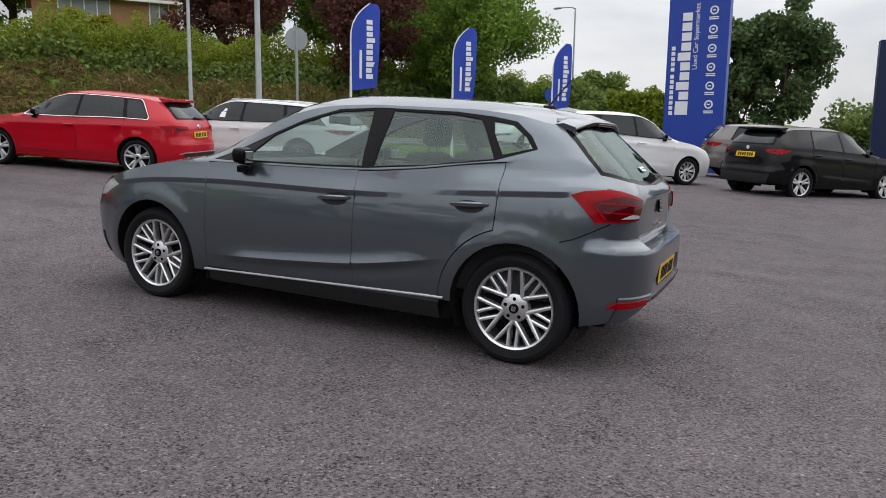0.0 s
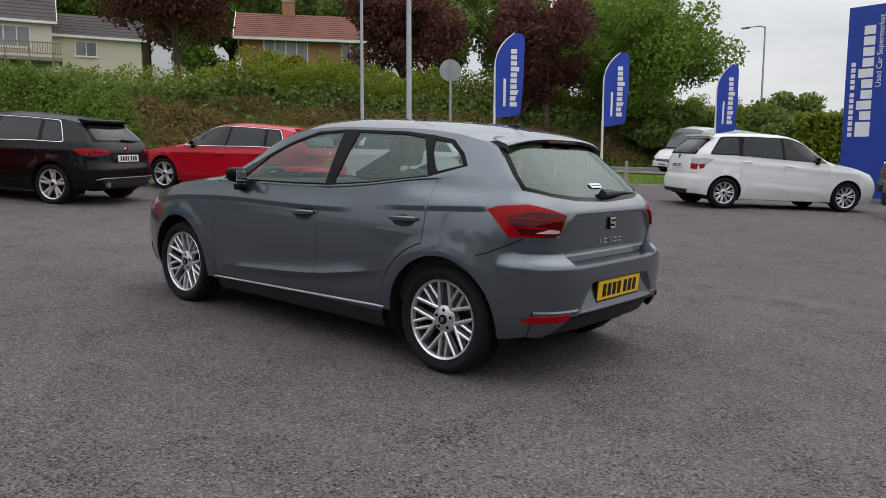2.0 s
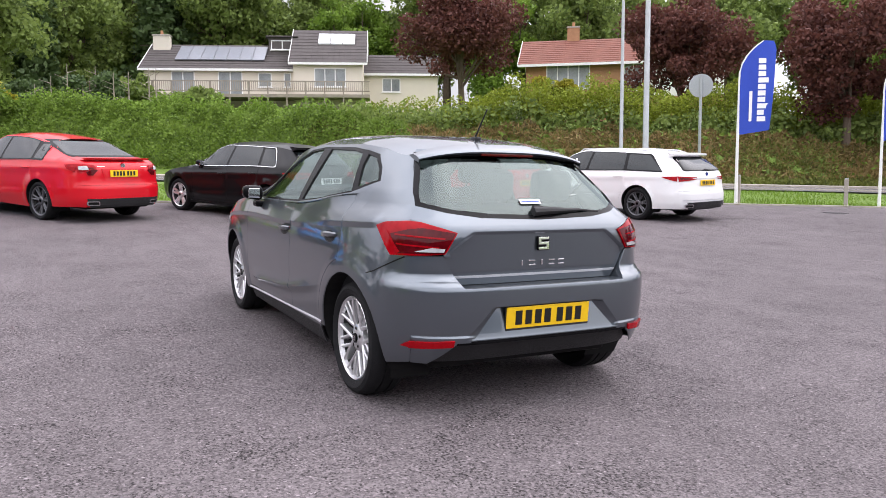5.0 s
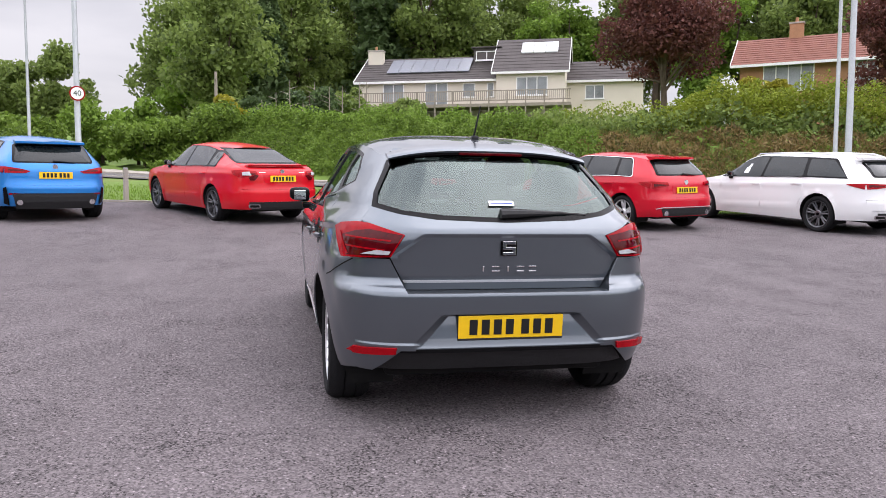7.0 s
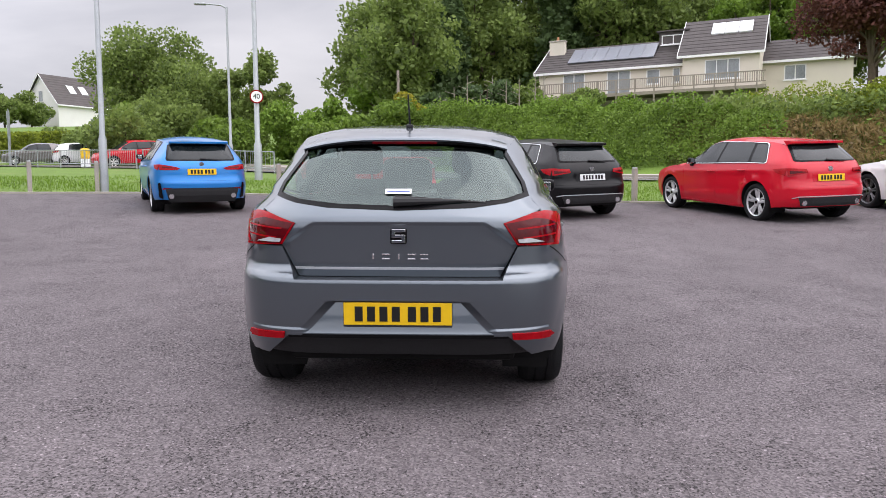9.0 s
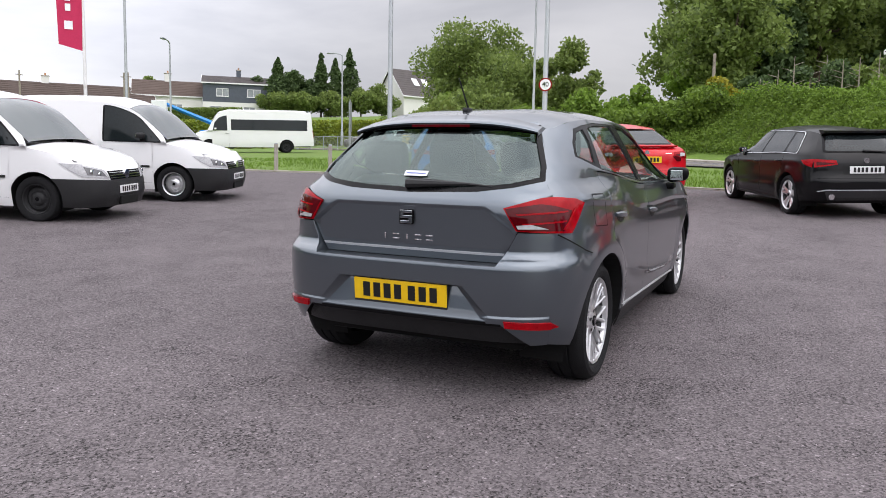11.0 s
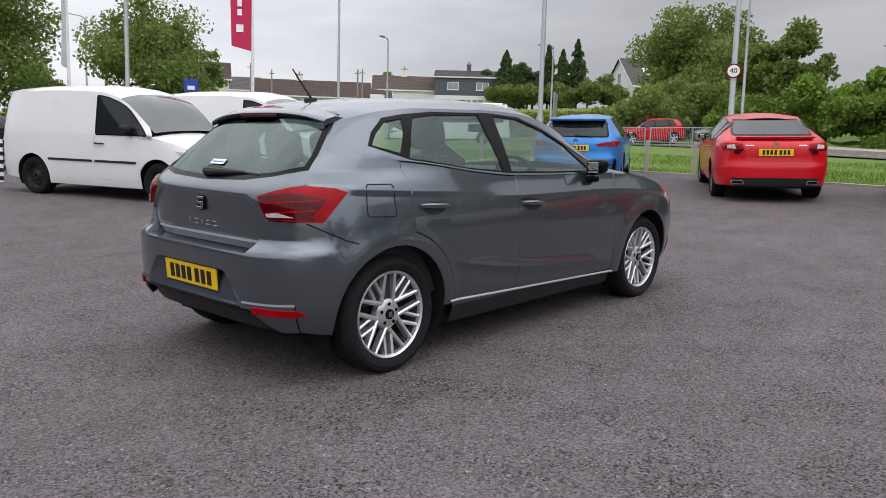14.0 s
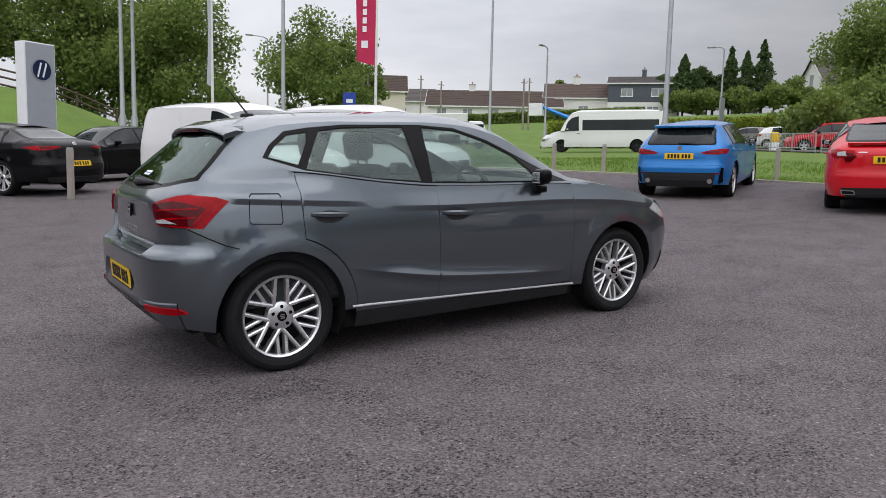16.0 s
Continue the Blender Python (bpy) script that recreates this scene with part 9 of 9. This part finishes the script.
# towards the pillar sign
tree("pine_tree", stand(1.6, -47.0), 10.0, 3.2, M["leaf_conifer"], 12000, 0.30, "dark pine behind the blue pillar sign", 51, 0.08, 1.0, 24, 0.6)
tree("pine_tree", stand(-1.2, -48.0), 10.8, 3.3, M["leaf_conifer"], 12000, 0.30, "dark pine with a bare top branch", 52, 0.08, 1.0, 24, 0.6)
tree("roadside_tree", stand(-6.0, -47.0), 4.2, 2.8, M["leaf_wood"], 7000, 0.25, "green tree beyond the car park", 53, 0.0, 1.0, 30, 0.8)
tree("roadside_tree", stand(-11.5, -52.0), 4.4, 3.4, M["leaf_light"], 7000, 0.25, "green tree beyond the car park", 54, 0.0, 1.0, 30, 0.8)
tree("roadside_tree", stand(-16.0, -55.0), 4.4, 3.0, M["leaf_wood"], 6000, 0.28, "green tree beyond the car park", 55, 0.05)
for x, y, h, r, mt, s in ((10.0, -44.0, 4.2, 3.0, "leaf_wood", 61), (13.0, -47.0, 4.6, 3.0, "leaf_bramble", 62), (6.8, -46.0, 4.4, 3.2, "leaf_hedge", 63), (16.5, -44.0, 4.0, 3.0, "leaf_wood", 64), (11.0, -52.0, 6.2, 3.2, "leaf_wood", 65), (4.5, -52.0, 6.2, 3.2, "leaf_bramble", 66)):
    tree("bush", stand(x, y), h, r, M[mt], 6500, 0.25, "dense green bush beside the road", s, 0.0, kind_="bushe")

# a belt of shrubs beyond the far road
for i, (x, y, h, r, mt) in enumerate(((50, 22.0, 4.6, 3.6, "leaf_wood"), (53.5, 26.0, 4.4, 3.6, "leaf_bramble"), (57.5, 30.0, 3.6, 3.4, "leaf_wood"), (60.5, 34.5, 2.4, 3.2, "leaf_wood"), (62.0, 39.0, 2.2, 3.0, "leaf_bramble"), (66, 26.5, 4.6, 4.2, "leaf_wood"), (60, 19.5, 5.6, 4.2, "leaf_wood"), (47.5, 17.5, 3.6, 3.0, "leaf_bramble"))):
    tree("bush", stand(x, y), h, r, M[mt], 7500, 0.26, "dense green shrub beyond the far road", 160 + i, 0.0, kind_="bushe")
# the wood on the hill: a few kinds of tree, repeated
A = tree("woodland_tree", stand(80.0, -8.0), 17.5, 5.6, M["leaf_wood"], 9000, 0.46, "tall dark green woodland tree behind the houses", 71, 0.12, 1.0, 26, 0.6)
Bt = tree("woodland_tree", stand(78.0, -20.0), 16.0, 5.2, M["leaf_wood"], 8500, 0.46, "tall green woodland tree behind the houses", 72, 0.10, 1.0, 24, 0.6)
Ct = tree("woodland_tree", stand(76.0, -32.0), 15.0, 5.0, M["leaf_light"], 8500, 0.44, "lighter green woodland tree behind the houses", 73, 0.10, 1.0, 24, 0.6)
Dt = conifer("woodland_conifer", stand(84.0, 0.0), 19.0, 4.0, 8500, 0.5, "tall dark conifer on the wooded hill", 74)
rng = random.Random(9)
for x, y, src in ((74, 4.5, Bt), (70, 1.5, Dt), (78, 2.5, A), (84, 5.5, Bt), (90, 2, A), (73, -1.5, A), (82, -3, Dt), (88, -8, A), (75, -10, Dt), (84, -14, Bt), (91, -18, A), (74, -15, A), (80, -26, A), (88, -28, Dt), (72, -26, Ct),
                  (70, -38, A), (78, -40, Bt), (86, -40, A), (64, -42, Ct), (70, -48, A), (60, -49, Bt), (66, -56, A), (56, -56, Ct), (58, -64, A), (50, -62, Bt), (48, -70, A), (42, -68, Ct), (36, -72, A), (40, -80, Bt), (96, -6, A), (97, -28, Bt), (95, -44, A),
                  (79, 9.0, Dt), (92, 12.0, A), (106, 12.0, A), (52, -52, A), (46, -56, Bt), (30, -66, Bt), (67, 8.0, Ct), (62, 5.5, Bt), (73.5, 9.8, Bt)):
    copy_thing(src, stand(x + rng.uniform(-1, 1), y + rng.uniform(-1, 1), rng.uniform(0, 360), rng.uniform(0.85, 1.12)))
# young plantation with bare stems at the top of the bank
for i in range(16):
    x, y = 50.0 + rng.uniform(-2.5, 4), 8.5 - i * 0.95
    t = thing("bare_sapling", stand(x, y, 0, 1), "thin bare sapling stem on the bank top", "sapling", "saplings")
    bm = bmesh.new()
    h = rng.uniform(2.2, 3.4)
    tube(bm, [(0, 0, -0.2), (0.05, 0, h * 0.5), (rng.uniform(-0.2, 0.2), 0, h)], [0.07, 0.05, 0.02], 6)
    for k in range(5):
        z = h * (0.35 + 0.12 * k)
        a = rng.uniform(0, 6.28)
        tube(bm, [(0.03, 0, z), (0.7 * math.cos(a), 0.7 * math.sin(a), z + 0.25)], [0.025, 0.01], 4)
    part("stem", bm, M["timber"], t)
for i, (x, y, h, r, mt) in enumerate(((48, 7.5, 3.6, 2.0, "leaf_bramble"), (47, 4.0, 4.2, 1.8, "leaf_yellow"), (52, 2.5, 4.0, 2.2, "leaf_conifer"), (53, -1.5, 3.4, 2.4, "leaf_conifer"), (50, 5.8, 3.4, 1.6, "leaf_wood"), (55, -4.2, 3.0, 2.2, "leaf_wood"), (54, -9.0, 2.2, 1.8, "leaf_wood"), (46.5, 9.5, 4.4, 2.2, "leaf_light"))):
    tree("shrub", stand(x, y), h, r, M[mt], 3800, 0.26, "rough shrub at the top of the bank", 80 + i, 0.0, kind_="shrub")
# timber panel fence beside the bungalow
fn = thing("timber_fence", stand(58.0, -1.0), "weathered timber panel fence on the bank top", "fence")
for i in range(9):
    for j in range(6):
        bm = bmesh.new()
        x, y = 57.5 + 0.62 * i * 0.5, -0.6 - 0.62 * i
        px, py = 0.0 + (i * 6 + j) * 0.06, -(i * 6 + j) * 0.125 + 2.2
        box(bm, px - 0.02, px + 0.02, py - 0.055, py + 0.055, -0.3 + 0.02 * i, 1.35 + 0.02 * i + (0.04 if j % 2 else 0))
        part("board", bm, M["timber"], fn)


def scatter(n, seed, n0, n1, s0, s1, up0, up1, wavy=0.0):
    g = np.random.default_rng(seed)
    a, s = g.uniform(n0, n1, n), g.uniform(s0, s1, n)
    b = a + bank_shift(s)
    x, y = ROAD_N[0] * b + ROAD_D[0] * s, ROAD_N[1] * b + ROAD_D[1] * s
    z = bumpy(x, y)
    k = 1 + wavy * np.sin(s * 0.9 + 1.7 * np.sin(s * 0.37)) * np.cos(a * 1.1)
    return np.stack([x, y, z + g.uniform(up0, up1, n) * k], -1), a, s


def stuff(name, pts, size, material, label, category, seed, flat=0.3, long=1.3):
    ob = leaf_cloud(name, pts, size, material, None, seed, flat, long)
    return tagged(ob, label, category, kind="stuff")


# brambles over the open end of the bank
p, a, s = scatter(95000, 1, 30.2, 38.5, -8, 16, -0.05, 0.7, 0.5)
stuff("bramble_thicket", p, 0.12, M["leaf_bramble"], "tangled green brambles covering the steep bank", "brambles", 1)
p, a, s = scatter(22000, 2, 33.5, 38.0, -8, 14, 0.2, 0.85, 0.7)
stuff("bramble_crest", p, 0.125, M["leaf_light"], "lighter bramble growth along the crest of the bank", "brambles", 2)
# hedge along the rest of the crest: leafy top over a foot whose shade is put in as darker leaves
p, a, s = scatter(115000, 3, 34.2, 37.2, -75, -7, 0.8, 2.35, 0.3)
p[:, 2] -= 1.5 * (1 - smoothstep((-9 - s) / 6))
stuff("clipped_hedge", p, 0.125, M["leaf_hedge"], "rough yellow-green hedge along the top of the bank", "hedge", 3)
p, a, s = scatter(20000, 4, 33.4, 36.0, -75, -5, 0.0, 1.25, 0.3)
stuff("hedge_foot", p, 0.2, M["leaf_wood"], "dark green leaves at the hedge's foot, standing for its shade", "undergrowth", 4)
# rough grass and dry stalks on the bank under the hedge
p, a, s = scatter(62000, 5, 29.3, 34.0, -75, -3, 0.0, 0.22)
stuff("bank_grass", p, 0.105, M["leaf_bank"], "rough long grass on the bank", "grass", 5, -0.4, 3.4)
p, a, s = scatter(60000, 6, 30.2, 33.8, -60, -7, 0.0, 0.25, 0.8)
stuff("dry_grass", p, 0.10, M["leaf_dry"], "dry brown grass stalks on the bank", "grass", 6, -0.4, 3.6)
p, a, s = scatter(1500, 16, 30.0, 33.6, -58, -11, 0.0, 0.5, 0.8)
stuff("bank_weeds", p, 0.2, M["leaf_bramble"], "scattered green weeds on the bank", "weeds", 16)
# shadowed growth below the trees at the far end of the bank
p, a, s = scatter(16000, 7, 32.5, 37.0, -62, -30, 0.0, 1.1, 0.5)
stuff("bank_shrubs", p, 0.24, M["leaf_wood"], "dark shrubs growing over the bank below the trees", "shrubs", 7)
# clipped hedges by the far road and beyond the pillar sign
g = np.random.default_rng(8)
n = 16000
q = g.uniform(0, 24, n)
w = g.uniform(0, 1.8, n)
x, y = 42 + 0.80 * q + 0.6 * w, 46 - 0.60 * q + 0.8 * w
stuff("far_hedge", np.stack([x, y, land(x, y) + g.uniform(0, 2.4, n)], -1), 0.22, M["leaf_hedge"], "clipped yellow-green hedge beside the far road", "hedge", 8)
q, w = g.uniform(0, 36, n), g.uniform(0, 1.5, n)
x, y = 57 + 0.787 * q, 97 - 0.617 * q + w
x, y = FAR * (x + 4) - 4, FAR * (y + 3) - 3
stuff("garden_hedge", np.stack([x, y, land(x, y) + g.uniform(0, 2.7, n)], -1), 0.54, M["leaf_wood"], "garden hedge in front of the bungalows", "hedge", 9)
q, w = g.uniform(0, 16, n), g.uniform(0, 1.5, n)
q = q * 0.25
x, y = 7.8 - q, -41.5 - 0.2 * q + w
stuff("boundary_hedge", np.stack([x, y, land(x, y) + g.uniform(0, 3.6, n)], -1), 0.22, M["leaf_hedge"], "tall clipped hedge behind the pillar sign", "hedge", 10)

# grass blades on the verge
def blades(n, seed):
    g = np.random.default_rng(seed)
    y = g.uniform(-34, 26, n)
    ky = np.linspace(-70, 60, 400)
    kk = np.array([KERB(v) for v in ky])
    x = np.interp(y, ky, kk) + 0.15 + g.uniform(0, 1, n) ** 1.4 * 11
    ok = (ROAD_N[0] * x + ROAD_N[1] * y) < 19.5 + np.interp(ROAD_D[0] * x + ROAD_D[1] * y, S_LINE, [bend(v) + wide_verge(v) for v in S_LINE])
    x, y = x[ok], y[ok]
    n = len(x)
    h = g.uniform(0.03, 0.10, n) * (1 + 0.6 * np.sin(x * 0.9) * np.sin(y * 0.7))
    a = g.uniform(0, math.tau, n)
    z = land(x, y)
    w = 0.012
    b0 = np.stack([x - w * np.cos(a), y - w * np.sin(a), z], -1)
    b1 = np.stack([x + w * np.cos(a), y + w * np.sin(a), z], -1)
    tp = np.stack([x + g.normal(scale=0.03, size=n), y + g.normal(scale=0.03, size=n), z + h], -1)
    v = np.stack([b0, b1, tp], 1).reshape(-1, 3)
    me = bpy.data.meshes.new("verge_grass")
    me.vertices.add(3 * n)
    me.vertices.foreach_set("co", v.ravel())
    me.loops.add(3 * n)
    me.loops.foreach_set("vertex_index", np.arange(3 * n))
    me.polygons.add(n)
    me.polygons.foreach_set("loop_start", np.arange(n) * 3)
    me.polygons.foreach_set("loop_total", np.full(n, 3))
    me.update(calc_edges=True)
    me.materials.append(M["blade"])
    tagged(new("verge_grass", me), "short bright green grass of the verge", "grass", kind="stuff")


blades(60000, 10)
